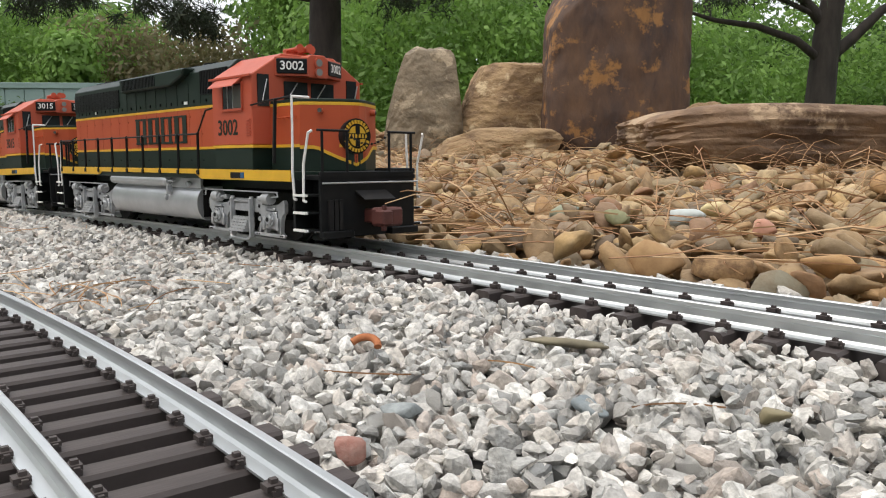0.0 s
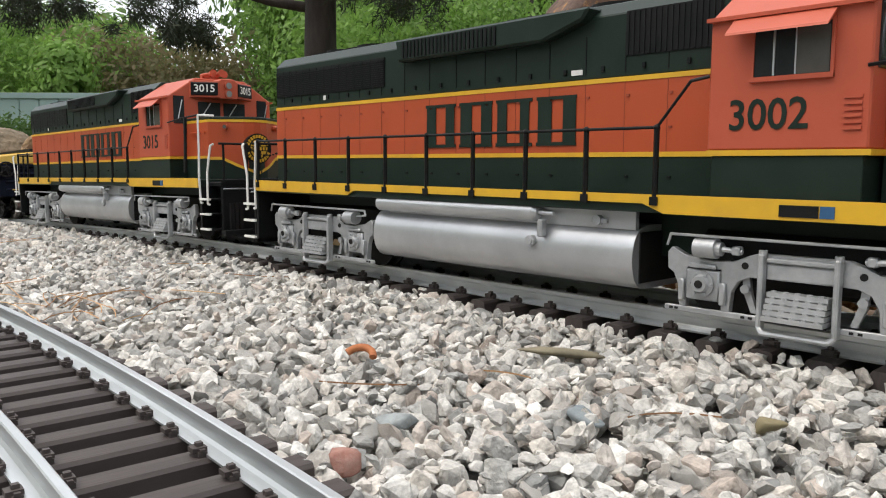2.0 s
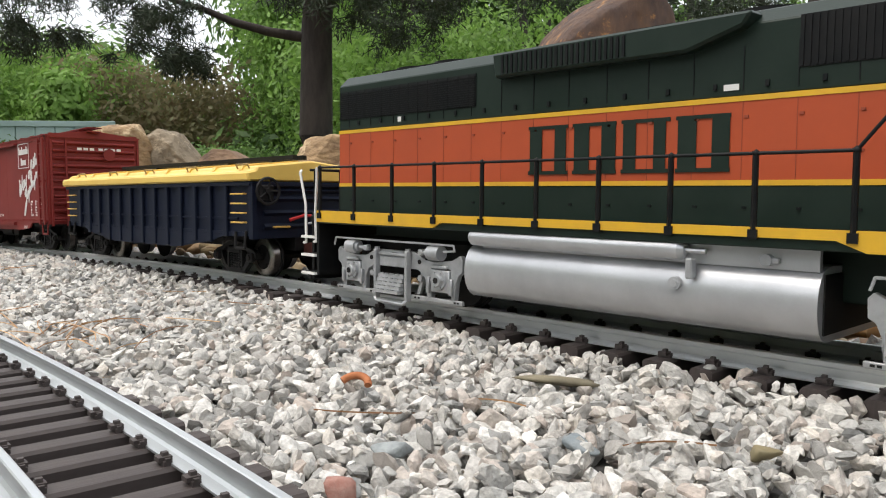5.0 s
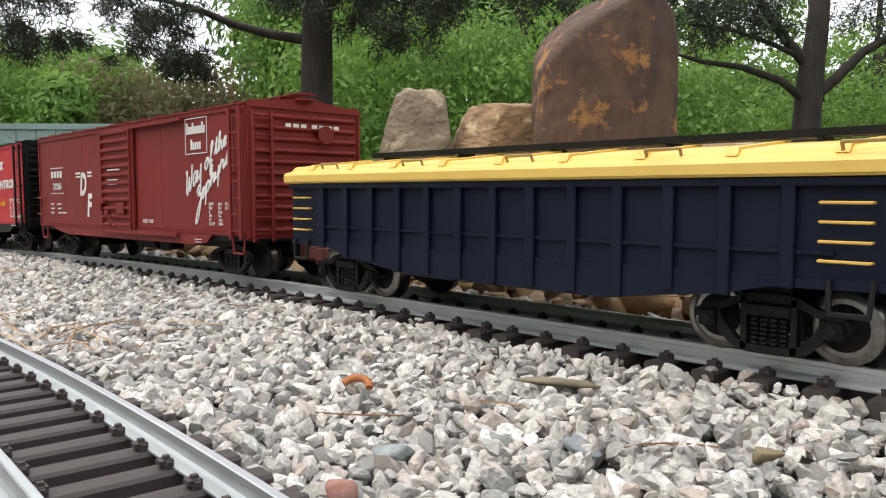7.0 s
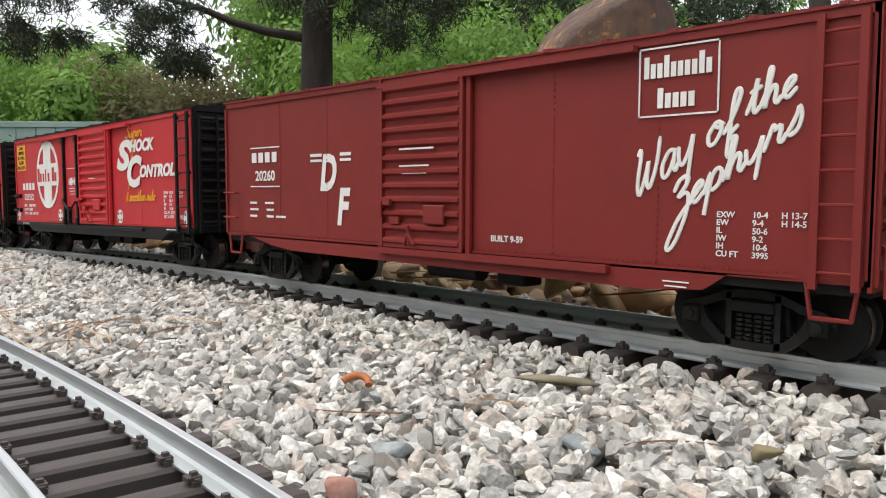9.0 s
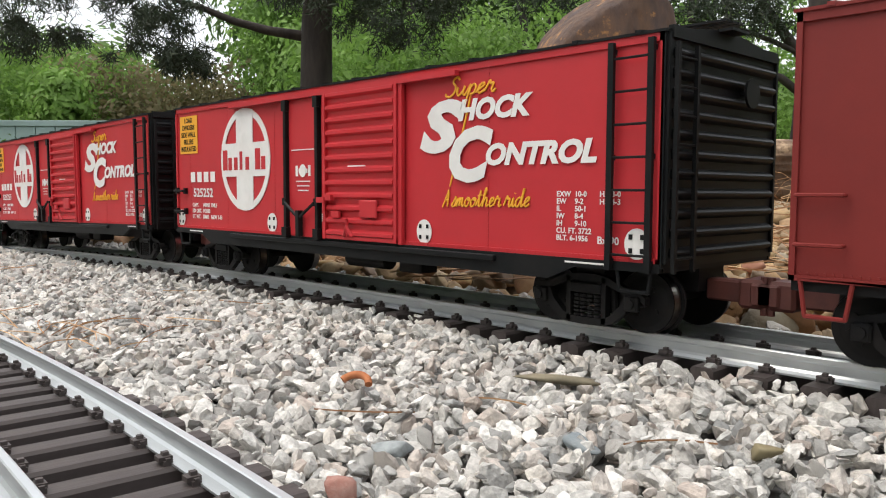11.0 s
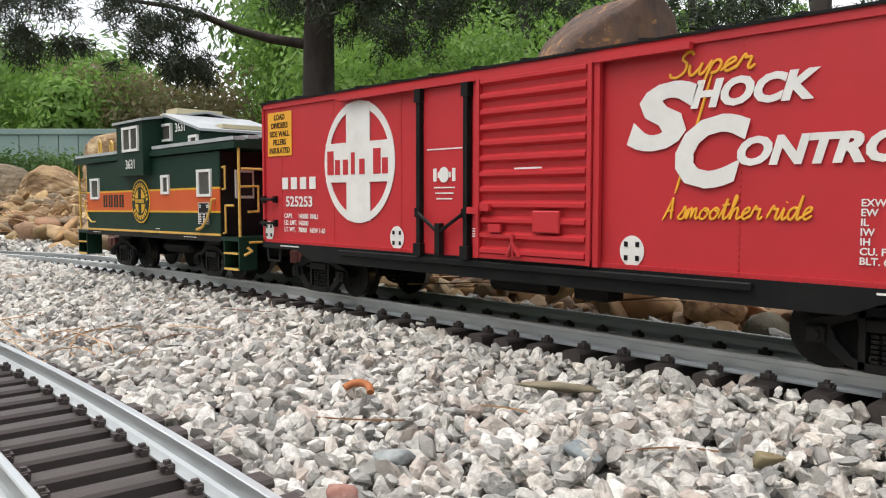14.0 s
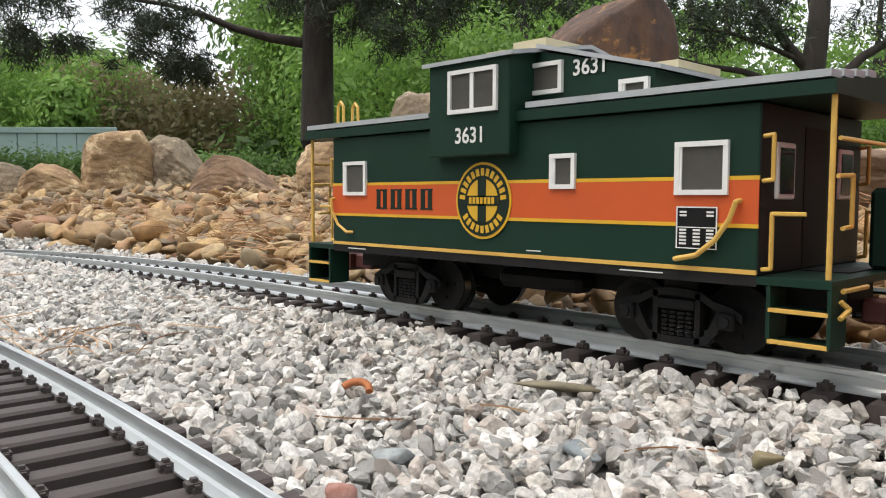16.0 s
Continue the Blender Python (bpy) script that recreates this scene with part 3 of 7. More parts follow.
def stone_bank():
    rng = np.random.default_rng(21)
    fine = [hull_rock(rng, rng.uniform(0.4, 0.75), True, 14, 0.4) for _ in range(22)] + [pebble(rng, rng.uniform(0.45, 0.8), 2) for _ in range(7)]
    mid = [hull_rock(rng, rng.uniform(0.3, 0.65), True, 13, 0.3) for _ in range(20)] + [pebble(rng, rng.uniform(0.35, 0.7), 2) for _ in range(5)]
    far = [hull_rock(rng, rng.uniform(0.3, 0.6), True, 13, 0.2) for _ in range(16)]
    def spread(x0, x1, y0, y1, n, lo, hi, lift):
        p, s = [], []
        for _ in range(n):
            x, y = rng.uniform(x0, x1), rng.uniform(y0, y1)
            r = lo + (hi - lo) * rng.random() ** 1.6
            p.append((x, y, land(x, y) + rng.uniform(-0.3, lift) * r))
            s.append(r)
        return np.array(p), np.array(s)
    p, s = spread(-1.1, 0.35, 0.088, 0.55, 3300, 0.0055, 0.0165, 1.2)
    scatter("river_stones", fine, p, s, rng, "river", 0.5, "brown and tan river stones on the bank", "stones", True)
    p, s = spread(-1.9, 0.4, 0.5, 1.6, 5200, 0.009, 0.022, 1.0)
    scatter("river_stones", mid, p, s, rng, "river", 0.5, "brown and tan river stones on the bank", "stones", True)
    p, s = spread(-4.0, -1.0, 1.1, 1.9, 3000, 0.011, 0.03, 1.1)
    scatter("river_stones", far, p, s, rng, "river", 0.5, "tan river stones heaped on the bank", "stones", True)
    p, s = spread(-4.0, -1.0, 0.085, 1.1, 3800, 0.011, 0.03, 1.1)
    scatter("river_stones", mid, p, s, rng, "river", 0.5, "tan river stones heaped on the bank", "stones", True)
    p, s = spread(-2.2, 0.6, 1.5, 2.4, 1800, 0.014, 0.03, 0.8)
    scatter("river_stones", far, p, s, rng, "river", 0.5, "brown and tan river stones on the bank", "stones", True)


def straw():
    """Dry pine needles strewn over the bank."""
    rng = np.random.default_rng(31)
    vs, fs = [], []
    def strand(x, y, z, a, length, r, up):
        b = len(vs)
        bend = rng.normal(0, 0.35)
        for i in range(5):
            u = i / 4
            aa = a + bend * u
            px, py = x + math.cos(aa) * length * u, y + math.sin(aa) * length * u
            pz = z + up * length * math.sin(u * 2.2) + (0 if up else 0.0)
            for k in range(3):
                w = k * 2.094
                vs.append((px - math.sin(aa) * r * math.cos(w), py + math.cos(aa) * r * math.cos(w), pz + r * math.sin(w)))
        for i in range(4):
            for k in range(3):
                fs.append((b + i * 3 + k, b + i * 3 + (k + 1) % 3, b + (i + 1) * 3 + (k + 1) % 3, b + (i + 1) * 3 + k))
    for _ in range(430):
        x, y = rng.uniform(-1.9, 0.4), 0.11 + 1.5 * rng.random() ** 1.5
        z, a = land(x, y) + rng.uniform(0.01, 0.024), rng.uniform(0, 6.28)
        for _k in range(int(rng.integers(2, 6))):
            strand(x + rng.normal(0, 0.006), y + rng.normal(0, 0.006), z, a + rng.normal(0, 0.3), rng.uniform(0.05, 0.12), rng.uniform(0.0004, 0.0007), rng.choice([0.0, 0.06, 0.15, 0.3, 0.5]))
    for _ in range(110):
        x, y = rng.uniform(-0.75, 0.3), rng.uniform(0.1, 0.3)
        strand(x, y, land(x, y) + rng.uniform(0.012, 0.02), rng.uniform(0, 6.28), rng.uniform(0.04, 0.09), 0.00045, rng.choice([0.0, 0.06]))
    for _ in range(230):
        x, y = rng.uniform(-3.6, -1.0), rng.uniform(0.15, 1.4)
        strand(x, y, land(x, y) + rng.uniform(0.01, 0.03), rng.uniform(0, 6.28), rng.uniform(0.06, 0.14), 0.0009, rng.choice([0.0, 0.06]))
    for _ in range(12):
        x, y = rng.uniform(-0.9, 0.0), rng.uniform(-0.15, -0.03)
        strand(x, y, land(x, y) + 0.0085, rng.uniform(0, 6.28), rng.uniform(0.02, 0.07), 0.00035, 0.0)
    for _ in range(26):
        x, y = rng.normal(-0.47, 0.03), rng.normal(-0.17, 0.01)
        strand(x, y, land(x, y) + rng.uniform(0.006, 0.012), rng.uniform(2.2, 3.6), rng.uniform(0.02, 0.05), 0.00035, rng.choice([0.0, 0.1]))
    me = bpy.data.meshes.new("pine_straw")
    me.from_pydata(vs, [], fs)
    me.materials.append(M["straw"])
    tagged(new("pine_straw", me), "dry tan pine needles strewn over the stones", "pine needles", kind="stuff")


def spot(lat, depth):
    """A place on the ground, depth metres ahead of the viewing point and lat metres to its right."""
    return -0.7225 * depth + 0.6914 * lat, -0.319 + 0.6914 * depth + 0.7225 * lat


def ramp_at(rows, u):
    """Straight-line reading of rows (u, value)."""
    for (a, p), (b, q) in zip(rows, rows[1:]):
        if u <= b:
            return p + (q - p) * max((u - a) / (b - a), 0)
    return rows[-1][1]


def boulder(label, lat, depth, w, d, top, material, seed, power=3.0, rough=0.12, crest=((0, 1), (1, 1)), foot=0.0, lean=0.0, sink=0.03, cuts=7):
    """A large broken rock: a squared ellipsoid with a crest line over its width, split by flat faces and roughened."""
    x, y = spot(lat, depth)
    z0 = land(x, y) - sink
    h = top - z0
    rng = np.random.default_rng(seed)
    bm = bmesh.new()
    bmesh.ops.create_icosphere(bm, subdivisions=6, radius=1)
    off = Vector((seed * 7.3, seed * 3.1, seed * 1.7))
    planes = []
    for _ in range(cuts):
        n = Vector(rng.normal(size=3))
        n.z = abs(n.z) * 0.6
        n.normalize()
        planes.append((n, rng.uniform(0.84, 1.02)))
    for v in bm.verts:
        c = v.co.normalized()
        k = (abs(c.x) ** power + abs(c.y) ** power + abs(c.z) ** power) ** (-1 / power)
        c = c * k
        n1 = noise.noise(c * 1.1 + off)
        n2 = noise.noise(c * 2.7 + off)
        c *= 1 + rough * (1.0 * n1 + 0.6 * n2)
        for n, far in planes:
            over = c.dot(n) - far
            if over > 0:
                c -= n * over * 0.8
        n3 = noise.noise(c * 6 + off) + 0.6 * noise.noise(c * 15 + off) + 0.3 * noise.noise(c * 34 + off)
        layer = noise.noise(Vector((c.x * 1.5, c.y * 1.5, c.z * 9)) + off)
        c *= 1 + rough * (0.2 * n3 + 0.2 * layer)
        t = min(max((c.z + 1) / 2, 0), 1.1)
        u = min(max((c.x + 1) / 2, 0), 1)
        s = 1 - foot * max(0.5 - t, 0) * 2
        v.co = (c.x * w / 2 * s + lean * t * h, c.y * d / 2 * s, h * t * ramp_at(crest, u))
    top_now = max(v.co.z for v in bm.verts)
    for v in bm.verts:
        v.co.z *= h / top_now
    ob = part("boulder", bm, material, None, "", smooth=32)
    ob.matrix_basis = pose(x, y, z0, 0, 0, 46.3)
    return tagged(ob, label, "boulder")


boulder("tall upright dark brown stained standing stone", 0.46, 2.3, 0.40, 0.26, 0.645, "mono", 3, power=6, rough=0.05, crest=((0, 0.84), (0.08, 0.91), (0.24, 0.97), (0.45, 1), (0.85, 1), (0.95, 0.95), (1, 0.88)), lean=0.01, cuts=2)
boulder("rounded grey-tan boulder on the bank", -0.085, 2.45, 0.235, 0.22, 0.405, "grey_rock", 5, power=4.5, rough=0.09, crest=((0, 0.45), (0.12, 0.72), (0.25, 0.95), (0.4, 1), (0.9, 0.99), (1, 0.85)))
boulder("flat-topped tan sandstone block", 0.168, 2.45, 0.3, 0.24, 0.356, "tan_rock", 7, power=6, rough=0.07, crest=((0, 0.95), (0.3, 0.96), (0.8, 1), (1, 0.98)), foot=0.06)
boulder("low flat tan slab among the stones", 0.11, 2.2, 0.36, 0.16, 0.15, "tan_rock", 8, power=4, rough=0.1, crest=((0, 0.6), (0.4, 0.9), (1, 1)))
boulder("long low brown sandstone slab with flat top", 0.765, 1.55, 0.82, 0.36, 0.176, "brown_rock", 12, power=6, rough=0.07, crest=((0, 0.84), (0.05, 0.9), (0.14, 0.96), (0.3, 0.97), (0.5, 0.94), (0.75, 1), (1, 1)), foot=0.2, sink=0.012, cuts=3)
boulder("small tan rock behind the slab", 0.70, 2.2, 0.14, 0.1, 0.225, "tan_rock", 13)
boulder("squared tan boulder on the stone bank", -1.235, 3.0, 0.28, 0.24, 0.325, "tan_rock", 15, power=5, rough=0.09, crest=((0, 0.9), (0.5, 0.97), (0.85, 1), (1, 0.85)))
boulder("rounded brown boulder beside another", -1.055, 3.1, 0.235, 0.22, 0.315, "grey_rock", 16, power=3.6, crest=((0, 0.9), (0.3, 1), (0.6, 0.95), (0.85, 0.7), (1, 0.5)))
boulder("low pointed brown boulder on the bank", -0.68, 2.6, 0.3, 0.22, 0.212, "brown_rock", 18, power=4, crest=((0, 0.45), (0.12, 0.8), (0.3, 1), (0.5, 0.97), (0.75, 0.7), (1, 0.35)))
boulder("low pale tan boulder on the bank", -1.43, 2.9, 0.24, 0.2, 0.196, "tan_rock", 19, power=3, crest=((0, 0.7), (0.35, 1), (0.7, 0.85), (1, 0.6)))
boulder("grey rounded boulder on the bank", -1.7, 3.0, 0.25, 0.2, 0.21, "grey_rock", 20, power=2.6)
boulder("tan boulder on the stone bank", -0.4, 2.7, 0.2, 0.16, 0.275, "tan_rock", 23, power=4)


def odd_stone(name, label, x, y, s, flat, material, turn, up=0.0065, broad=0.9):
    v, f = hull_rock(np.random.default_rng(int(abs(x) * 1000)), flat, True, 14, 0.4)
    me = bpy.data.meshes.new(name)
    me.from_pydata((v * np.array((s, s * broad, s))).tolist(), [], f.tolist())
    me.polygons.foreach_set("use_smooth", [True] * len(me.polygons))
    me.materials.append(material)
    ob = new(name, me)
    ob.matrix_basis = pose(x, y, land(x, y) + up, 0, 0, turn)
    return tagged(ob, label, "stone")


odd_stone("pebble", "smooth olive-tan pebble lying on the gravel", -0.1024, -0.0839, 0.0047, 0.8, mat("olive_pebble", (0.24, 0.2, 0.11), 0.6), 20, 0.0075)
odd_stone("red_stone", "dull red stone lying in the gravel", -0.1807, -0.186, 0.005, 1.1, mat("red_pebble", (0.3, 0.13, 0.1), 0.8, col2=(0.36, 0.22, 0.18), scale=200, bump=0.002, bscale=250), 50)
odd_stone("flat_stone", "long flat olive-grey stone in the gravel", -0.1953, -0.0684, 0.0145, 0.3, mat("olive_stone", (0.24, 0.21, 0.14), 0.8, col2=(0.15, 0.13, 0.09), scale=90), 46, 0.0085, 0.4)
odd_stone("blue_grey_stone", "blue-grey stone in the gravel", -0.1473, -0.1144, 0.0064, 0.5, mat("blue_grey_stone", (0.17, 0.2, 0.215), 0.8, col2=(0.26, 0.28, 0.28), scale=200, bump=0.002, bscale=250), 10, 0.0075)
odd_stone("pale_blue_stone", "pale blue-grey stone in the gravel", -0.1944, -0.1543, 0.0068, 0.5, mat("pale_blue_grey_stone", (0.32, 0.345, 0.345), 0.8, col2=(0.22, 0.24, 0.24), scale=200, bump=0.002, bscale=250), 70, 0.0075)
odd_stone("pale_stone", "pale blue-grey flat stone on the bank", -0.3349, 0.2663, 0.0135, 0.75, mat("pale_blue_stone", (0.55, 0.59, 0.57), 0.7, col2=(0.45, 0.48, 0.46), scale=60), 40, 0.021)
odd_stone("cream_stone", "cream yellow stone on the bank", -0.3402, 0.3344, 0.0155, 0.6, mat("cream_stone", (0.7, 0.6, 0.32), 0.7, col2=(0.5, 0.38, 0.2), scale=60), 10, 0.022)
odd_stone("pink_stone", "dull pink stone on the bank", -0.2572, 0.2407, 0.0112, 0.7, mat("pink_stone", (0.5, 0.24, 0.16), 0.7, col2=(0.38, 0.2, 0.13), scale=60), 70, 0.02)
odd_stone("green_stone", "grey-green stone on the bank", -0.3759, 0.2278, 0.0138, 0.6, mat("grey_green_stone", (0.26, 0.26, 0.13), 0.7, col2=(0.17, 0.17, 0.09), scale=60), 20, 0.019)
odd_stone("blue_green_stone", "blue-green flat stone on the bank", -0.444, 0.2473, 0.0158, 0.6, mat("blue_green_stone", (0.3, 0.32, 0.22), 0.7, col2=(0.2, 0.22, 0.17), scale=60), 80, 0.019)
odd_stone("tan_stone", "large tan stone at the edge of the bank", -0.2639, 0.103, 0.0178, 0.75, mat("large_tan_stone", (0.42, 0.26, 0.12), 0.75, col2=(0.28, 0.16, 0.07), scale=50), 35, 0.013)
odd_stone("brown_stone", "pitted brown stone at the edge of the bank", -0.2201, 0.108, 0.0148, 0.85, mat("pitted_brown_stone", (0.4, 0.25, 0.12), 0.8, col2=(0.16, 0.09, 0.045), scale=150, bump=0.003, bscale=120), 10, 0.012)


def clay_hook():
    bm = bmesh.new()
    pts = [(0.0066 * math.cos(a), 0.005 * math.sin(a), 0.0018 * math.sin(a)) for a in [0.2 + 0.22 * i for i in range(13)]]
    tube(bm, pts, 0.0016, 10)
    ob = part("clay_piece", bm, mat("orange_clay", (0.45, 0.16, 0.06), 0.8, col2=(0.33, 0.11, 0.04), scale=120), None, "", smooth=50)
    ob.matrix_basis = pose(-0.2574, -0.1231, land(-0.2574, -0.1231) + 0.0095, 20, 0, 20)
    tagged(ob, "curved orange piece of clay on the gravel", "debris")


clay_hook()


# ---- trees and distance ----
def limb(bm, pts, radii, seg=10):
    rings = []
    for i, p in enumerate(pts):
        a, b = Vector(pts[max(i - 1, 0)]), Vector(pts[min(i + 1, len(pts) - 1)])
        q = (b - a).to_track_quat("Z", "Y")
        rings.append([bm.verts.new(Vector(p) + q @ Vector((radii[i] * math.cos(6.2832 * k / seg), radii[i] * math.sin(6.2832 * k / seg), 0))) for k in range(seg)])
    for r, q in zip(rings, rings[1:]):
        for k in range(seg):
            bm.faces.new((r[k], r[(k + 1) % seg], q[(k + 1) % seg], q[k]))


def at(lat, depth, z):
    x, y = spot(lat, depth)
    return Vector((x, y, z))


def blades(name, clumps, per, length, width, rng, material, parent=None, droop=0.3):
    """Tufts of narrow blades round clump centres (place, radius)."""
    vs, fs = [], []
    for c, r in clumps:
        for _ in range(per):
            d = rng.normal(size=3)
            d /= np.linalg.norm(d)
            p = np.array(c) + d * r * rng.random() ** 0.5
            w = rng.normal(size=3)
            w[2] -= droop
            w /= np.linalg.norm(w)
            s = np.cross(w, rng.normal(size=3))
            s /= np.linalg.norm(s) + 1e-6
            L, W = length * rng.uniform(0.6, 1.3), width * rng.uniform(0.6, 1.3)
            b = len(vs)
            vs += [p - s * W, p + w * L * 0.5 + s * W * 1.2, p + w * L, p + w * L * 0.5 - s * W * 1.2]
            fs.append((b, b + 1, b + 2, b + 3))
    me = bpy.data.meshes.new(name)
    me.from_pydata([tuple(v) for v in vs], [], fs)
    me.materials.append(M[material])
    ob = new(name, me)
    ob.parent = parent
    return ob


def pine_tree():
    rng = np.random.default_rng(41)
    t = thing("pine_tree", "tall dark pine with drooping needle boughs", "tree")
    bm = bmesh.new()
    limb(bm, [at(-0.95, 6, -0.25), at(-0.96, 6, 0.5), at(-0.95, 6, 1.3), at(-0.9, 6.05, 2.2), at(-0.9, 6, 4.2)], [0.17, 0.125, 0.115, 0.1, 0.06], 14)
    part("trunk", bm, "bark", t, smooth=60)
    limbs = [
        [(-0.98, 6, 1.22), (-1.31, 6, 1.27), (-1.57, 5.97, 1.335), (-1.78, 5.95, 1.42), (-2.04, 5.9, 1.49), (-2.3, 5.9, 1.525), (-2.75, 5.85, 1.65)],
        [(-0.95, 6, 1.6), (-1.4, 5.7, 1.75), (-2.2, 5.5, 1.75), (-3.0, 5.4, 1.65)],
        [(-0.92, 6, 1.5), (-0.5, 5.8, 1.6), (0.0, 5.6, 1.55), (0.4, 5.5, 1.45)],
        [(-0.92, 6, 1.9), (-0.3, 5.7, 1.95), (0.5, 5.5, 1.9)],
    ]
    for p in limbs:
        bm = bmesh.new()
        limb(bm, [at(*q) for q in p], [0.042, 0.034, 0.028, 0.023, 0.018, 0.014, 0.01][:len(p)], 8)
        part("branch", bm, "bark", t, smooth=60)
    cl = []
    def fill(l0, l1, z0, z1, n, r):
        for _ in range(n):
            cl.append((at(rng.uniform(l0, l1), rng.uniform(5.2, 6.3), rng.uniform(z0, z1)), r * rng.uniform(0.6, 1.3)))
    fill(-2.3, -1.8, 1.05, 1.45, 34, 0.08)
    fill(-2.2, -1.75, 0.92, 1.1, 14, 0.07)
    fill(-3.7, -2.45, 1.3, 1.9, 52, 0.12)
    fill(-3.3, -2.6, 1.1, 1.3, 24, 0.09)
    fill(-0.85, 0.15, 1.2, 1.7, 64, 0.1)
    fill(-1.35, -0.5, 1.45, 2.0, 50, 0.13)
    fill(-0.1, 1.2, 1.5, 2.0, 60, 0.12)
    ob = blades("crown", cl, 120, 0.075, 0.004, rng, "needles", t, droop=0.5)
    return t


def spreading_tree():
    rng = np.random.default_rng(43)
    t = thing("bare_tree", "dark spreading tree with forked bare limbs", "tree")
    bm = bmesh.new()
    limb(bm, [at(2.72, 6, -0.25), at(2.74, 6, 0.5), at(2.76, 6, 0.95), at(2.8, 6, 1.3), at(2.85, 6, 2.2)], [0.15, 0.105, 0.095, 0.08, 0.05], 12)
    part("trunk", bm, "bark", t, smooth=60)
    for p, r in (
        ([(2.74, 6, 0.78), (2.5, 5.9, 0.92), (2.2, 5.9, 1.02), (1.9, 5.9, 1.06), (1.7, 5.9, 1.12)], 0.035),
        ([(2.77, 6, 0.8), (2.95, 6, 0.95), (3.15, 6, 1.15), (3.5, 6, 1.35), (3.9, 6, 1.6)], 0.05),
        ([(2.74, 6, 1.05), (2.6, 6, 1.2), (2.45, 6, 1.4), (2.3, 6, 1.6), (2.1, 6, 1.9)], 0.05),
        ([(2.66, 6, 1.12), (2.4, 5.9, 1.2), (2.1, 5.9, 1.3), (1.8, 5.9, 1.33)], 0.022),
    ):
        bm = bmesh.new()
        limb(bm, [at(*q) for q in p], [r, r * 0.85, r * 0.7, r * 0.5, r * 0.3][:len(p)], 8)
        part("branch", bm, "bark", t, smooth=60)
    cl = []
    for _ in range(70):
        cl.append((at(rng.uniform(1.6, 2.5), rng.uniform(5.6, 6.2), rng.uniform(1.2, 1.6)), 0.1))
    for _ in range(50):
        cl.append((at(rng.uniform(2.9, 4.2), rng.uniform(5.8, 6.4), rng.uniform(1.3, 1.8)), 0.12))
    blades("crown", cl, 70, 0.07, 0.004, rng, "needles", t, droop=0.3)
    return t


def foliage(name, label, rows, material, size, seed, per=80):
    """Leafy woods: clouds of small leaves. rows: (lat0, lat1, depth0, depth1, z0, z1, clumps, clump radius)."""
    rng = np.random.default_rng(seed)
    pts, out = [], []
    for l0, l1, d0, d1, z0, z1, n, r in rows:
        lat, dep, z = rng.uniform(l0, l1, n), rng.uniform(d0, d1, n), rng.uniform(z0, z1, n)
        c = np.stack([-0.7225 * dep + 0.6914 * lat, -0.319 + 0.6914 * dep + 0.7225 * lat, z], 1)
        o = rng.normal(size=(n, per, 3)) * r * np.array((1, 1, 0.7))
        pts.append((c[:, None, :] + o).reshape(-1, 3))
        out.append((o / r + rng.normal(size=o.shape) * 0.3 + np.array((0, 0, 0.5))).reshape(-1, 3))
    p, out = np.concatenate(pts), np.concatenate(out)
    n = len(p)
    u = np.cross(out, rng.normal(size=(n, 3)))
    u /= np.linalg.norm(u, axis=1)[:, None] + 1e-6
    w = np.cross(out, u)
    w /= np.linalg.norm(w, axis=1)[:, None] + 1e-6
    s = (size * rng.uniform(0.6, 1.4, n))[:, None]
    vs = np.stack([p - u * s, p - w * s * 0.45, p + u * s, p + w * s * 0.45], 1).reshape(-1, 3)
    me = bpy.data.meshes.new(name)
    me.vertices.add(n * 4)
    me.vertices.foreach_set("co", vs.ravel())
    me.loops.add(n * 4)
    me.loops.foreach_set("vertex_index", np.arange(n * 4, dtype=np.int32))
    me.polygons.add(n)
    me.polygons.foreach_set("loop_start", np.arange(0, n * 4, 4, dtype=np.int32))
    me.update(calc_edges=True)
    me.polygons.foreach_set("use_smooth", np.full(n, True))
    out /= np.linalg.norm(out, axis=1)[:, None] + 1e-6
    me.normals_split_custom_set_from_vertices(np.repeat(out, 4, axis=0).tolist())
    me.materials.append(M[material])
    tagged(new(name, me), label, "woods", kind="stuff")


def trunks():
    rng = np.random.default_rng(47)
    for i in range(16):
        t = thing("far_tree", "slim dark tree trunk in the woods", "tree", "far trees")
        lat, dep = rng.uniform(-8, 9), rng.uniform(11, 15)
        r = rng.uniform(0.07, 0.12)
        lat += 2.6 if -0.44 < lat / dep < -0.2 else 0
        bm = bmesh.new()
        limb(bm, [at(lat, dep, -0.3), at(lat + rng.normal(0, 0.1), dep, 2), at(lat + rng.normal(0, 0.3), dep, 5)], [r, r * 0.85, r * 0.5], 8)
        part("trunk", bm, "bark", t, smooth=60)


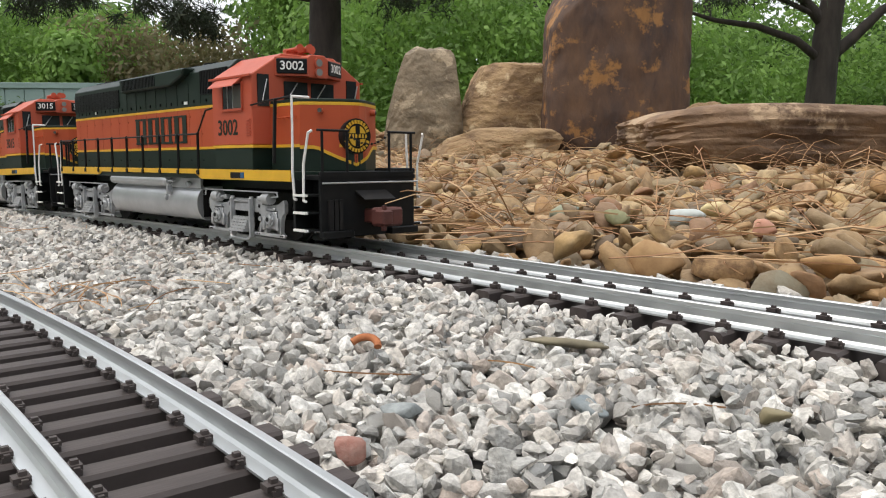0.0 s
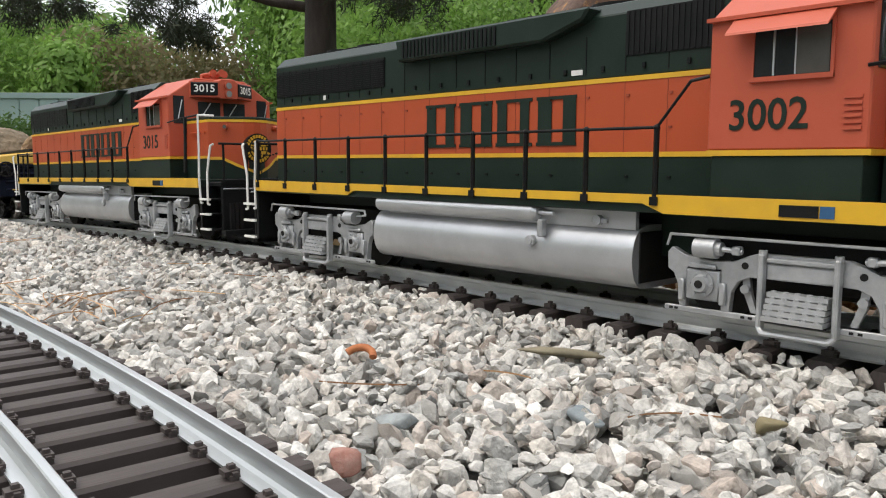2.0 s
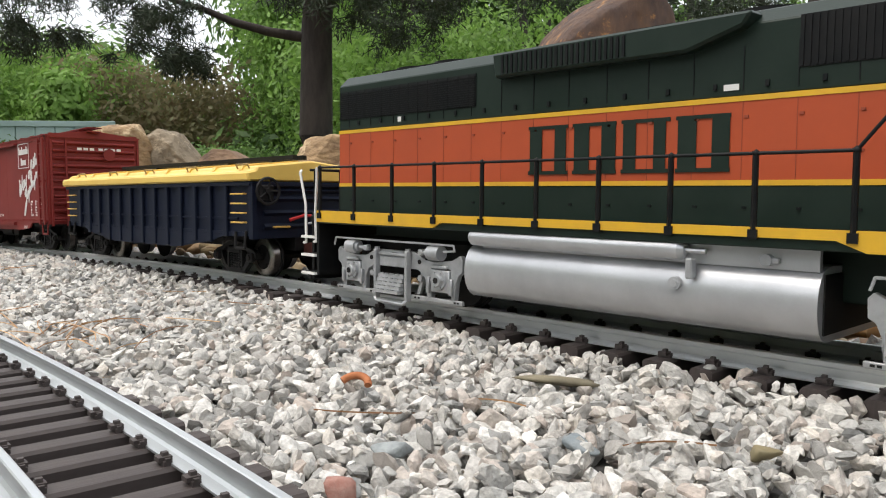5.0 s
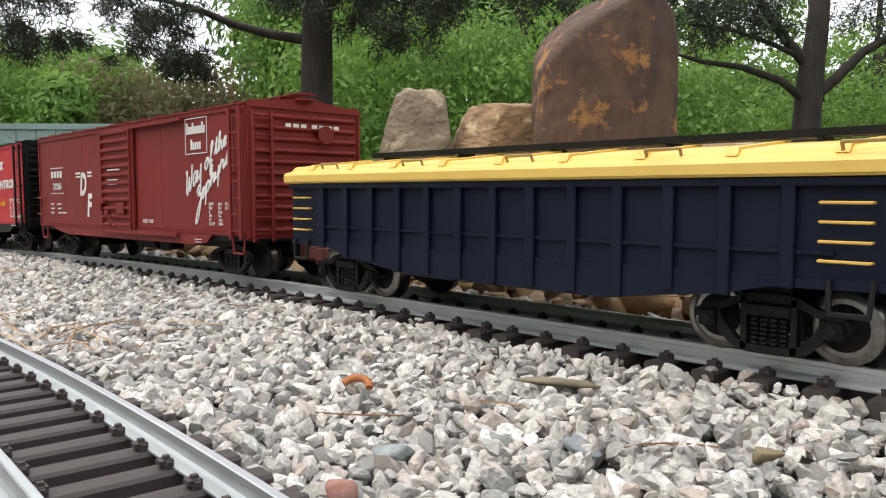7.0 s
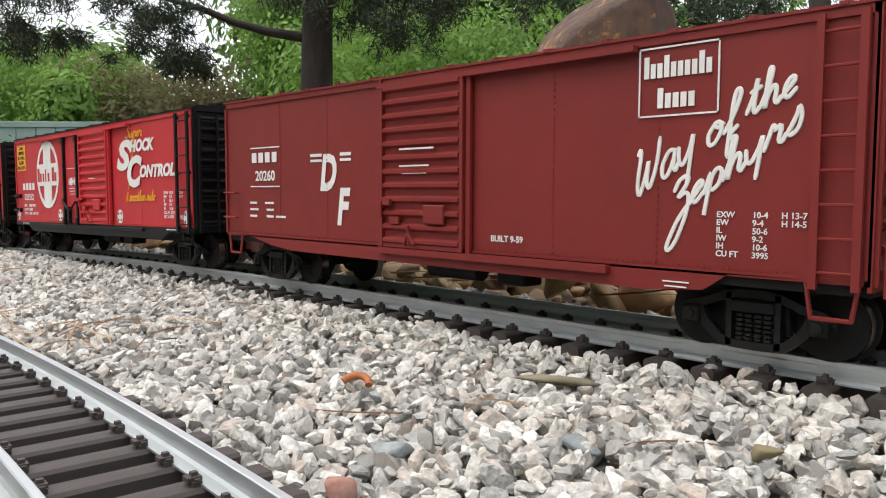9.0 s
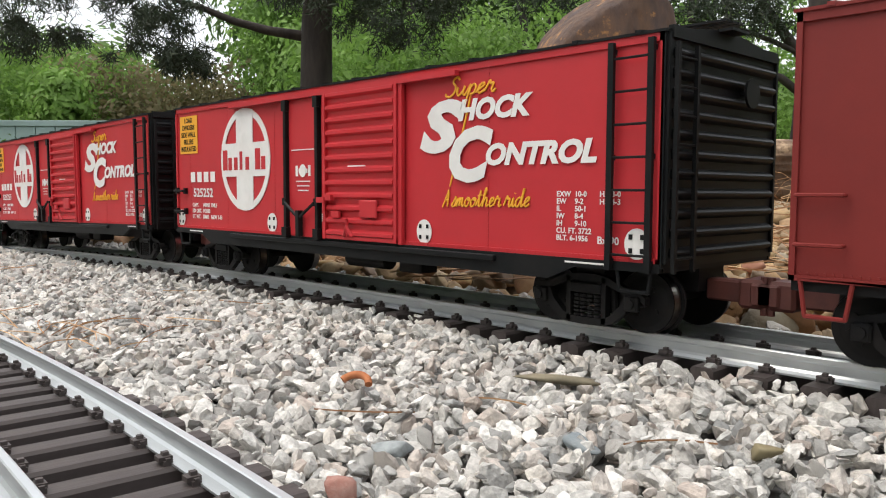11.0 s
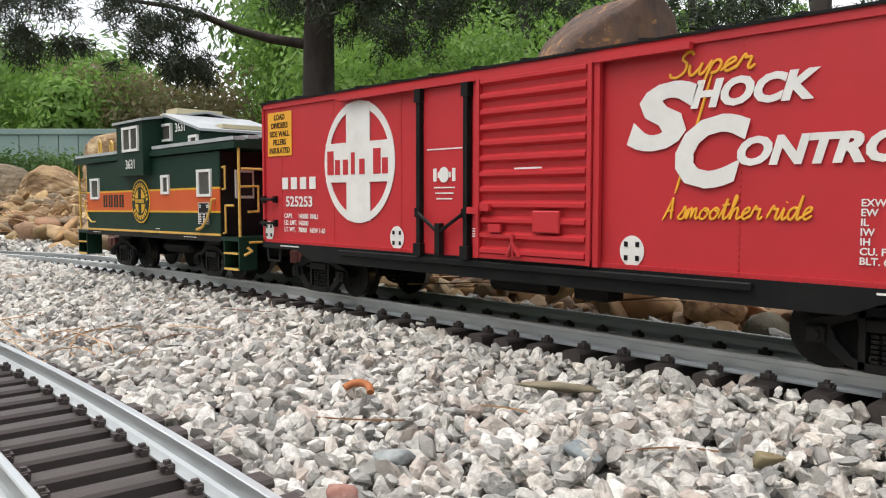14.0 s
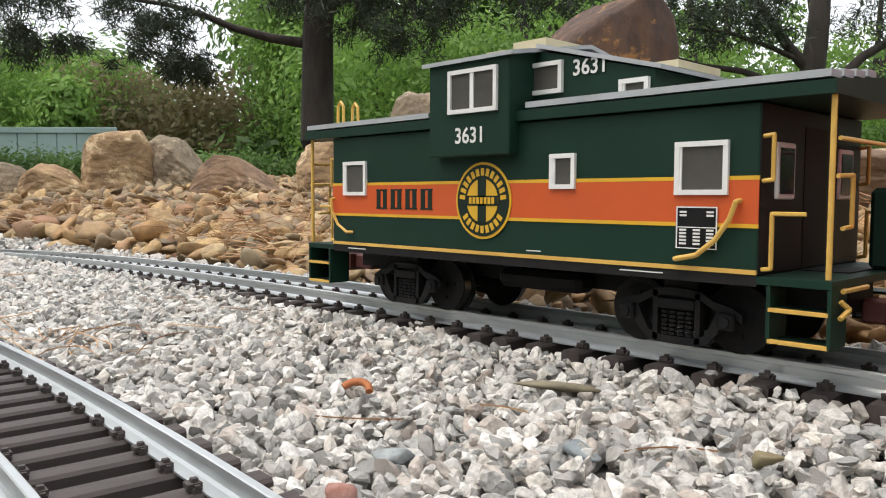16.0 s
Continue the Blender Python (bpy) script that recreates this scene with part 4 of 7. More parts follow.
pine_tree()
spreading_tree()
trunks()
foliage("far_woods", "green woods in the distance, with shade in the leaf colour", [(-13, -6.4, 15, 19, -0.3, 2.9, 620, 0.45), (-6.6, -3.9, 15, 19, -0.3, 1.75, 200, 0.32), (-3.9, 4.2, 15, 19, -0.3, 3.6, 800, 0.42), (4.2, 13, 15, 19, -0.3, 2.6, 680, 0.4),
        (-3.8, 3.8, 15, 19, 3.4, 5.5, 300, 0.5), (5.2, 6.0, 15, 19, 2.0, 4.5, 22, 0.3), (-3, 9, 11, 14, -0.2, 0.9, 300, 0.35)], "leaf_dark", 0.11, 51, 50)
foliage("leafy_woods", "bright green spring foliage beyond the bank",
        [(-8.6, -4.9, 11, 14, 0.8, 2.1, 330, 0.3), (-2.75, -1.5, 11, 12.5, 0.3, 3.2, 220, 0.22), (-1.6, 2.3, 8.5, 12, 0.2, 2.2, 470, 0.26), (2.3, 3.4, 8.5, 12, 0.2, 1.5, 130, 0.24), (3.2, 8, 10, 14, 0.3, 1.5, 290, 0.25), (3.2, 8, 10, 14, 1.5, 2.7, 62, 0.19)], "leaf", 0.042, 53, 90)
foliage("young_trees", "brownish-green young trees beyond the bank", [(-5.4, -3.0, 11, 13, 0.2, 1.75, 190, 0.24)], "leaf_tan", 0.05, 55, 70)
# Added out of view: blocks the low sky so upright sides get less light.
foliage("woods_around", "unseen green woods added behind and beside the view to block low sky", [(-24, 24, -20, -14, -0.3, 5.5, 700, 0.8), (14, 24, -14, 14, -0.3, 5.5, 420, 0.8), (-24, -15, -14, 14, -0.3, 5.5, 380, 0.8)], "leaf_dark", 0.3, 59, 30)
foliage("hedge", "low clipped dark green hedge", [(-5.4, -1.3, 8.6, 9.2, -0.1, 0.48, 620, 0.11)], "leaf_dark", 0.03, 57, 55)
foliage("shrub", "small bright green sapling", [(-4.95, -4.65, 9.9, 10.1, 0.9, 1.5, 40, 0.12)], "leaf", 0.05, 58)


def far_wall():
    t = tagged(new("fence"), "pale grey-green panel fence behind the hedge", "fence")
    for i in range(11):
        x0 = -6.6 + i * 0.24
        bm = bmesh.new()
        box(bm, x0, x0 + 0.232, -0.02, 0.02, -0.3, 0.88, 0.005)
        part("panel", bm, "pale_wall", t)
    bm = bmesh.new()
    box(bm, -6.65, -3.95, -0.035, -0.022, 0.84, 0.91, 0.004)
    part("top_rail", bm, "pale_wall", t)
    x, y = spot(0, 9.6)
    t.matrix_basis = pose(x, y, 0, 0, 0, 46.3)


far_wall()
gravel_bed()
stone_bank()
straw()

# ---- rolling stock; x forward, y across, z from the foot of the rail ----
HALF = 0.053
TOP = 0.0085          # rail head
WHEELS = []           # (wheelset, radius, x, z)


def wheelset(car, x, r, material="dull_black", rim=False):
    bm = bmesh.new()
    for s in (-1, 1):
        y = s * 0.0235
        rod(bm, (0, y - s * 0.002, 0), (0, y + s * 0.0045, 0), r, 28)
        rod(bm, (0, y - s * 0.0035, 0), (0, y - s * 0.002, 0), r + 0.0018, 28)
        rod(bm, (0, y + s * 0.0045, 0), (0, y + s * 0.0052, 0), r * 0.8, 20, r * 0.55)
        for k in range(4):
            a = k * 1.5708
            rod(bm, (r * 0.5 * math.cos(a), y + s * 0.0045, r * 0.5 * math.sin(a)), (r * 0.5 * math.cos(a), y + s * 0.0058, r * 0.5 * math.sin(a)), 0.0014, 8)
    rod(bm, (0, -0.036, 0), (0, 0.036, 0), 0.0024, 10)
    ws = part("wheelset", bm, material, car, "dark wheels with bright treads", smooth=40)
    for s in (-1, 1):
        bm = bmesh.new()
        bmesh.ops.create_cone(bm, cap_ends=False, segments=28, radius1=r + 0.0003, radius2=r + 0.0003, depth=0.0056, matrix=pose(0, s * 0.0248, 0, 90, 0, 0))
        if rim:
            rod(bm, (0, s * 0.0276, 0), (0, s * 0.0284, 0), r + 0.0003, 28, r * 0.97)
            bmesh.ops.create_cone(bm, cap_ends=False, segments=28, radius1=r * 0.97, radius2=r * 0.8, depth=0.0008, matrix=pose(0, s * 0.0288, 0, -90 * s, 0, 0))
        part("tread", bm, "steel", ws, "worn bright steel tread", smooth=40)
    z = TOP + r
    ws.matrix_basis = pose(x, 0, z)
    WHEELS.append((ws, r, x, z))


def freight_truck(car, x, wb, r, z_top, rim=False):
    """Two wheelsets in bowed cast side frames with spring nests and journal boxes."""
    za = TOP + r
    h = wb / 2
    for s in (-1, 1):
        lo, hi = sorted((s * 0.0345, s * 0.0385))
        bm = bmesh.new()
        for e in (-1, 1):
            def strip(top, low):
                prism(bm, [(x + e * u, za + w) for u, w in top] + [(x + e * u, za + w) for u, w in reversed(low)], "y", lo, hi)
            strip([(0, 0.0122), (0.006, 0.012), (0.012, 0.0108), (h - 0.006, 0.0075), (h + 0.002, 0.0056), (h + 0.0062, 0.003)], [(0, 0.0088), (0.006, 0.0086), (0.012, 0.0072), (h - 0.006, 0.004), (h + 0.002, 0.0024), (h + 0.0062, -0.0005)])
            strip([(0, -0.0092), (0.009, -0.009), (0.013, -0.0075), (h - 0.007, -0.0015), (h - 0.0045, 0.004)], [(0, -0.0126), (0.009, -0.0124), (0.0145, -0.011), (h - 0.004, -0.005), (h - 0.002, 0.004)])
            strip([(0.0088, 0.0105), (0.0112, 0.0105)], [(0.0088, -0.0115), (0.0112, -0.0115)])
        part("side_frame", bm, "dull_black", car)
        bm = bmesh.new()
        for dx in (-0.0058, -0.002, 0.002, 0.0058):
            for k in range(6):
                rod(bm, (x + dx, s * 0.0368, za - 0.0088 + k * 0.0019), (x + dx, s * 0.0368, za - 0.0076 + k * 0.0019), 0.0018, 8)
        box(bm, x - 0.0088, x + 0.0088, *sorted((s * 0.035, s * 0.0395)), za + 0.0028, za + 0.0075, 0.0005)
        tagged(part("spring_nest", bm, "dull_black", car), kind="stuff")
        for e in (-1, 1):
            bm = bmesh.new()
            box(bm, x + e * h - 0.0036, x + e * h + 0.0036, *sorted((s * 0.0375, s * 0.0412)), za - 0.0036, za + 0.0036, 0.0008)
            rod(bm, (x + e * h, s * 0.041, za), (x + e * h, s * 0.0422, za), 0.0022, 12)
            part("journal_box", bm, "dull_black", car)
            bm = bmesh.new()
            rod(bm, (x + e * (h - 0.0185 + 0.004), s * 0.031, za - 0.006), (x + e * (h - 0.0185 + 0.003), s * 0.031, za + 0.006), 0.002, 8)
            part("brake_shoe", bm, "dull_black", car)
    bm = bmesh.new()
    box(bm, x - 0.008, x + 0.008, -0.036, 0.036, za - 0.003, z_top, 0.001)
    part("bolster", bm, "dull_black", car)
    for e in (-1, 1):
        wheelset(car, x + e * wb / 2, r, rim=rim)


def coupler(car, x, z, sign):
    bm = bmesh.new()
    a, b = sorted((x, x + sign * 0.02))
    box(bm, a, b, -0.005, 0.005, z - 0.005, z + 0.005, 0.001)
    a, b = sorted((x + sign * 0.018, x + sign * 0.03))
    box(bm, a, b, -0.011, 0.009, z - 0.0065, z + 0.0065, 0.0015)
    a, b = sorted((x + sign * 0.024, x + sign * 0.034))
    box(bm, a, b, -0.0125, -0.004, z - 0.005, z + 0.005, 0.001)
    rod(bm, (x + sign * 0.029, -0.008, z - 0.009), (x + sign * 0.029, -0.008, z + 0.008), 0.0018, 8)
    part("coupler", bm, "rust", car, "red-brown knuckle coupler")


def ladder(car, x0, x1, y, z0, z1, n, material, stile=0.0014):
    bm = bmesh.new()
    for x in (x0, x1):
        box(bm, x - stile, x + stile, y - 0.0032, y - 0.0012, z0, z1)
        for z in (z0 + 0.004, (z0 + z1) / 2, z1 - 0.004):
            box(bm, x - stile, x + stile, y - 0.0014, y, z - 0.0012, z + 0.0012)
    for i in range(n):
        z = z0 + (z1 - z0) * (i + 0.5) / n
        rod(bm, (x0, y - 0.0022, z), (x1, y - 0.0022, z), 0.0006, 6)
    part("ladder", bm, material, car)


def end_ladder(car, x, y0, y1, z0, z1, n, material):
    bm = bmesh.new()
    for y in (y0, y1):
        box(bm, x + 0.0012, x + 0.003, y - 0.001, y + 0.001, z0, z1)
    for i in range(n):
        z = z0 + (z1 - z0) * (i + 0.5) / n
        rod(bm, (x + 0.0022, y0, z), (x + 0.0022, y1, z), 0.0006, 6)
    part("end_ladder", bm, material, car)


def rivets(car, rows, material, r=0.0004):
    """Rows of rivet heads on the near side: (x0, z0, x1, z1, count, y)."""
    bm = bmesh.new()
    for x0, z0, x1, z1, n, y in rows:
        for i in range(n):
            u = i / max(n - 1, 1)
            x, z = x0 + (x1 - x0) * u, z0 + (z1 - z0) * u
            box(bm, x - r, x + r, y - 0.0003, y + 0.0002, z - r, z + r)
    tagged(part("rivet_rows", bm, material, car), kind="stuff")


# ---- locomotive ----
def locomotive(number, label):
    car = thing("locomotive", label, "locomotive", "train")
    # walkway sill with its yellow edge
    boxes("frame", [(-0.226, 0.226, -0.0515, 0.0515, 0.0535, 0.0605), (-0.2, 0.2, -0.025, 0.025, 0.032, 0.0535)], "green", car, bev=0.0006)
    for s in (-1, 1):
        bm = bmesh.new()
        y0, y1 = sorted((s * 0.0515, s * HALF))
        prism(bm, [(-0.226, 0.0545), (-0.118, 0.0545), (-0.112, 0.0575), (0.088, 0.0575), (0.098, 0.0535), (0.226, 0.0535), (0.226, 0.0612), (-0.226, 0.0618)], "y", y0, y1)
        part("sill_stripe", bm, "yellow", car, "yellow sill stripe")
    boxes("builder_plate", [(0.1455, 0.1595, -HALF - 0.0004, -HALF, 0.0548, 0.0592)], "black", car)
    boxes("blue_plate", [(0.16, 0.165, -HALF - 0.0004, -HALF, 0.0548, 0.0592)], mat("blue_plate", (0.03, 0.1, 0.22), 0.5), car)
    # hood in three colour bands
    W = 0.0345
    boxes("hood_base", [(-0.2255, 0.116, -W, W, 0.0605, 0.0775), (0.116, 0.172, -0.0495, 0.0495, 0.0605, 0.0775)], "green", car, bev=0.0004)
    boxes("hood_line", [(-0.2258, 0.116, -W - 0.0003, W + 0.0003, 0.0775, 0.0797), (0.1145, 0.1745, -0.0503, 0.0503, 0.0775, 0.0797), (-0.2258, 0.116, -W - 0.0003, W + 0.0003, 0.1118, 0.114)], "yellow", car, "yellow stripe lines")
    boxes("hood_side", [(-0.2255, 0.116, -W, W, 0.0797, 0.1118)], "orange", car)
    bm = bmesh.new()
    prism(bm, [(-W, 0.114), (W, 0.114), (W, 0.1425), (W - 0.007, 0.149), (-W + 0.007, 0.149), (-W, 0.1425)], "x", -0.2255, 0.116, 0.0005)
    part("hood_top", bm, "green", car)
    for deck in ((-0.2, -0.13, -0.02, 0.02, 0.149, 0.1515), (-0.02, 0.03, -0.018, 0.018, 0.149, 0.152)):
        boxes("roof_fan_deck", [deck], "black", car)
    for x in (-0.185, -0.15, 0.04):
        bm = bmesh.new()
        rod(bm, (x, 0, 0.149), (x, 0, 0.1535), 0.0155, 24)
        part("roof_fan", bm, "black", car)
    # grilles
    bm = bmesh.new()
    for i in range(13):
        z = 0.1215 + i * 0.00125
        box(bm, -0.2235, -0.104, -W - 0.0011, -W, z, z + 0.0007)
    for i in range(15):
        x = -0.2235 + i * 0.0082
        box(bm, x - 0.0002, x + 0.0002, -W - 0.0009, -W, 0.121, 0.1385)
    box(bm, -0.2235, -0.1035, -W - 0.0006, -W, 0.1208, 0.1386)
    part("radiator_grille", bm, "black", car, "black wire radiator grille")
    bm = bmesh.new()
    for i in range(17):
        x = 0.0665 + i * 0.0027
        box(bm, x, x + 0.0011, -W - 0.001, -W, 0.1235, 0.1425)
    box(bm, 0.066, 0.1115, -W - 0.0005, -W, 0.123, 0.143)
    part("intake_grille", bm, "black", car, "black slatted air intake")
    bm = bmesh.new()
    prism(bm, [(-0.085, 0.1335), (0.022, 0.1335), (0.046, 0.141), (0.05, 0.1468), (-0.087, 0.1462)], "y", -W - 0.0065, -W + 0.006, 0.0012)
    part("blower_duct", bm, "green", car)
    bm = bmesh.new()
    for i in range(24):
        x = -0.08 + i * 0.0031
        box(bm, x, x + 0.0014, -W - 0.0071, -W - 0.0065, 0.1352, 0.1445)
    part("duct_louvres", bm, "black", car)
    # doors of the hood
    for i in range(15):
        x = -0.215 + i * 0.0216
        bm = bmesh.new()
        box(bm, x - 0.00013, x + 0.00013, -W - 0.00015, -W, 0.0797, 0.1118)
        for z in (0.09, 0.105):
            box(bm, x + 0.001, x + 0.0026, -W - 0.0006, -W, z, z + 0.001)
        part("door_seam", bm, "seam", car)
        bm = bmesh.new()
        box(bm, x - 0.0002, x + 0.0002, -W - 0.0003, -W, 0.116, 0.134)
        part("upper_door_seam", bm, "black", car)
        bm = bmesh.new()
        box(bm, x + 0.009, x + 0.0105, -W - 0.0009, -W, 0.117, 0.1195)
        part("door_latch", bm, "black", car)
        bm = bmesh.new()
        box(bm, x + 0.001, x + 0.0028, -W - 0.0006, -W, 0.068, 0.069)
        part("door_latch", bm, "black", car)
    bars("side_mark", [(-0.1675, -0.1645, 0.1165, 0.1195), (0.036, 0.0425, 0.1165, 0.119)], -W - 0.0002, "white", car)
    # block mark on the hood, four dark shapes with serifs
    for i, w in enumerate((0.0075, 0.0085, 0.0065, 0.0085)):
        x = -0.0655 + i * 0.0272
        bars("hood_mark", [(x, x + w, 0.085, 0.1058), (x + 0.0155, x + 0.0155 + w * 0.9, 0.085, 0.1058), (x - 0.001, x + 0.0235, 0.1058, 0.1075), (x - 0.001, x + 0.0235, 0.0832, 0.085)], -W - 0.0003, "green", car, "dark green block mark", 0.0003)
    # cab
    C0, C1, CW = 0.1145, 0.1735, 0.05
    bm = bmesh.new()
    prism(bm, [(-CW, 0.0797), (CW, 0.0797), (CW, 0.131), (0.024, 0.148), (-0.024, 0.148), (-CW, 0.131)], "x", C0, C1, 0.0007)
    cab = part("cab", bm, "cab_orange", car, "orange-red cab")
    boxes("side_window", [(0.1325, 0.16, -CW - 0.0006, -CW + 0.0004, 0.107, 0.1252)], "glass", cab)
    boxes("window_frame", [(0.131, 0.1325, -CW - 0.0012, -CW, 0.1055, 0.1265), (0.16, 0.1612, -CW - 0.0012, -CW, 0.1055, 0.1265), (0.131, 0.1612, -CW - 0.0016, -CW, 0.1052, 0.107)], "cab_orange", cab)
    boxes("window_pane", [(0.148, 0.1595, -CW - 0.0008, -CW - 0.0006, 0.1072, 0.1238)], "smoky_glass", cab)
    boxes("pane_bar", [(0.1395, 0.1402, -CW - 0.001, -CW - 0.0006, 0.1072, 0.125), (0.1475, 0.148, -CW - 0.001, -CW - 0.0006, 0.1072, 0.125)], "silver", cab)
    bm = bmesh.new()
    prism(bm, [(-CW - 0.009, 0.1225), (-CW - 0.0085, 0.1235), (-CW, 0.1305), (-CW, 0.129)], "x", 0.1245, 0.1615)
    part("sun_visor", bm, "cab_orange", cab)
    for s in (-1, 1):
        y0, y1 = sorted((s * CW, s * (CW + 0.0022)))
        boxes("gutter", [(C0 - 0.001, C1 + 0.001, y0, y1, 0.1295, 0.131)], "cab_orange", cab)
    letters("cab_number", number, 0.0165, 0.138, 0.0925, -CW - 0.0003, "green", car, "dark green road number", wide=0.93, bold=0.012)
    # cab front: windows, number boards, headlights
    boxes("front_window", [(C1, C1 + 0.0007, s - 0.0105, s + 0.0105, 0.1125, 0.1275) for s in (-0.012, 0.0125)], "glass", cab, "black windscreen")
    for s in (-0.0405, 0.0405):
        boxes("door_window", [(C1, C1 + 0.0008, s - 0.0048, s + 0.0048, 0.108, 0.1315)], "glass", cab)
    for a, b in (((0.1755, -0.019, 0.116), (0.1755, -0.0115, 0.1265)), ((0.1755, 0.0065, 0.116), (0.1755, 0.014, 0.1265)), ((0.1755, -0.042, 0.112), (0.1755, -0.038, 0.128)), ((0.1755, 0.0415, 0.112), (0.1755, 0.0455, 0.128))):
        bm = bmesh.new()
        rod(bm, a, b, 0.0005, 6)
        part("wiper", bm, "silver", cab)
    bm = bmesh.new()
    prism(bm, [(-0.0085, 0.13), (0.0085, 0.13), (0.0085, 0.1455), (0.006, 0.1475), (-0.006, 0.1475), (-0.0085, 0.1455)], "x", C1, C1 + 0.0128, 0.0006)
    part("headlight_housing", bm, "cab_orange", cab)
    for s in (-1, 1):
        bm = bmesh.new()
        prism(bm, [(C1 - 0.001, s * 0.0055), (C1 + 0.0125, s * 0.0055), (C1 + 0.0125, s * 0.009), (C1 + 0.001, s * 0.03), (C1 - 0.001, s * 0.03)], "z", 0.131, 0.1452, 0.0004)
        part("board_housing", bm, "cab_orange", cab)
        turned = Matrix.Translation((C1 + 0.0069, s * 0.0195, 0.1383)) @ pose(0, 0, 0, 0, 0, s * 28.7)
        bm = bmesh.new()
        box(bm, -0.0002, 0.001, -0.0113, 0.0113, -0.0055, 0.0055, 0.0005)
        bm.transform(turned)
        part("number_board", bm, "black", cab, "black number board")
        plate = letters("board_number", number, 0.009, 0.0012, 0, 0, "white", car, "white road number", along="end", bold=0.015)
        plate.data.transform(turned)
    bm = bmesh.new()
    for z in (0.1345, 0.1415):
        rod(bm, (C1 + 0.01, 0, z), (C1 + 0.0145, 0, z), 0.0035, 16, 0.004)
    part("headlight", bm, "cab_orange", cab, smooth=40)
    bm = bmesh.new()
    for z in (0.1345, 0.1415):
        rod(bm, (C1 + 0.0144, 0, z), (C1 + 0.0148, 0, z), 0.0028, 16)
    part("lamp_lens", bm, "pale_glass", cab)
    bm = bmesh.new()
    box(bm, 0.146, 0.166, -0.004, 0.004, 0.148, 0.1505)
    for y, x0, x1 in ((-0.006, 0.15, 0.172), (0.0, 0.148, 0.176), (0.006, 0.15, 0.17)):
        rod(bm, (x0, y, 0.1535), (x1 - 0.006, y, 0.1535), 0.0014, 10)
        rod(bm, (x1 - 0.006, y, 0.1535), (x1, y, 0.1535), 0.0016, 12, 0.0034)
        box(bm, x0, x0 + 0.003, y - 0.001, y + 0.001, 0.1505, 0.1535)
    box(bm, 0.152, 0.156, -0.008, 0.008, 0.1505, 0.153)
    part("horn", bm, "cab_orange", car, "orange air horns", smooth=40)
    # low nose, angled to a blunt point
    F = 0.2315
    plan = [(C1, -W), (F - 0.02, -W), (F - 0.003, -0.011), (F, -0.003), (F, 0.003), (F - 0.003, 0.011), (F - 0.02, W), (C1, W)]
    def grown(d):
        return [(x + (d if x > C1 else 0), y + (d if y > 0 else -d)) for x, y in plan]
    for nm, z0, z1, m, g in (("nose_base", 0.0605, 0.0775, "green", 0), ("nose", 0.0797, 0.1075, "orange", 0), ("nose_top", 0.1097, 0.112, "green", 0), ("nose_line", 0.0775, 0.0797, "yellow", 0.0002), ("nose_line", 0.1075, 0.1097, "yellow", 0.0002)):
        bm = bmesh.new()
        prism(bm, grown(g), "z", z0, z1, 0.0004 if m == "green" else 0)
        part(nm, bm, m, car)
    # orange wedge running down to the V of the stripe
    for s in (-1, 1):
        bm = bmesh.new()
        a, b = (F - 0.02, s * W), (F + 0.0002, s * 0.001)
        def on(u, d):
            if u < 0.74:
                k = u / 0.74
                return (F - 0.02 + 0.017 * k + d, s * (W + (0.011 - W) * k + d))
            k = (u - 0.74) / 0.26
            return (F - 0.003 + 0.003 * k + d, s * (0.011 - 0.0105 * k))
        def zz(u):
            return 0.0785 if u < 0.3 else 0.0785 - 0.0125 * ((u - 0.3) / 0.7) ** 0.9
        for i in range(12):
            u0, u1 = i / 12, (i + 1) / 12
            for lo0, lo1, hi, d, keep in ((zz(u0), zz(u1), 0.0797, 0.0004, 0), (zz(u0) - 0.0022, zz(u1) - 0.0022, None, 0.0006, 1)):
                h0, h1 = (hi, hi) if hi else (lo0 + 0.0024, lo1 + 0.0024)
                (x0, y0), (x1, y1) = on(u0, d), on(u1, d)
                q = [(x0, y0, lo0), (x1, y1, lo1), (x1, y1, h1), (x0, y0, h0)]
                if keep:
                    vs = [bm.verts.new(v) for v in q]
                    inner = [bm.verts.new((v[0] - 0.002, v[1] - s * 0.002, v[2])) for v in q]
                    bm.faces.new(vs)
                    bm.faces.new(inner[::-1])
                    for k in range(4):
                        bm.faces.new((vs[k], inner[k], inner[(k + 1) % 4], vs[(k + 1) % 4]))
        bmesh.ops.remove_doubles(bm, verts=bm.verts, dist=1e-5)
        bmesh.ops.recalc_face_normals(bm, faces=bm.faces)
        part("nose_chevron", bm, "yellow", car, "yellow chevron stripe")
        bm = bmesh.new()
        for i in range(12):
            u0, u1 = i / 12, (i + 1) / 12
            (x0, y0), (x1, y1) = on(u0, 0.0003), on(u1, 0.0003)
            q = [(x0, y0, zz(u0)), (x1, y1, zz(u1)), (x1, y1, 0.0797), (x0, y0, 0.0797)]
            vs = [bm.verts.new(v) for v in q]
            inner = [bm.verts.new((v[0] - 0.002, v[1] - s * 0.002, v[2])) for v in q]
            bm.faces.new(vs)
            bm.faces.new(inner[::-1])
            for k in range(4):
                bm.faces.new((vs[k], inner[k], inner[(k + 1) % 4], vs[(k + 1) % 4]))
        bmesh.ops.remove_doubles(bm, verts=bm.verts, dist=1e-5)
        bmesh.ops.recalc_face_normals(bm, faces=bm.faces)
        part("nose_wedge", bm, "orange", car)
    # round emblem on the blunt front, in plain shapes
    bm = bmesh.new()
    rod(bm, (F - 0.004, 0, 0.0855), (F + 0.0008, 0, 0.0855), 0.0128, 32)
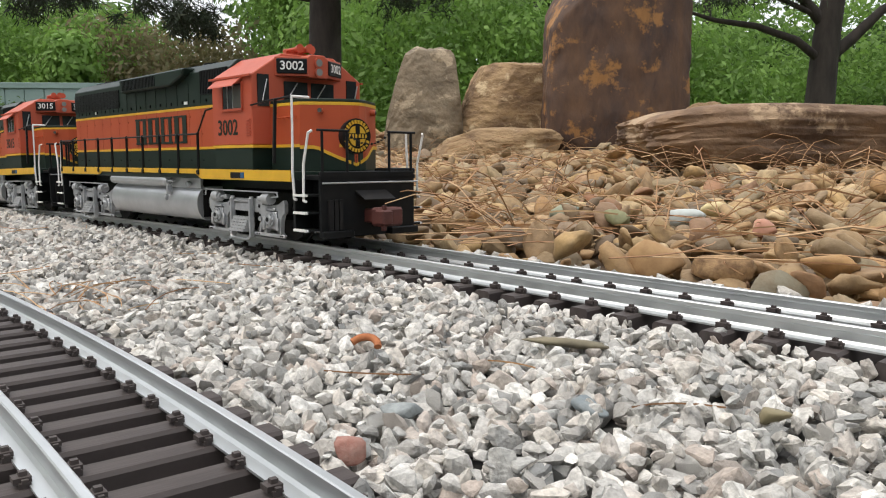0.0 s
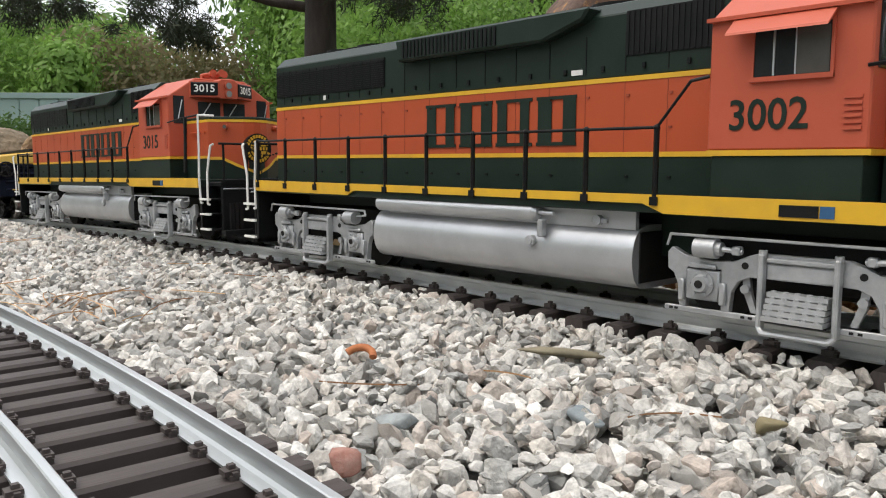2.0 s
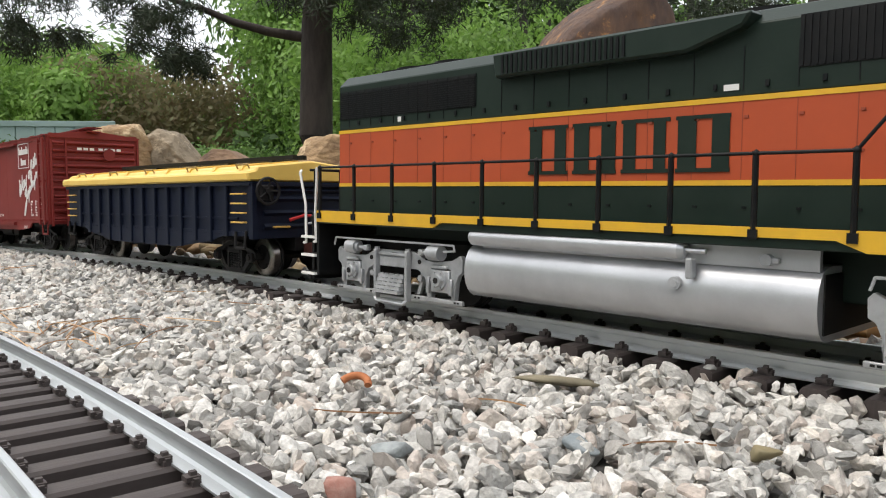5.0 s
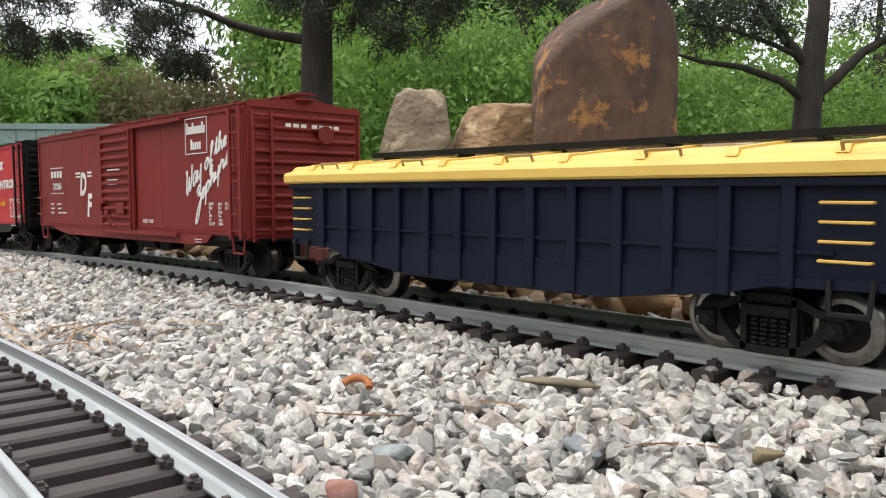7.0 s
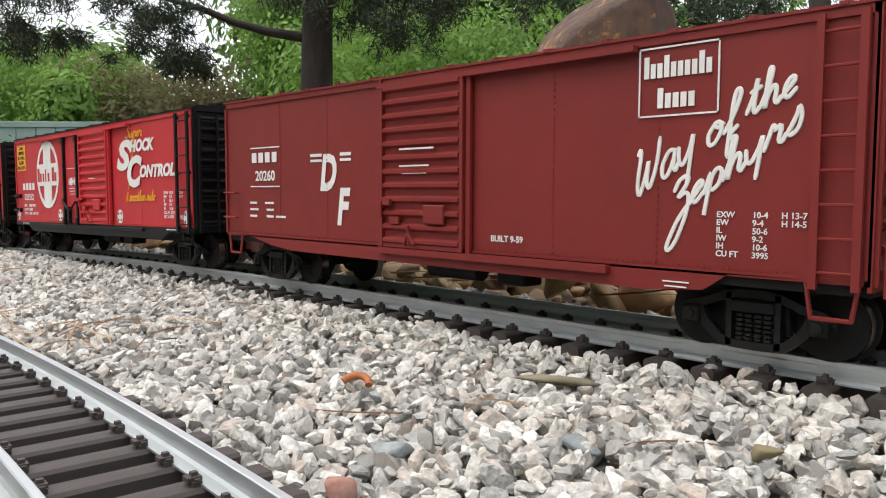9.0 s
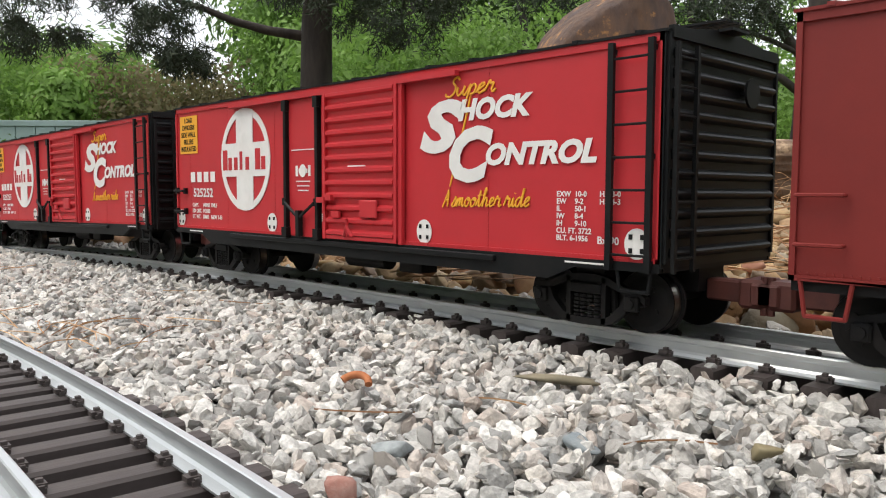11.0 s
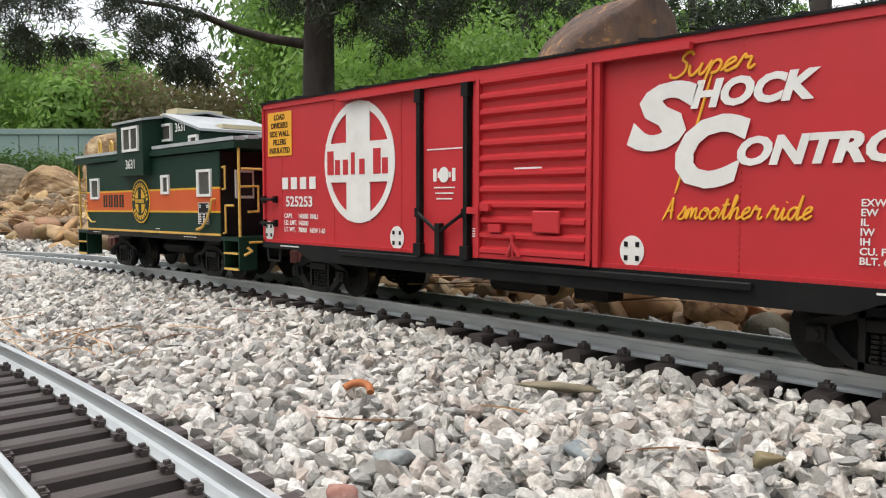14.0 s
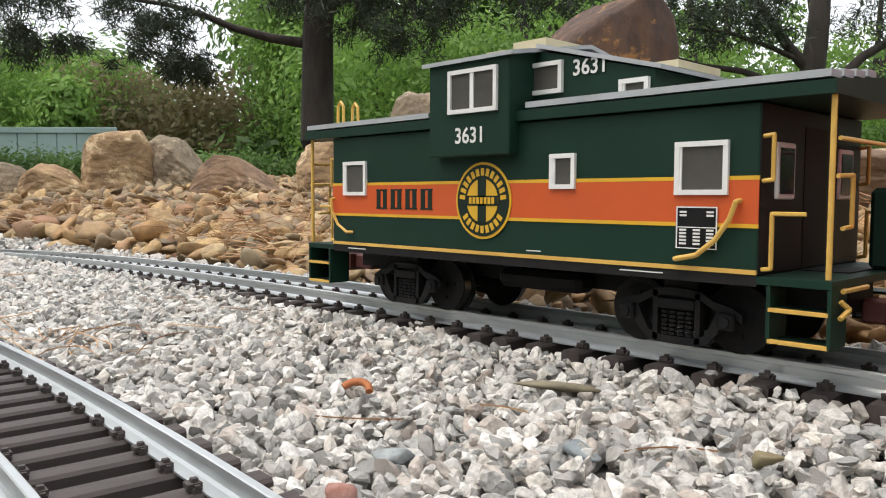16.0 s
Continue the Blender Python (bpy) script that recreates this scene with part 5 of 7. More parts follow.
    em = part("emblem", bm, "black", car, "round black and yellow emblem")
    bm = bmesh.new()
    rod(bm, (F - 0.003, 0, 0.0855), (F + 0.0018, 0, 0.0855), 0.0076, 28)
    for i in range(24):
        a = math.radians(15 * i + 7.5)
        if abs(math.cos(a)) > 0.97:
            continue
        cy, cz = math.cos(a), math.sin(a)
        q = [(cy * k - cz * w, 0.0855 + cz * k + cy * w) for k, w in ((0.009, -0.0008), (0.0116, -0.0008), (0.0116, 0.0008), (0.009, 0.0008))]
        prism(bm, q, "x", F, F + 0.0016)
    part("emblem_disc", bm, "yellow", em)
    boxes("emblem_cross", [(F, F + 0.0021, -0.0019, 0.0019, 0.078, 0.093), (F, F + 0.0021, -0.0095, 0.0095, 0.0835, 0.0875)], "black", em)
    boxes("emblem_bar", [(F, F + 0.0023, y - 0.0008, y + 0.0008, 0.0842, 0.0868) for y in (-0.0072, -0.0044, -0.0016, 0.0016, 0.0044, 0.0072)], "yellow", em)
    for s in (-1, 1):
        bm = bmesh.new()
        rod(bm, (F - 0.0135, s * 0.0215, 0.1035), (F - 0.0088, s * 0.0253, 0.1035), 0.0024, 14)
        lamp = part("marker_lamp", bm, "orange", car, smooth=40)
        bm = bmesh.new()
        rod(bm, (F - 0.0092, s * 0.025, 0.1035), (F - 0.0084, s * 0.0257, 0.1035), 0.0016, 12)
        part("lamp_lens", bm, "smoky_glass", lamp)
    bm = bmesh.new()
    for x in (0.19, 0.205):
        box(bm, x, x + 0.0025, -W - 0.001, -W, 0.098, 0.1)
    tube(bm, [(0.186, -W, 0.099), (0.186, -W - 0.003, 0.099), (0.2, -W - 0.003, 0.099), (0.2, -W, 0.099)], 0.0006)
    part("grab_iron", bm, "orange", car)
    bm = bmesh.new()
    for i in range(6):
        box(bm, 0.165, 0.171, -CW - 0.0007, -CW, 0.0865 + i * 0.0022, 0.0877 + i * 0.0022)
    part("cab_louvre", bm, "cab_orange", car)
    # end platforms, stepwells, pilots
    for e in (-1, 1):
        X = e * 0.2465
        boxes("end_platform", [tuple(sorted((e * 0.226, X))) + (-0.0435, 0.0435, 0.0545, 0.058)], "black", car, bev=0.0005)
        a, b = sorted((X - e * 0.003, X))
        boxes("pilot", [(a, b, -0.0425, 0.0425, 0.0145, 0.0605), tuple(sorted((X, X + e * 0.004))) + (-0.043, -0.017, 0.0145, 0.0195), tuple(sorted((X, X + e * 0.004))) + (0.017, 0.043, 0.0145, 0.0195)], "black", car, "black pilot plate", bev=0.0006)
        boxes("pilot_hose_rack", [tuple(sorted((X, X + e * 0.003))) + (y, y + 0.003, 0.02, 0.041) for y in (-0.037, -0.033, -0.029)], "dull_black", car)
        bm = bmesh.new()
        q = [(X, 0.047), (X + e * 0.011, 0.041), (X + e * 0.011, 0.0405), (X, 0.0455)]
        prism(bm, q, "y", -0.013, 0.015)
        part("drop_step", bm, "dull_black", car)
        bm = bmesh.new()
        rod(bm, (X + e * 0.003, -0.043, 0.0525), (X + e * 0.003, 0.043, 0.0525), 0.0006, 6)
        part("cut_lever", bm, "silver", car)
        coupler(car, X - e * 0.004, 0.029, e)
        for s in (-1, 1):
            y0, y1 = sorted((s * 0.034, s * 0.051))
            u0, u1 = sorted((e * 0.2285, X - e * 0.003))
            boxes("stepwell", [tuple(sorted((e * 0.226, e * 0.2285))) + (y0, y1, 0.0195, 0.0545), (u0, u1, min(s * 0.034, s * 0.036), max(s * 0.034, s * 0.036), 0.0195, 0.0545)], "black", car)
            for z in (0.0195, 0.0315, 0.0435):
                boxes("step", [(u0, u1, y0, y1, z, z + 0.0014)], "black", car)
                boxes("step_edge", [(u0, u1, min(s * 0.0508, s * HALF), max(s * 0.0508, s * HALF), z, z + 0.0016)], "white", car, "white step edge")
            bm = bmesh.new()
            y = s * 0.0515
            tall = 0.1115 if e > 0 and s < 0 else 0.089
            tube(bm, [(e * 0.2275, y - s * 0.014 if e > 0 and s < 0 else y, tall), (e * 0.2275, y, tall), (e * 0.2275, y, 0.08), (e * 0.228, y + s * 0.0008, 0.06), (e * 0.2285, y, 0.0415), (e * 0.231, y, 0.0412)], 0.0009)
            tube(bm, [(X + e * 0.0012, y - s * 0.002, 0.088), (X - e * 0.0005, y, 0.0865), (X - e * 0.0065, y, 0.0655), (X - e * 0.007, y, 0.0405), (X - e * 0.004, y, 0.0402)], 0.0009)
            part("white_handrail", bm, "white", car, "white end handrail", smooth=60)
        for y in (-0.04, -0.019, 0.019, 0.04):
            bm = bmesh.new()
            rod(bm, (X - e * 0.001, y, 0.058), (X - e * 0.001, y, 0.0885), 0.0011, 6)
            part("end_post", bm, "black", car, smooth=60)
        for ya, yb in ((-0.044, -0.018), (0.018, 0.044)):
            bm = bmesh.new()
            rod(bm, (X - e * 0.001, ya, 0.0885), (X - e * 0.001, yb, 0.0885), 0.0009, 6)
            part("end_rail", bm, "black", car, smooth=60)
        bm = bmesh.new()
        for k in range(13):
            u = -1 + k / 6
            bmesh.ops.create_icosphere(bm, subdivisions=1, radius=0.0011, matrix=Matrix.Translation((X - e * 0.001, 0.018 * u, 0.0795 + 0.007 * u * u)) @ Matrix.Diagonal((0.6, 1.3, 0.9 if k % 2 else 0.6, 1)))
        part("safety_chain", bm, "black", car, "thin black chain")
        bm = bmesh.new()
        box(bm, *sorted((X - e * 0.02, X - e * 0.002)), 0.02, 0.046, 0.058, 0.0625, 0.001)
        part("sand_box", bm, "black", car)
    # side handrails on stanchions
    for s in (-1, 1):
        y = s * (HALF - 0.0005)
        bm = bmesh.new()
        xs = [-0.2225 + i * 0.0351 for i in range(10)]
        xs[-1] = 0.0935
        for x in xs:
            rod(bm, (x, y, 0.0575), (x, y, 0.0895), 0.0012, 6)
            box(bm, x - 0.0018, x + 0.0018, y - 0.0014, y + 0.0014, 0.0568, 0.0605)
            bmesh.ops.create_icosphere(bm, subdivisions=1, radius=0.0016, matrix=Matrix.Translation((x, y, 0.0895)))
        tube(bm, [(xs[0], y, 0.0895), (0.0935, y, 0.0895), (0.108, y, 0.1075), (0.1145, s * 0.05, 0.109)], 0.0007)
        part("side_handrail", bm, "black", car, "thin black side handrail", smooth=60)
        if s < 0:
            bm = bmesh.new()
            rod(bm, (0.2055, y, 0.066), (0.2085, y, 0.1105), 0.0013, 6)
            tube(bm, [(0.172, s * 0.05, 0.1085), (0.207, y, 0.1105), (0.2275, y, 0.1115)], 0.0007)
            part("cab_handrail", bm, "black", car, smooth=60)
    # fuel tank with reservoir
    bm = bmesh.new()
    prof = [(-0.041, 0.0468)]
    for i in range(13):
        q = math.pi * i / 12
        prof.append((-0.037 - 0.0115 * math.sin(q) ** 0.8, 0.0322 + 0.0142 * math.cos(q)))
    prof += [(-y, z) for y, z in reversed(prof)]
    prism(bm, prof, "x", -0.098, 0.081)
    part("fuel_tank", bm, "silver", car, "silver rounded fuel tank", smooth=35)
    boxes("tank_end", [(0.081, 0.0816, -0.043, 0.043, 0.021, 0.044)], "dull_black", car)
    boxes("tank_plate", [(-0.088, 0.08, -0.0445, -0.042, 0.045, 0.0535)], "silver", car)
    bm = bmesh.new()
    y = -0.0475
    rod(bm, (-0.092, y, 0.0505), (0.026, y, 0.0505), 0.0043, 18)
    for x, d in ((-0.092, -1), (0.026, 1)):
        rod(bm, (x, y, 0.0505), (x + d * 0.0022, y, 0.0505), 0.0043, 18, 0.0025)
    rod(bm, (0.027, y, 0.0505), (0.037, y, 0.0505), 0.0011, 8)
    part("air_reservoir", bm, "silver", car, "long silver air tank", smooth=40)
    bm = bmesh.new()
    rod(bm, (0.0245, -0.0502, 0.0365), (0.0245, -0.047, 0.0365), 0.0028, 16)
    rod(bm, (0.0245, -0.0508, 0.0365), (0.0245, -0.05, 0.0365), 0.0016, 12)
    part("filler_cap", bm, "cast", car, smooth=40)
    boxes("sight_gauge", [(0.0298, 0.0328, -0.0515, -0.047, 0.039, 0.0475)], "cast", car, bev=0.0006)
    bm = bmesh.new()
    rod(bm, (0.061, -0.0475, 0.0485), (0.061, -0.0445, 0.0485), 0.0024, 14)
    box(bm, 0.0615, 0.066, -0.047, -0.0445, 0.0472, 0.0496, 0.0005)
    part("drain_valve", bm, "cast", car, smooth=40)
    # trucks
    for x in (0.152, -0.157):
        loco_truck(car, x)
    return car


def loco_truck(car, x):
    """Two powered wheelsets in silver cast side frames with leaf springs, brake cylinders and a lower strap."""
    wb, r = 0.0775, 0.0172
    za = TOP + r
    h = wb / 2
    for e in (-1, 1):
        wheelset(car, x + e * wb / 2, r)
    bm = bmesh.new()
    box(bm, x - 0.05, x + 0.05, -0.028, 0.028, za - 0.004, 0.046, 0.002)
    part("truck_body", bm, "dull_black", car)
    for s in (-1, 1):
        y0, y1 = sorted((s * 0.0425, s * 0.046))
        yf = s * 0.046
        def span(a, b):
            return sorted((yf + s * a, yf + s * b))
        bm = bmesh.new()
        half = [(0.0, 0.004), (0.015, 0.004), (h - 0.019, 0.0038), (h - 0.0145, 0.0018), (h - 0.0118, -0.003), (h - 0.0112, -0.0112), (h - 0.0078, -0.0112), (h - 0.0074, 0.0058),
                (h + 0.0074, 0.0058), (h + 0.0078, -0.0112), (h + 0.0105, -0.0112), (h + 0.0115, -0.002), (h + 0.0135, 0.0028), (h + 0.0162, 0.0045), (h + 0.0165, 0.0115), (h + 0.0145, 0.0138),
                (h + 0.0085, 0.0108), (h - 0.004, 0.0092), (h - 0.0125, 0.0098), (h - 0.0185, 0.0125), (0.0165, 0.0138), (0.0, 0.0138)]
        prism(bm, [(x + u, za + w) for u, w in half] + [(x - u, za + w) for u, w in half[-2:0:-1]], "y", y0, y1, 0.0003)
        fr = part("truck_side_frame", bm, "cast", car, "silver cast truck side frame")
        for e in (-1, 1):
            cx = x + e * h
            bm = bmesh.new()
            box(bm, cx - 0.0072, cx + 0.0072, *span(-0.002, 0.0012), za - 0.0075, za + 0.0052, 0.0006)
            rod(bm, (cx, yf, za - 0.0005), (cx, yf + s * 0.0026, za - 0.0005), 0.0055, 18)
            rod(bm, (cx, yf + s * 0.0026, za - 0.0005), (cx, yf + s * 0.0042, za - 0.0005), 0.004, 16, 0.0032)
            for k in range(6):
                q = 1.047 * k
                rod(bm, (cx + 0.0046 * math.cos(q), yf + s * 0.002, za - 0.0005 + 0.0046 * math.sin(q)), (cx + 0.0046 * math.cos(q), yf + s * 0.0034, za - 0.0005 + 0.0046 * math.sin(q)), 0.0007, 6)
            box(bm, cx - 0.0058, cx + 0.0058, *span(0, 0.002), za + 0.0058, za + 0.0078, 0.0005)
            box(bm, cx + 0.0076, cx + 0.0102, *span(0, 0.0022), za - 0.0085, za + 0.0008, 0.0005)
            box(bm, cx - 0.0102, cx - 0.0076, *span(0, 0.0022), za - 0.0085, za + 0.0008, 0.0005)
            box_part = part("axle_box", bm, "cast", fr, smooth=40)
            bm = bmesh.new()
            rod(bm, (cx, yf + s * 0.004, za - 0.0005), (cx, yf + s * 0.0046, za - 0.0005), 0.0017, 12)
            part("axle_hole", bm, "dull_black", box_part)
            # bolt holes in the frame
            bm = bmesh.new()
            for u, w, q in ((0.0215, 0.0085, 0.0014), (0.027, 0.0105, 0.0007)):
                rod(bm, (x + e * u, yf - s * 0.0005, za + w), (x + e * u, yf + s * 0.0003, za + w), q, 12)
            part("frame_hole", bm, "dull_black", fr)
            # brake cylinder with its rod and bracket
            bm = bmesh.new()
            cc = x + e * (h - 0.0035)
            rod(bm, (cc - e * -0.006, yf + s * 0.002, za + 0.0145), (cc - e * 0.003, yf + s * 0.002, za + 0.0145), 0.0042, 18)
            rod(bm, (cc - e * 0.003, yf + s * 0.002, za + 0.0145), (cc - e * 0.005, yf + s * 0.002, za + 0.0145), 0.0028, 14)
            rod(bm, (cc - e * 0.005, yf + s * 0.002, za + 0.0145), (cc - e * 0.013, yf + s * 0.001, za + 0.014), 0.0011, 8)
            box(bm, *sorted((cc - e * 0.009, cc - e * 0.0125)), *span(-0.001, 0.003), za + 0.0125, za + 0.016, 0.0005)
            part("brake_cylinder", bm, "cast", fr, smooth=40)
            # brake hanger inside the wheel arch
            bm = bmesh.new()
            prism(bm, [(x + e * 0.0205, za + 0.004), (x + e * 0.0235, za + 0.004), (x + e * 0.0225, za - 0.003), (x + e * 0.0195, za - 0.0105), (x + e * 0.017, za - 0.0105), (x + e * 0.0195, za - 0.003)], "y", *span(-0.004, -0.002))
            rod(bm, (x + e * 0.0215, yf - s * 0.003, za - 0.001), (x + e * 0.0215, yf, za - 0.001), 0.0018, 10)
            part("brake_hanger", bm, "cast", fr)
            # lower strap with slots
            bm = bmesh.new()
            box(bm, *sorted((x + e * 0.0145, x + e * (h + 0.017))), *span(-0.0015, 0.0005), za - 0.0135, za - 0.011, 0.0003)
            st = part("lower_strap", bm, "cast", fr)
            bm = bmesh.new()
            for u in (0.0185, 0.0215, h + 0.0115, h + 0.0138):
                box(bm, x + e * u - 0.0008, x + e * u + 0.0008, *span(0, 0.0007), za - 0.0127, za - 0.0117)
            part("strap_slot", bm, "dull_black", st)
        # bolster guide: two posts and a low stirrup round the springs
        for e in (-1, 1):
            bm = bmesh.new()
            box(bm, *sorted((x + e * 0.0128, x + e * 0.0148)), *span(0, 0.0045), za - 0.0155, za + 0.0142, 0.0006)
            rod(bm, (x + e * 0.0138, yf + s * 0.002, za + 0.0135), (x + e * 0.0138, yf + s * 0.002, za + 0.0155), 0.0016, 10)
            part("guide_post", bm, "cast", fr)
        bm = bmesh.new()
        tube(bm, [(x - 0.0138, yf + s * 0.0035, za - 0.0148), (x - 0.012, yf + s * 0.0045, za - 0.0165), (x + 0.012, yf + s * 0.0045, za - 0.0165), (x + 0.0138, yf + s * 0.0035, za - 0.0148)], 0.0011, 8)
        part("spring_stirrup", bm, "cast", fr)
        bm = bmesh.new()
        box(bm, x - 0.0126, x + 0.0126, *span(0, 0.0012), za + 0.0042, za + 0.0102, 0.0005)
        box(bm, x - 0.0126, x + 0.0126, *span(0, 0.0022), za + 0.0108, za + 0.0125, 0.0004)
        part("bolster_end", bm, "cast", fr)
        bm = bmesh.new()
        for k in range(5):
            zz = za - 0.011 + k * 0.0022
            d = 0.0078 - 0.0011 * k
            box(bm, x - 0.0112, x + 0.0112, *span(-0.002, d), zz, zz + 0.0018)
            for j in range(5):
                rod(bm, (x - 0.0088 + j * 0.0044, yf + s * (d - 0.001), zz + 0.0018), (x - 0.0088 + j * 0.0044, yf + s * (d - 0.001), zz + 0.0025), 0.0011, 8)
        part("leaf_spring", bm, "cast", fr)
        bm = bmesh.new()
        tube(bm, [(x - h - 0.0145, yf + s * 0.004, za + 0.0148), (x - h - 0.013, yf + s * 0.004, za + 0.0195), (x + h + 0.0135, yf + s * 0.004, za + 0.0195), (x + h + 0.0145, yf + s * 0.004, za + 0.0165), (x + h + 0.006, yf + s * 0.004, za + 0.0158)], 0.0006)
        part("brake_pipe", bm, "cast", fr)


# ---- box cars ----
def boxcar_body(label, material, end_material, roof_material, sill_material, z0, z1):
    car = thing("boxcar", label, "boxcar", "train")
    L = 0.2235
    H = HALF
    boxes("body", [(-L, L - 0.001, -H + 0.0012, H - 0.0012, z0, z1)], material, car)
    boxes("side_edge", [(-L, L, s0, s1, a, b) for s0, s1 in ((-H, -H + 0.0014), (H - 0.0014, H)) for a, b in ((z1 - 0.0035, z1), (z0, z0 + 0.002))]
          + [(a, b, s0, s1, z0, z1) for s0, s1 in ((-H, -H + 0.0014), (H - 0.0014, H)) for a, b in ((-L, -L + 0.0022), (L - 0.0022, L))], material, car)
    bm = bmesh.new()
    prism(bm, [(-H - 0.0008, z1), (H + 0.0008, z1), (H + 0.0008, z1 + 0.0012), (0, z1 + 0.0075), (-H - 0.0008, z1 + 0.0012)], "x", -L - 0.001, L + 0.0015)
    part("roof", bm, roof_material, car)
    for i in range(14):
        x = -L + 0.012 + i * (2 * L - 0.024) / 13
        bm = bmesh.new()
        prism(bm, [(-H - 0.0012, z1 + 0.0005), (H + 0.0012, z1 + 0.0005), (H + 0.0012, z1 + 0.002), (0, z1 + 0.0088), (-H - 0.0012, z1 + 0.002)], "x", x - 0.0014, x + 0.0014)
        part("roof_rib", bm, roof_material, car)
    boxes("running_board", [(-L, L + 0.004, -0.008 + k * 0.0058, -0.0035 + k * 0.0058, z1 + 0.0105, z1 + 0.0115) for k in range(3)] + [(x - 0.001, x + 0.001, -0.008, 0.008, z1 + 0.0075, z1 + 0.0105) for x in (-0.2, -0.1, 0, 0.1, 0.2)], roof_material, car)
    # corrugated end facing forward, with posts
    n = 11
    for i in range(n):
        z = z0 + 0.004 + (z1 - z0 - 0.012) * i / (n - 1)
        bm = bmesh.new()
        prism(bm, [(L, z - 0.0026), (L + 0.0034, z - 0.0006), (L + 0.0034, z + 0.0012), (L, z + 0.003)], "y", -H + 0.006, H - 0.006, 0.0006)
        part("end_rib", bm, end_material, car)
    bm = bmesh.new()
    box(bm, L - 0.001, L + 0.0006, -H, H, z0 - 0.002, z1)
    for y in (-H + 0.0012, H - 0.0032):
        box(bm, L, L + 0.002, y, y + 0.002, z0, z1)
    box(bm, L, L + 0.0025, -H + 0.003, H - 0.003, z1 - 0.002, z1 + 0.003)
    part("ribbed_end", bm, end_material, car)
    end_ladder(car, L + 0.002, -H + 0.004, -H + 0.02, z0 - 0.004, z1 - 0.004, 8, end_material)
    bm = bmesh.new()
    bmesh.ops.create_cone(bm, cap_ends=True, segments=20, radius1=0.007, radius2=0.007, depth=0.0012, matrix=Matrix.Translation((L + 0.006, 0.015, z1 - 0.02)) @ pose(0, 0, 0, 0, 90, 0))
    rod(bm, (L, 0.015, z1 - 0.02), (L + 0.006, 0.015, z1 - 0.02), 0.0014, 8)
    part("brake_wheel", bm, end_material, car)
    boxes("roof_step", [(L + 0.001, L + 0.008, -0.01, 0.006, z1 + 0.0055, z1 + 0.0068)], end_material, car)
    # underframe
    boxes("underframe", [(-L + 0.004, L - 0.004, -0.012, 0.012, 0.028, z0), (-L, L, -0.05, 0.05, z0 - 0.004, z0)], "dull_black", car)
    bm = bmesh.new()
    rod(bm, (-0.03, -0.02, 0.029), (0.01, -0.02, 0.029), 0.006, 14)
    box(bm, 0.03, 0.05, -0.03, -0.015, 0.024, 0.036, 0.001)
    part("brake_gear", bm, "dull_black", car)
    for x in (-0.176, 0.176):
        freight_truck(car, x, 0.052, 0.0145, z0 - 0.004)
    for e in (-1, 1):
        coupler(car, e * (L - 0.004), 0.029, e)
        bm = bmesh.new()
        tube(bm, [(e * (L - 0.004), -H + 0.001, z0), (e * (L - 0.006), -H + 0.001, z0 - 0.013), (e * (L - 0.02), -H + 0.001, z0 - 0.013), (e * (L - 0.022), -H + 0.001, z0)], 0.0009)
        part("stirrup_step", bm, sill_material, car)
    return car, L, H


def ribbed_door(car, x0, x1, z0, z1, material, n=12):
    y = -HALF
    bm = bmesh.new()
    box(bm, x0, x1, y - 0.0012, y + 0.001, z0, z1)
    for x in (x0, x1 - 0.0022):
        box(bm, x, x + 0.0022, y - 0.0036, y, z0, z1)
    box(bm, x0, x1, y - 0.003, y, z0, z0 + 0.0022)
    box(bm, x0, x1, y - 0.003, y, z1 - 0.0022, z1)
    d = part("door", bm, material, car, "ribbed sliding door")
    for i in range(n):
        z = z0 + (z1 - z0) * (i + 0.5) / n
        bm = bmesh.new()
        prism(bm, [(y - 0.001, z - 0.0024), (y - 0.0038, z - 0.0009), (y - 0.0038, z + 0.0009), (y - 0.001, z + 0.0024)], "x", x0 + 0.003, x1 - 0.003)
        part("door_rib", bm, material, d)
    bm = bmesh.new()
    box(bm, x0 + 0.005, x0 + 0.011, y - 0.0058, y - 0.003, z0 + 0.024, z0 + 0.0275)
    box(bm, x0 - 0.004, x0 + 0.004, y - 0.006, y - 0.003, z0 + 0.0225, z0 + 0.026)
    rod(bm, (x0 + 0.003, y - 0.005, z0 + 0.017), (x0 + 0.003, y - 0.005, z0 + 0.026), 0.001, 8)
    box(bm, x0 + 0.038, x0 + 0.054, y - 0.0048, y - 0.003, z0 + 0.014, z0 + 0.0245, 0.0006)
    box(bm, x0 + 0.01, x0 + 0.018, y - 0.0048, y - 0.003, z0 + 0.0135, z0 + 0.0175)
    tube(bm, [(x0 + 0.022, y - 0.004, z0 + 0.002), (x0 + 0.026, y - 0.005, z0 + 0.008), (x0 + 0.03, y - 0.004, z0 + 0.002)], 0.0011)
    rod(bm, (x0 + 0.026, y - 0.004, z0 + 0.002), (x0 + 0.026, y - 0.005, z0 + 0.013), 0.0009, 8)
    part("door_latch", bm, material, d)
    return d


def small_rows(x, z, widths, pitch=0.0042, h=0.0015):
    return [(x + a, x + b, z - i * pitch - h / 2, z - i * pitch + h / 2) for i, row in enumerate(widths) for a, b in row]


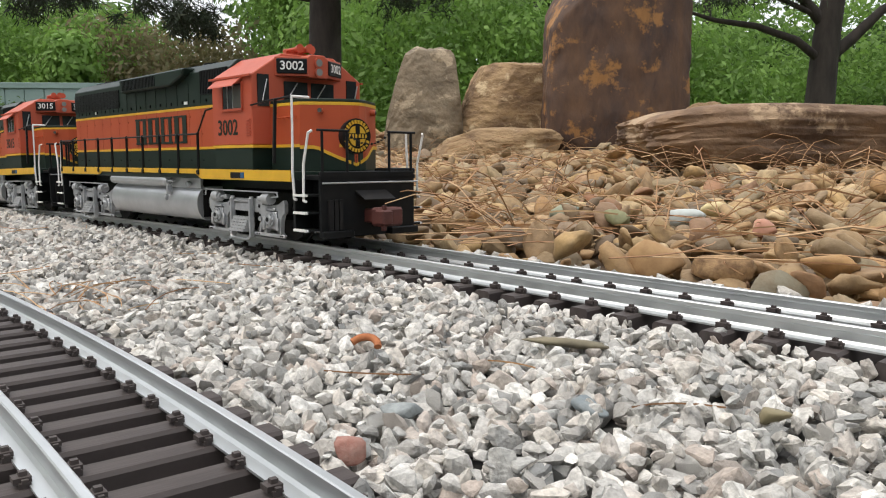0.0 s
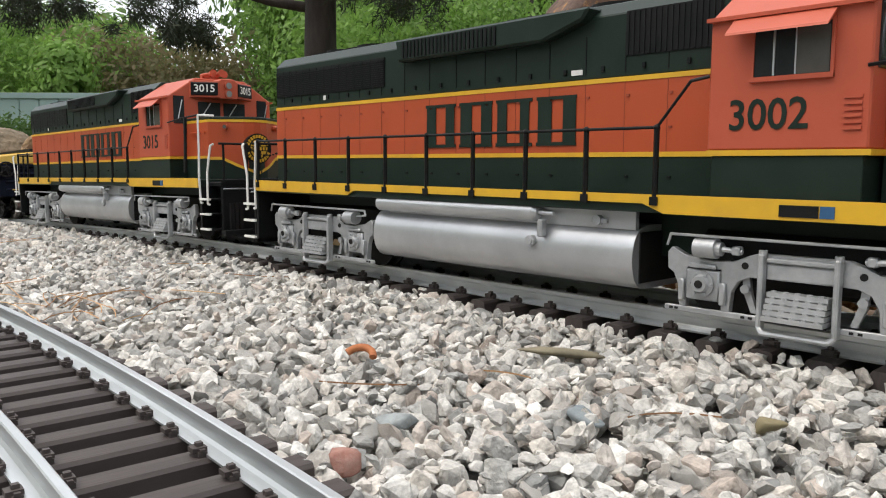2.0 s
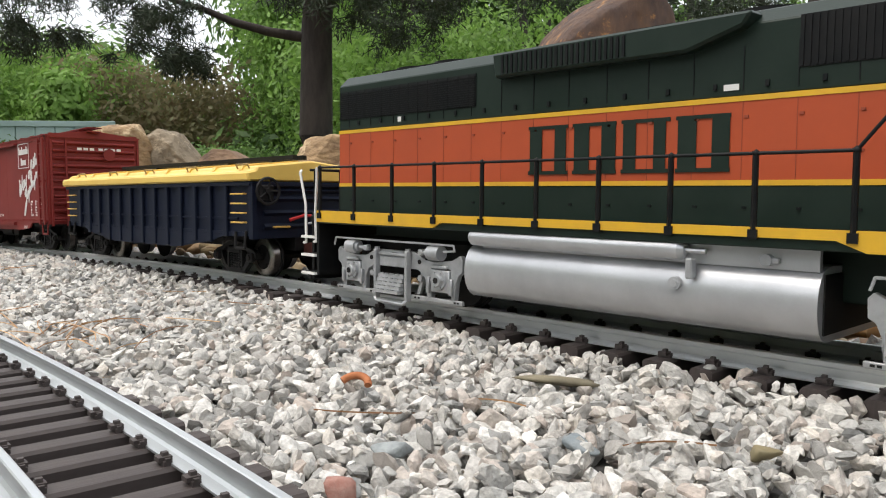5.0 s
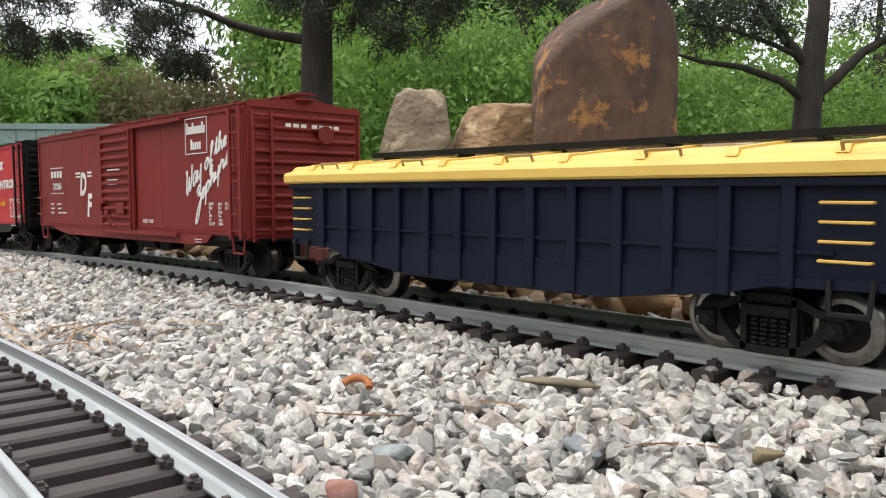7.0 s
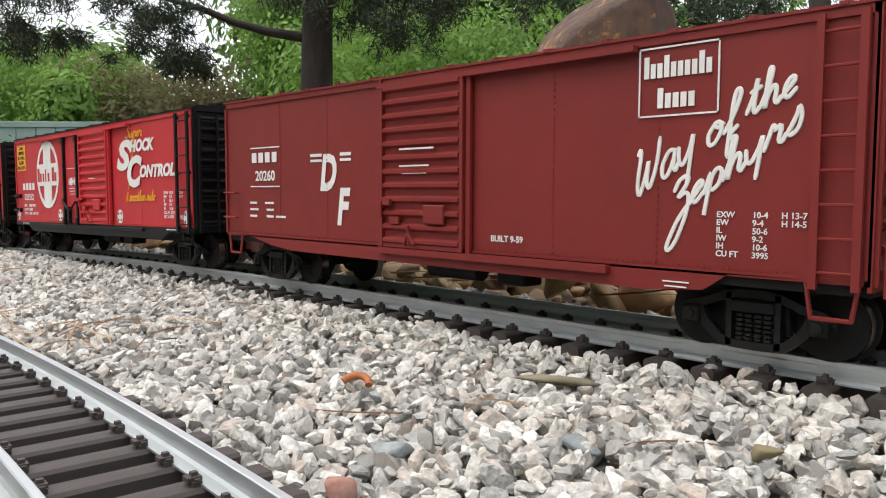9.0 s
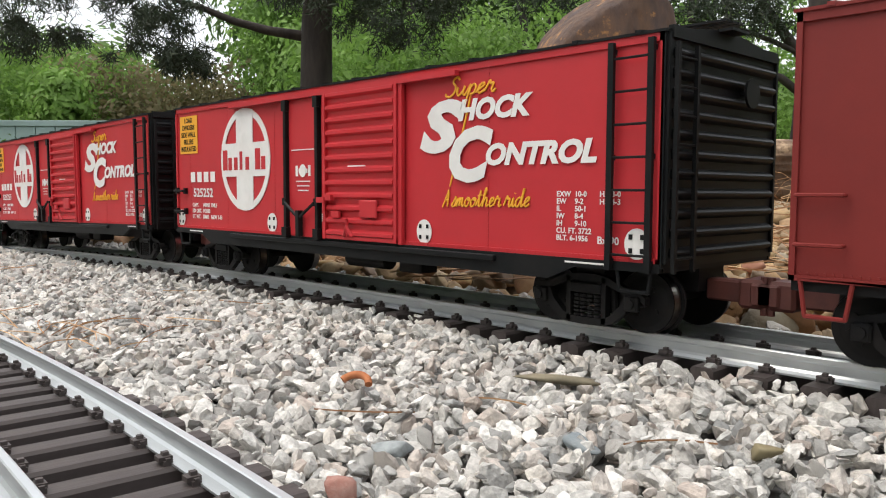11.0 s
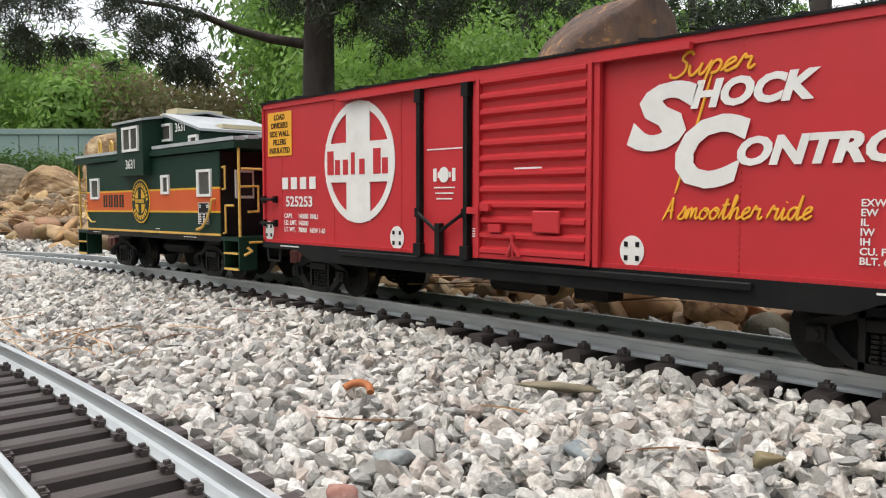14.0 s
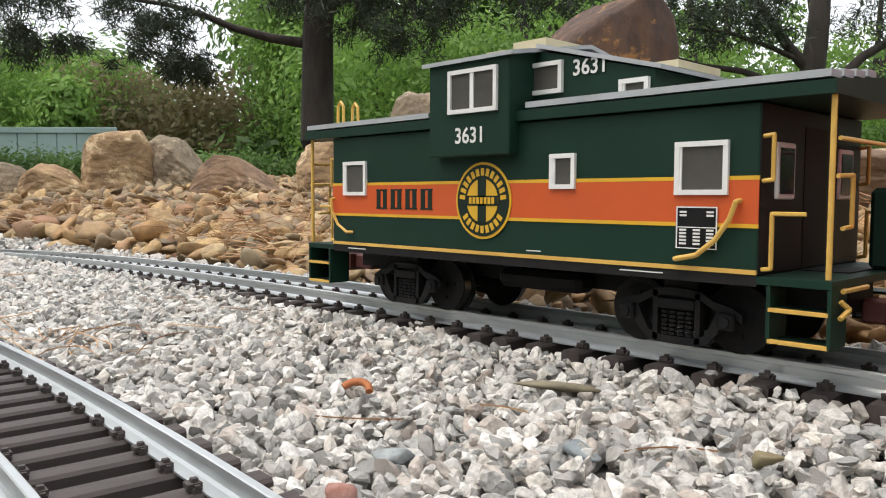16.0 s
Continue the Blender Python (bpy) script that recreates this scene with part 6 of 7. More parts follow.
def brown_boxcar():
    z0, z1 = 0.0415, 0.139
    car, L, H = boxcar_body("oxide-red boxcar with white lettering and ribbed end", "boxcar", "boxcar", "boxcar", "boxcar", z0, z1)
    y = -H
    for s in (-1, 1):
        y0, y1 = sorted((s * (H - 0.0016), s * H))
        bm = bmesh.new()
        prism(bm, [(-L, z0 + 0.001), (L, z0 + 0.001), (0.172, z0 + 0.0005), (0.162, z0 - 0.0065), (0.135, z0 - 0.0085), (-0.135, z0 - 0.0075), (-0.16, z0 - 0.005), (-0.185, z0 - 0.0002)], "y", y0, y1)
        part("side_sill", bm, "boxcar", car)
    ribbed_door(car, -0.0375, 0.0295, z0 + 0.001, z1 - 0.0025, "boxcar")
    boxes("door_track", [(-0.04, 0.13, y - 0.0038, y, z1 - 0.0055, z1 - 0.003), (-0.04, 0.118, y - 0.0035, y, z0 - 0.003, z0 + 0.0005), (0.0305, 0.0335, y - 0.002, y, z0, z1 - 0.005), (-0.0405, -0.0385, y - 0.0015, y, z0, z1)], "boxcar", car)
    rivets(car, [(-L + 0.004, z0 + 0.003, -0.045, z0 + 0.003, 60, y), (0.036, z0 + 0.003, L - 0.03, z0 + 0.003, 60, y), (-0.15, z0 + 0.004, -0.15, z1 - 0.005, 30, y + 0.001), (-0.095, z0 + 0.004, -0.095, z1 - 0.005, 30, y + 0.001), (0.085, z0 + 0.004, 0.085, z1 - 0.005, 30, y + 0.001), (0.14, z0 + 0.004, 0.14, z1 - 0.005, 30, y + 0.001)], "boxcar")
    ladder(car, L - 0.0185, L - 0.004, y, z0 - 0.002, z1 - 0.002, 8, "boxcar")
    bm = bmesh.new()
    for z in (0.055, 0.073):
        tube(bm, [(-L + 0.003, y, z), (-L + 0.003, y - 0.003, z), (-L + 0.019, y - 0.003, z), (-L + 0.019, y, z)], 0.0008)
    part("grab_iron", bm, "boxcar", car)
    # panel frame with a two-line mark in plain bars
    f = [(0.1303, 0.1663, 0.1338, 0.1345), (0.1303, 0.1663, 0.1057, 0.1064), (0.1303, 0.131, 0.1057, 0.1345), (0.1656, 0.1663, 0.1057, 0.1345)]
    f += [(0.1328 + i * 0.0031, 0.1351 + i * 0.0031, 0.1218, 0.1308 if i in (0, 3, 8) else 0.1278) for i in range(10)]
    f += [(0.1393 + i * 0.0035, 0.1419 + i * 0.0035, 0.1092, 0.1175 if i in (0,) else 0.1152) for i in range(5)]
    bars("route_panel", f, y + 0.0008, "white", car, "white framed panel with two lines of bars", 0.0004)
    yy = y + 0.0008
    script("slogan", "Way", 0.1294, 0.0715, 0.0072, 0.0105, 0.62, 0.00092, yy, "white", car, "white brush script lettering")
    script("slogan", "of", 0.161, 0.0915, 0.0072, 0.0085, 0.5, 0.00092, yy, "white", car)
    script("slogan", "the", 0.1772, 0.103, 0.0064, 0.0073, 0.4, 0.00092, yy, "white", car)
    script("slogan", "Zephyrs", 0.1468, 0.063, 0.0073, 0.008, 0.68, 0.00092, yy, "white", car)
    letters("damage_mark", "D", 0.031, -0.0945, 0.085, yy, "white", car, "white block letters", lean=0.2, wide=0.72, bold=0.04)
    letters("damage_mark", "F", 0.031, -0.0795, 0.0635, yy, "white", car, lean=0.2, wide=0.72, bold=0.04)
    bars("damage_bars", [(-0.113, -0.1005, 0.0965, 0.0985), (-0.113, -0.1005, 0.0932, 0.0948), (-0.081, -0.07, 0.0965, 0.0985), (-0.081, -0.07, 0.0932, 0.0948)], yy, "white", car)
    bars("owner_mark", [(-0.188, -0.15, 0.1045, 0.1053), (-0.188, -0.15, 0.0772, 0.078)] + [(-0.186 + i * 0.0088, -0.18 + i * 0.0088, 0.0945, 0.1015) for i in range(4)], yy, "white", car, "white lines and bars")
    letters("car_number", "20260", 0.0098, -0.169, 0.0848, yy, "white", car, "white car number", wide=1.05, bold=0.02)
    bars("small_print", small_rows(-0.189, 0.066, [[(0, 0.009), (0.02, 0.031)], [(0, 0.011), (0.022, 0.031)], [(0, 0.009), (0.022, 0.031), (0.034, 0.046)]], 0.0047), yy, "white", car)
    letters("build_date", "BUILT 9-59", 0.0045, 0.0565, 0.0505, yy, "white", car, "white small lettering", bold=0.02)
    for i, (a, b, c) in enumerate((("EXW", "10-4", "H 13-7"), ("EW", "9-4", "H 14-5"), ("IL", "50-6", ""), ("IW", "9-2", ""), ("IH", "10-6", ""), ("CU FT", "3995", ""))):
        z = 0.0655 - i * 0.0031
        for k, (tx, x) in enumerate(((a, 0.1665), (b, 0.181), (c, 0.192))):
            if tx:
                letters("dimension_line", tx, 0.0033, x, z, yy, "white", car, align="LEFT", bold=0.02)
    bars("door_print", [(-0.02, 0.008, 0.0975, 0.0985), (-0.02, 0.004, 0.0882, 0.089), (-0.018, 0.002, 0.0842, 0.085)], y - 0.0034, "white", car)
    bars("sill_print", [(0.144, 0.156, 0.037, 0.0376), (0.145, 0.155, 0.035, 0.0356)], y - 0.0002, "white", car)
    xe = L + 0.0027
    boxes("end_mark", [(xe, xe + 0.0003, y0, y0 + 0.005, 0.1235, 0.1265) for y0 in (-0.02, -0.013, -0.006, 0.004, 0.011, 0.018, 0.025)], "white", car, "white bars on the end")
    return car


def red_boxcar(number, label):
    z0, z1 = 0.0435, 0.14
    car, L, H = boxcar_body(label, "sf_red", "black", "black", "black", z0, z1)
    y = -H
    for s in (-1, 1):
        y0, y1 = sorted((s * (H - 0.0016), s * (H + 0.0004)))
        bm = bmesh.new()
        prism(bm, [(-L, z0), (L, z0), (L, z0 - 0.004), (0.18, z0 - 0.004), (0.165, z0 - 0.0105), (-0.165, z0 - 0.0105), (-0.18, z0 - 0.004), (-L, z0 - 0.004)], "y", y0, y1)
        part("side_sill", bm, "black", car)
    boxes("sill_rail", [(-0.132, 0.132, y - 0.0028, y, z0 - 0.0045, z0 - 0.0015), ], "black", car, bev=0.0004)
    boxes("door_header", [(-0.13, 0.105, y - 0.0035, y, z1 - 0.0058, z1 - 0.003)], "sf_red", car)
    ribbed_door(car, -0.012, 0.0585, z0 + 0.0005, z1 - 0.003, "sf_red", 12)
    boxes("door_post", [(0.059, 0.062, y - 0.0024, y, z0, z1 - 0.004)], "sf_red", car)
    boxes("door_post", [(-0.0158, -0.0125, y - 0.0015, y, z0, z1 - 0.004)], "sf_red", car)
    # plug door with two upright locking bars
    boxes("plug_door", [(-0.054, -0.021, y - 0.0008, y + 0.001, z0 + 0.0005, z1 - 0.006)], "sf_red", car)
    for x in (-0.056, -0.0198):
        bm = bmesh.new()
        box(bm, x - 0.0014, x + 0.0014, y - 0.0034, y, z0 - 0.001, z1 - 0.006)
        box(bm, x - 0.0028, x + 0.0028, y - 0.0045, y, z0 - 0.001, z0 + 0.006)
        box(bm, x - 0.0024, x + 0.0024, y - 0.0042, y, z1 - 0.013, z1 - 0.006)
        box(bm, x - 0.002, x + 0.002, y - 0.0042, y, z0 + 0.0205, z0 + 0.0255)
        part("locking_bar", bm, "black", car, "black plug door locking bar")
    bm = bmesh.new()
    for a, b in (((-0.055, z0 + 0.0225), (-0.0405, z0 + 0.0135)), ((-0.021, z0 + 0.0225), (-0.037, z0 + 0.0135))):
        tube(bm, [(a[0], y - 0.0042, a[1]), (b[0], y - 0.0042, b[1])], 0.0011)
    box(bm, -0.0405, -0.037, y - 0.0055, y - 0.002, z0 + 0.0005, z0 + 0.0175)
    part("locking_lever", bm, "black", car)
    rivets(car, [(-0.2, z0 + 0.003, -0.2, z1 - 0.004, 34, y + 0.001), (-0.14, z0 + 0.003, -0.14, z1 - 0.004, 34, y + 0.001), (-0.075, z0 + 0.003, -0.075, z1 - 0.004, 34, y + 0.001), (0.125, z0 + 0.003, 0.125, z1 - 0.004, 34, y + 0.001), (-L + 0.004, z0 + 0.0012, -0.06, z0 + 0.0012, 70, y), (0.065, z0 + 0.0012, L - 0.004, z0 + 0.0012, 70, y)], "sf_red")
    ladder(car, L - 0.024, L - 0.0045, y, z0 - 0.004, z1 - 0.002, 7, "black")
    bm = bmesh.new()
    for z in (0.057, 0.0735):
        tube(bm, [(-L + 0.002, y, z), (-L + 0.002, y - 0.003, z), (-L + 0.0165, y - 0.003, z), (-L + 0.0165, y, z)], 0.001)
        for x in (-L + 0.002, -L + 0.0165):
            box(bm, x - 0.0014, x + 0.0014, y - 0.0015, y + 0.001, z - 0.0024, z + 0.0024)
    part("grab_iron", bm, "black", car)
    # round cross emblem in plain shapes
    cx, cz, rx, rz = -0.1145, 0.0965, 0.0345, 0.0372
    yy = y + 0.001
    em = disc("emblem", cx, cz, rx, rz, yy, "white", car, "white ringed cross emblem", inner=0.875, thick=0.0005, seg=64)
    bm = bmesh.new()
    for w0, h0 in ((0.0115, 0.98), ):
        prism(bm, [(cx - w0, cz - rz * 0.96), (cx + w0, cz - rz * 0.96), (cx + w0, cz + rz * 0.96), (cx - w0, cz + rz * 0.96)], "y", yy - 0.0006, yy)
    prism(bm, [(cx - rx * 0.955, cz - 0.0122), (cx + rx * 0.955, cz - 0.0122), (cx + rx * 0.955, cz + 0.0122), (cx - rx * 0.955, cz + 0.0122)], "y", yy - 0.00065, yy)
    part("emblem_cross", bm, "white", em)
    rows = []
    for i, (w, t) in enumerate(((0.0066, 1.0), (0.005, 0.62), (0.005, 0.62), (0.0036, 0.9), (0.005, 0.62), (0, 0), (0.0068, 1.0), (0.0052, 0.62))):
        x = cx - 0.031 + i * 0.0082 - (0.003 if i > 5 else 0)
        if w:
            rows += [(x, x + w, cz - 0.0075, cz - 0.0075 + 0.015 * t)]
    bars("emblem_bars", rows, yy - 0.0007, "sf_red", em, "red block shapes", 0.0002)
    for x in (-0.2165, -0.0785, 0.0775, 0.2125):
        s = disc("small_emblem", x, 0.0515, 0.006, 0.0068, y + 0.0009 if x < 0.2 else y - 0.0002, "white", car, "small white cross emblem", inner=0.0, thick=0.0003, seg=24)
        q = y + 0.0005 if x < 0.2 else y - 0.0006
        bars("emblem_quarters", [(x + a * 0.0021 - 0.0009, x + a * 0.0021 + 0.0009 + 0.0012 * a * 0, 0.0515 + b * 0.003 - 0.0011, 0.0515 + b * 0.003 + 0.0011) for a in (-1.35, 1.35) for b in (-1, 1)], q, "black", s)
    # yellow notice
    boxes("notice", [(-0.2165, -0.187, yy - 0.0004, yy, 0.1035, 0.1335)], "label_yellow", car, "yellow notice with black lettering")
    for i, tx in enumerate(("LOAD", "DIVIDERS", "SIDE WALL", "FILLERS", "INSULATED")):
        letters("notice_line", tx, 0.0054, -0.20175, 0.1298 - i * 0.0057, yy - 0.0005, "black", car, bold=0.02, wide=0.92)
    bars("owner_mark", [(-0.199 + i * 0.0108, -0.192 + i * 0.0108, 0.0805, 0.0885) for i in range(4)], yy, "white", car, "white bars", 0.0004)
    letters("car_number", number, 0.0095, -0.179, 0.0718, yy - 0.0003, "white", car, "white car number", wide=1.13, bold=0.02)
    for i, (a, b, c) in enumerate((("CAPY.", "140000", "XML1"), ("LD. LMT.", "142000", ""), ("LT. WT.", "78000", "NEW 1-63"))):
        z = 0.0622 - i * 0.0046
        for tx, x in ((a, -0.197), (b, -0.180), (c, -0.1665)):
            if tx:
                letters("data_line", tx, 0.0044, x, z, yy - 0.0003, "white", car, align="LEFT", bold=0.02, wide=0.9)
    bars("sill_print", [(-0.2, -0.178, 0.0412, 0.042), (0.175, 0.197, 0.0412, 0.042)], y - 0.0005, "white", car)
    bars("door_print", [(-0.051, -0.024, 0.1005, 0.1012), (-0.046, -0.0435, 0.0835, 0.0905), (-0.0315, -0.029, 0.0835, 0.0905), (-0.0425, -0.0325, 0.0855, 0.0885), (-0.0455, -0.0295, 0.0798, 0.0805), (-0.0445, -0.0305, 0.0768, 0.0775), (-0.0435, -0.0315, 0.0738, 0.0745)], y - 0.0009, "white", car)
    disc("door_mark", -0.0375, 0.087, 0.0038, 0.0042, y - 0.0012, "white", car, inner=0.0, seg=20)
    bars("ribbed_door_print", [(0.012, 0.034, 0.0935, 0.0944), (0.014, 0.031, 0.0885, 0.0893)], y - 0.0035, "white", car)
    bars("warning_print", [(-0.0158, -0.0128, 0.0545 + i * 0.0013, 0.0551 + i * 0.0013) for i in range(4)], y - 0.0016, "white", car)
    # slogan
    script("slogan", "Super", 0.0945, 0.1238, 0.0066, 0.005, 0.01, 0.00062, yy - 0.0003, "label_yellow", car, "yellow brush script lettering", lean=0.25)
    bm = bmesh.new()
    brush(bm, [(0.1125, 0.1235), (0.105, 0.099), (0.0975, 0.0765)], yy - 0.0001, 0.0006)
    part("slogan_stroke", bm, "label_yellow", car)
    letters("slogan", "S", 0.0355, 0.0865, 0.107, yy - 0.0006, "white", car, "white slanted block lettering", lean=0.25, wide=1.5, bold=0.05)
    letters("slogan", "HOCK", 0.0142, 0.127, 0.1155, yy - 0.0006, "white", car, lean=0.25, wide=1.13, bold=0.05)
    letters("slogan", "C", 0.0365, 0.1085, 0.0915, yy - 0.0009, "white", car, lean=0.25, wide=1.08, bold=0.05)
    letters("slogan", "ONTROL", 0.0142, 0.1562, 0.092, yy - 0.0006, "white", car, lean=0.25, wide=1.15, bold=0.05)
    script("slogan", "A smoother ride", 0.0922, 0.0657, 0.0043, 0.0046, 0.015, 0.0005, yy - 0.0003, "label_yellow", car, lean=0.25)
    for i, (a, b, c) in enumerate((("EXW", "10-0", "H. 13-0"), ("EW", "9-2", "H. 14-3"), ("IL", "50-1", ""), ("IW", "8-4", ""), ("IH", "9-10", ""), ("CU. FT. 3722", "", ""), ("BLT. 6-1956", "", ""))):
        for tx, x in ((a, 0.1686), (b, 0.179), (c, 0.1925)):
            if tx:
                letters("dimension_line", tx, 0.0036, x, 0.0728 - i * 0.0034, yy - 0.0002, "white", car, align="LEFT", bold=0.02)
    letters("car_class", "Bx-90", 0.0048, 0.1915, 0.052, yy - 0.0002, "white", car, align="LEFT", bold=0.02)
    return car


# ---- gondola with a lift-off cover ----
def gondola():
    car = thing("gondola", "navy blue gondola with a pale yellow lift-off cover", "gondola", "train")
    L, H, z0, z1 = 0.1835, HALF, 0.0405, 0.0805
    boxes("body", [(-L, L - 0.002, -H + 0.0022, H - 0.0022, z0, z1)], "navy", car)
    for s in (-1, 1):
        y0, y1 = sorted((s * (H - 0.0024), s * (H - 0.001)))
        bm = bmesh.new()
        prism(bm, [(-L, z0), (-L + 0.043, z0 - 0.001), (-L + 0.062, z0 - 0.0055), (-0.064, z0 - 0.0125), (0.064, z0 - 0.0125), (L - 0.062, z0 - 0.0055), (L - 0.043, z0 - 0.001), (L, z0), (L, z0 + 0.003), (-L, z0 + 0.003)], "y", y0, y1)
        part("fish_belly_sill", bm, "navy", car)
        n = 13
        for i in range(n):
            x = -L + 0.036 + i * (2 * L - 0.072) / (n - 1)
            zb = z0 - (0.0115 if abs(x) < 0.075 else (0.001 if abs(x) > 0.125 else 0.006))
            bm = bmesh.new()
            box(bm, x - 0.0026, x + 0.0026, *sorted((s * (H - 0.0024), s * (H + 0.0006))), zb, z1, 0.0005)
            part("side_post", bm, "navy", car)
        boxes("side_rail", [(-L, L, *sorted((s * (H - 0.0024), s * (H + 0.0008))), z1 - 0.0028, z1), (-L + 0.02, L - 0.02, *sorted((s * (H - 0.0024), s * (H - 0.0008))), z0 + 0.012, z0 + 0.0135)], "navy", car)
    rv = []
    for i in range(13):
        x = -L + 0.036 + i * (2 * L - 0.072) / 12
        rv += [(x - 0.0038, z0 + 0.003, x - 0.0038, z1 - 0.006, 11, -H + 0.0022), (x + 0.0038, z0 + 0.003, x + 0.0038, z1 - 0.006, 11, -H + 0.0022)]
    rv += [(-L + 0.03, z0 + 0.001, L - 0.03, z0 + 0.001, 90, -H + 0.001)]
    rivets(car, rv, "navy", 0.0003)
    for e in (-1, 1):
        for z in (0.0505, 0.0575, 0.0645, 0.0715):
            bm = bmesh.new()
            xa, xb = sorted((e * (L - 0.007), e * (L - 0.024)))
            tube(bm, [(xa, -H + 0.001, z), (xa, -H - 0.002, z), (xb, -H - 0.002, z), (xb, -H + 0.001, z)], 0.0006)
            part("side_rung", bm, "cream", car, "yellow grab iron")
    # end facing forward with shaped ribs
    bm = bmesh.new()
    box(bm, L - 0.002, L, -H, H, z0 - 0.002, z1)
    for z in (0.0475, 0.0575, 0.068, 0.074):
        prism(bm, [(L, z - 0.0022), (L + 0.0024, z), (L, z + 0.0022)], "y", -0.042, 0.042)
    for y in (-H, H - 0.004):
        box(bm, L, L + 0.003, y, y + 0.004, z0 - 0.002, z1)
    box(bm, L, L + 0.003, -H, H, z1 - 0.003, z1)
    part("ribbed_end", bm, "navy", car)
    bm = bmesh.new()
    for y in (-0.035, 0.0):
        tube(bm, [(L, y, 0.047), (L + 0.004, y, 0.047), (L + 0.004, y + 0.013, 0.047), (L, y + 0.013, 0.047)], 0.0007)
    part("end_rungs", bm, "cream", car)
    bm = bmesh.new()
    tube(bm, [(L + 0.004, -0.022, 0.052), (L + 0.006, -0.01, 0.0555), (L + 0.005, 0.008, 0.0535)], 0.0012)
    part("air_hose", bm, mat("red_hose", (0.5, 0.03, 0.03), 0.5), car, "red air hose")
    bm = bmesh.new()
    rim = [(L + 0.0085, -0.043 + 0.0095 * math.cos(0.3927 * k), 0.0735 + 0.0095 * math.sin(0.3927 * k)) for k in range(17)]
    tube(bm, rim, 0.0011)
    for k in range(5):
        rod(bm, (L + 0.0075, -0.043, 0.0735), (L + 0.0085, -0.043 + 0.0095 * math.cos(1.2566 * k), 0.0735 + 0.0095 * math.sin(1.2566 * k)), 0.0008, 6)
    rod(bm, (L, -0.043, 0.0735), (L + 0.009, -0.043, 0.0735), 0.002, 10)
    box(bm, L, L + 0.007, -0.048, -0.037, 0.066, 0.078, 0.001)
    part("brake_wheel", bm, "dull_black", car)
    boxes("floor_beam", [(-L + 0.004, L - 0.004, -0.012, 0.012, 0.028, z0), (-0.08, -0.05, -0.03, -0.01, 0.024, 0.036)], "dull_black", car)
    for x in (-0.14, 0.135):
        freight_truck(car, x, 0.05, 0.0145, z0, True)
    for e in (-1, 1):
        coupler(car, e * (L - 0.004), 0.029, e)
        bm = bmesh.new()
        tube(bm, [(e * (L - 0.006), -H, z0 + 0.004), (e * (L - 0.007), -H - 0.001, z0 - 0.009), (e * (L - 0.02), -H - 0.001, z0 - 0.009), (e * (L - 0.021), -H, z0 + 0.003)], 0.0011)
        part("stirrup_step", bm, "dull_black", car)
    # cover
    bm = bmesh.new()
    prism(bm, [(-H - 0.003, z1 + 0.0005), (H + 0.003, z1 + 0.0005), (H + 0.003, z1 + 0.007), (H - 0.004, z1 + 0.0085), (H - 0.006, z1 + 0.0115), (0, z1 + 0.0165), (-H + 0.006, z1 + 0.0115), (-H + 0.004, z1 + 0.0085), (-H - 0.003, z1 + 0.007)], "x", -L - 0.004, L + 0.002, 0.0012)
    cv = part("cover", bm, "cover", car, "pale yellow ridged cover")
    for i in range(9):
        x = -L + 0.02 + i * 0.041
        bm = bmesh.new()
        prism(bm, [(-H + 0.003, z1 + 0.009), (-H + 0.005, z1 + 0.0125), (0, z1 + 0.0175), (0, z1 + 0.015)], "x", x - 0.0025, x + 0.0025)
        part("cover_rib", bm, "cover", cv)
    tan = mat("tan_handle", (0.4, 0.26, 0.08), 0.5)
    for i in range(5):
        bm = bmesh.new()
        x = -L + 0.045 + i * 0.078
        tube(bm, [(x - 0.008, -H + 0.001, z1 + 0.0095), (x - 0.008, -H - 0.0005, z1 + 0.0125), (x + 0.008, -H - 0.0005, z1 + 0.0125), (x + 0.008, -H + 0.001, z1 + 0.0095)], 0.0007)
        part("cover_handle", bm, tan, cv)
    boxes("walkway_rail", [(-L + 0.03, L - 0.015, -0.006, -0.002, z1 + 0.018, z1 + 0.0215), (-L + 0.03, L - 0.015, 0.003, 0.007, z1 + 0.018, z1 + 0.0215)] + [(x - 0.001, x + 0.001, -0.006, 0.007, z1 + 0.015, z1 + 0.0185) for x in (-0.14, -0.07, 0.0, 0.07, 0.14)], "black", car)
    return car


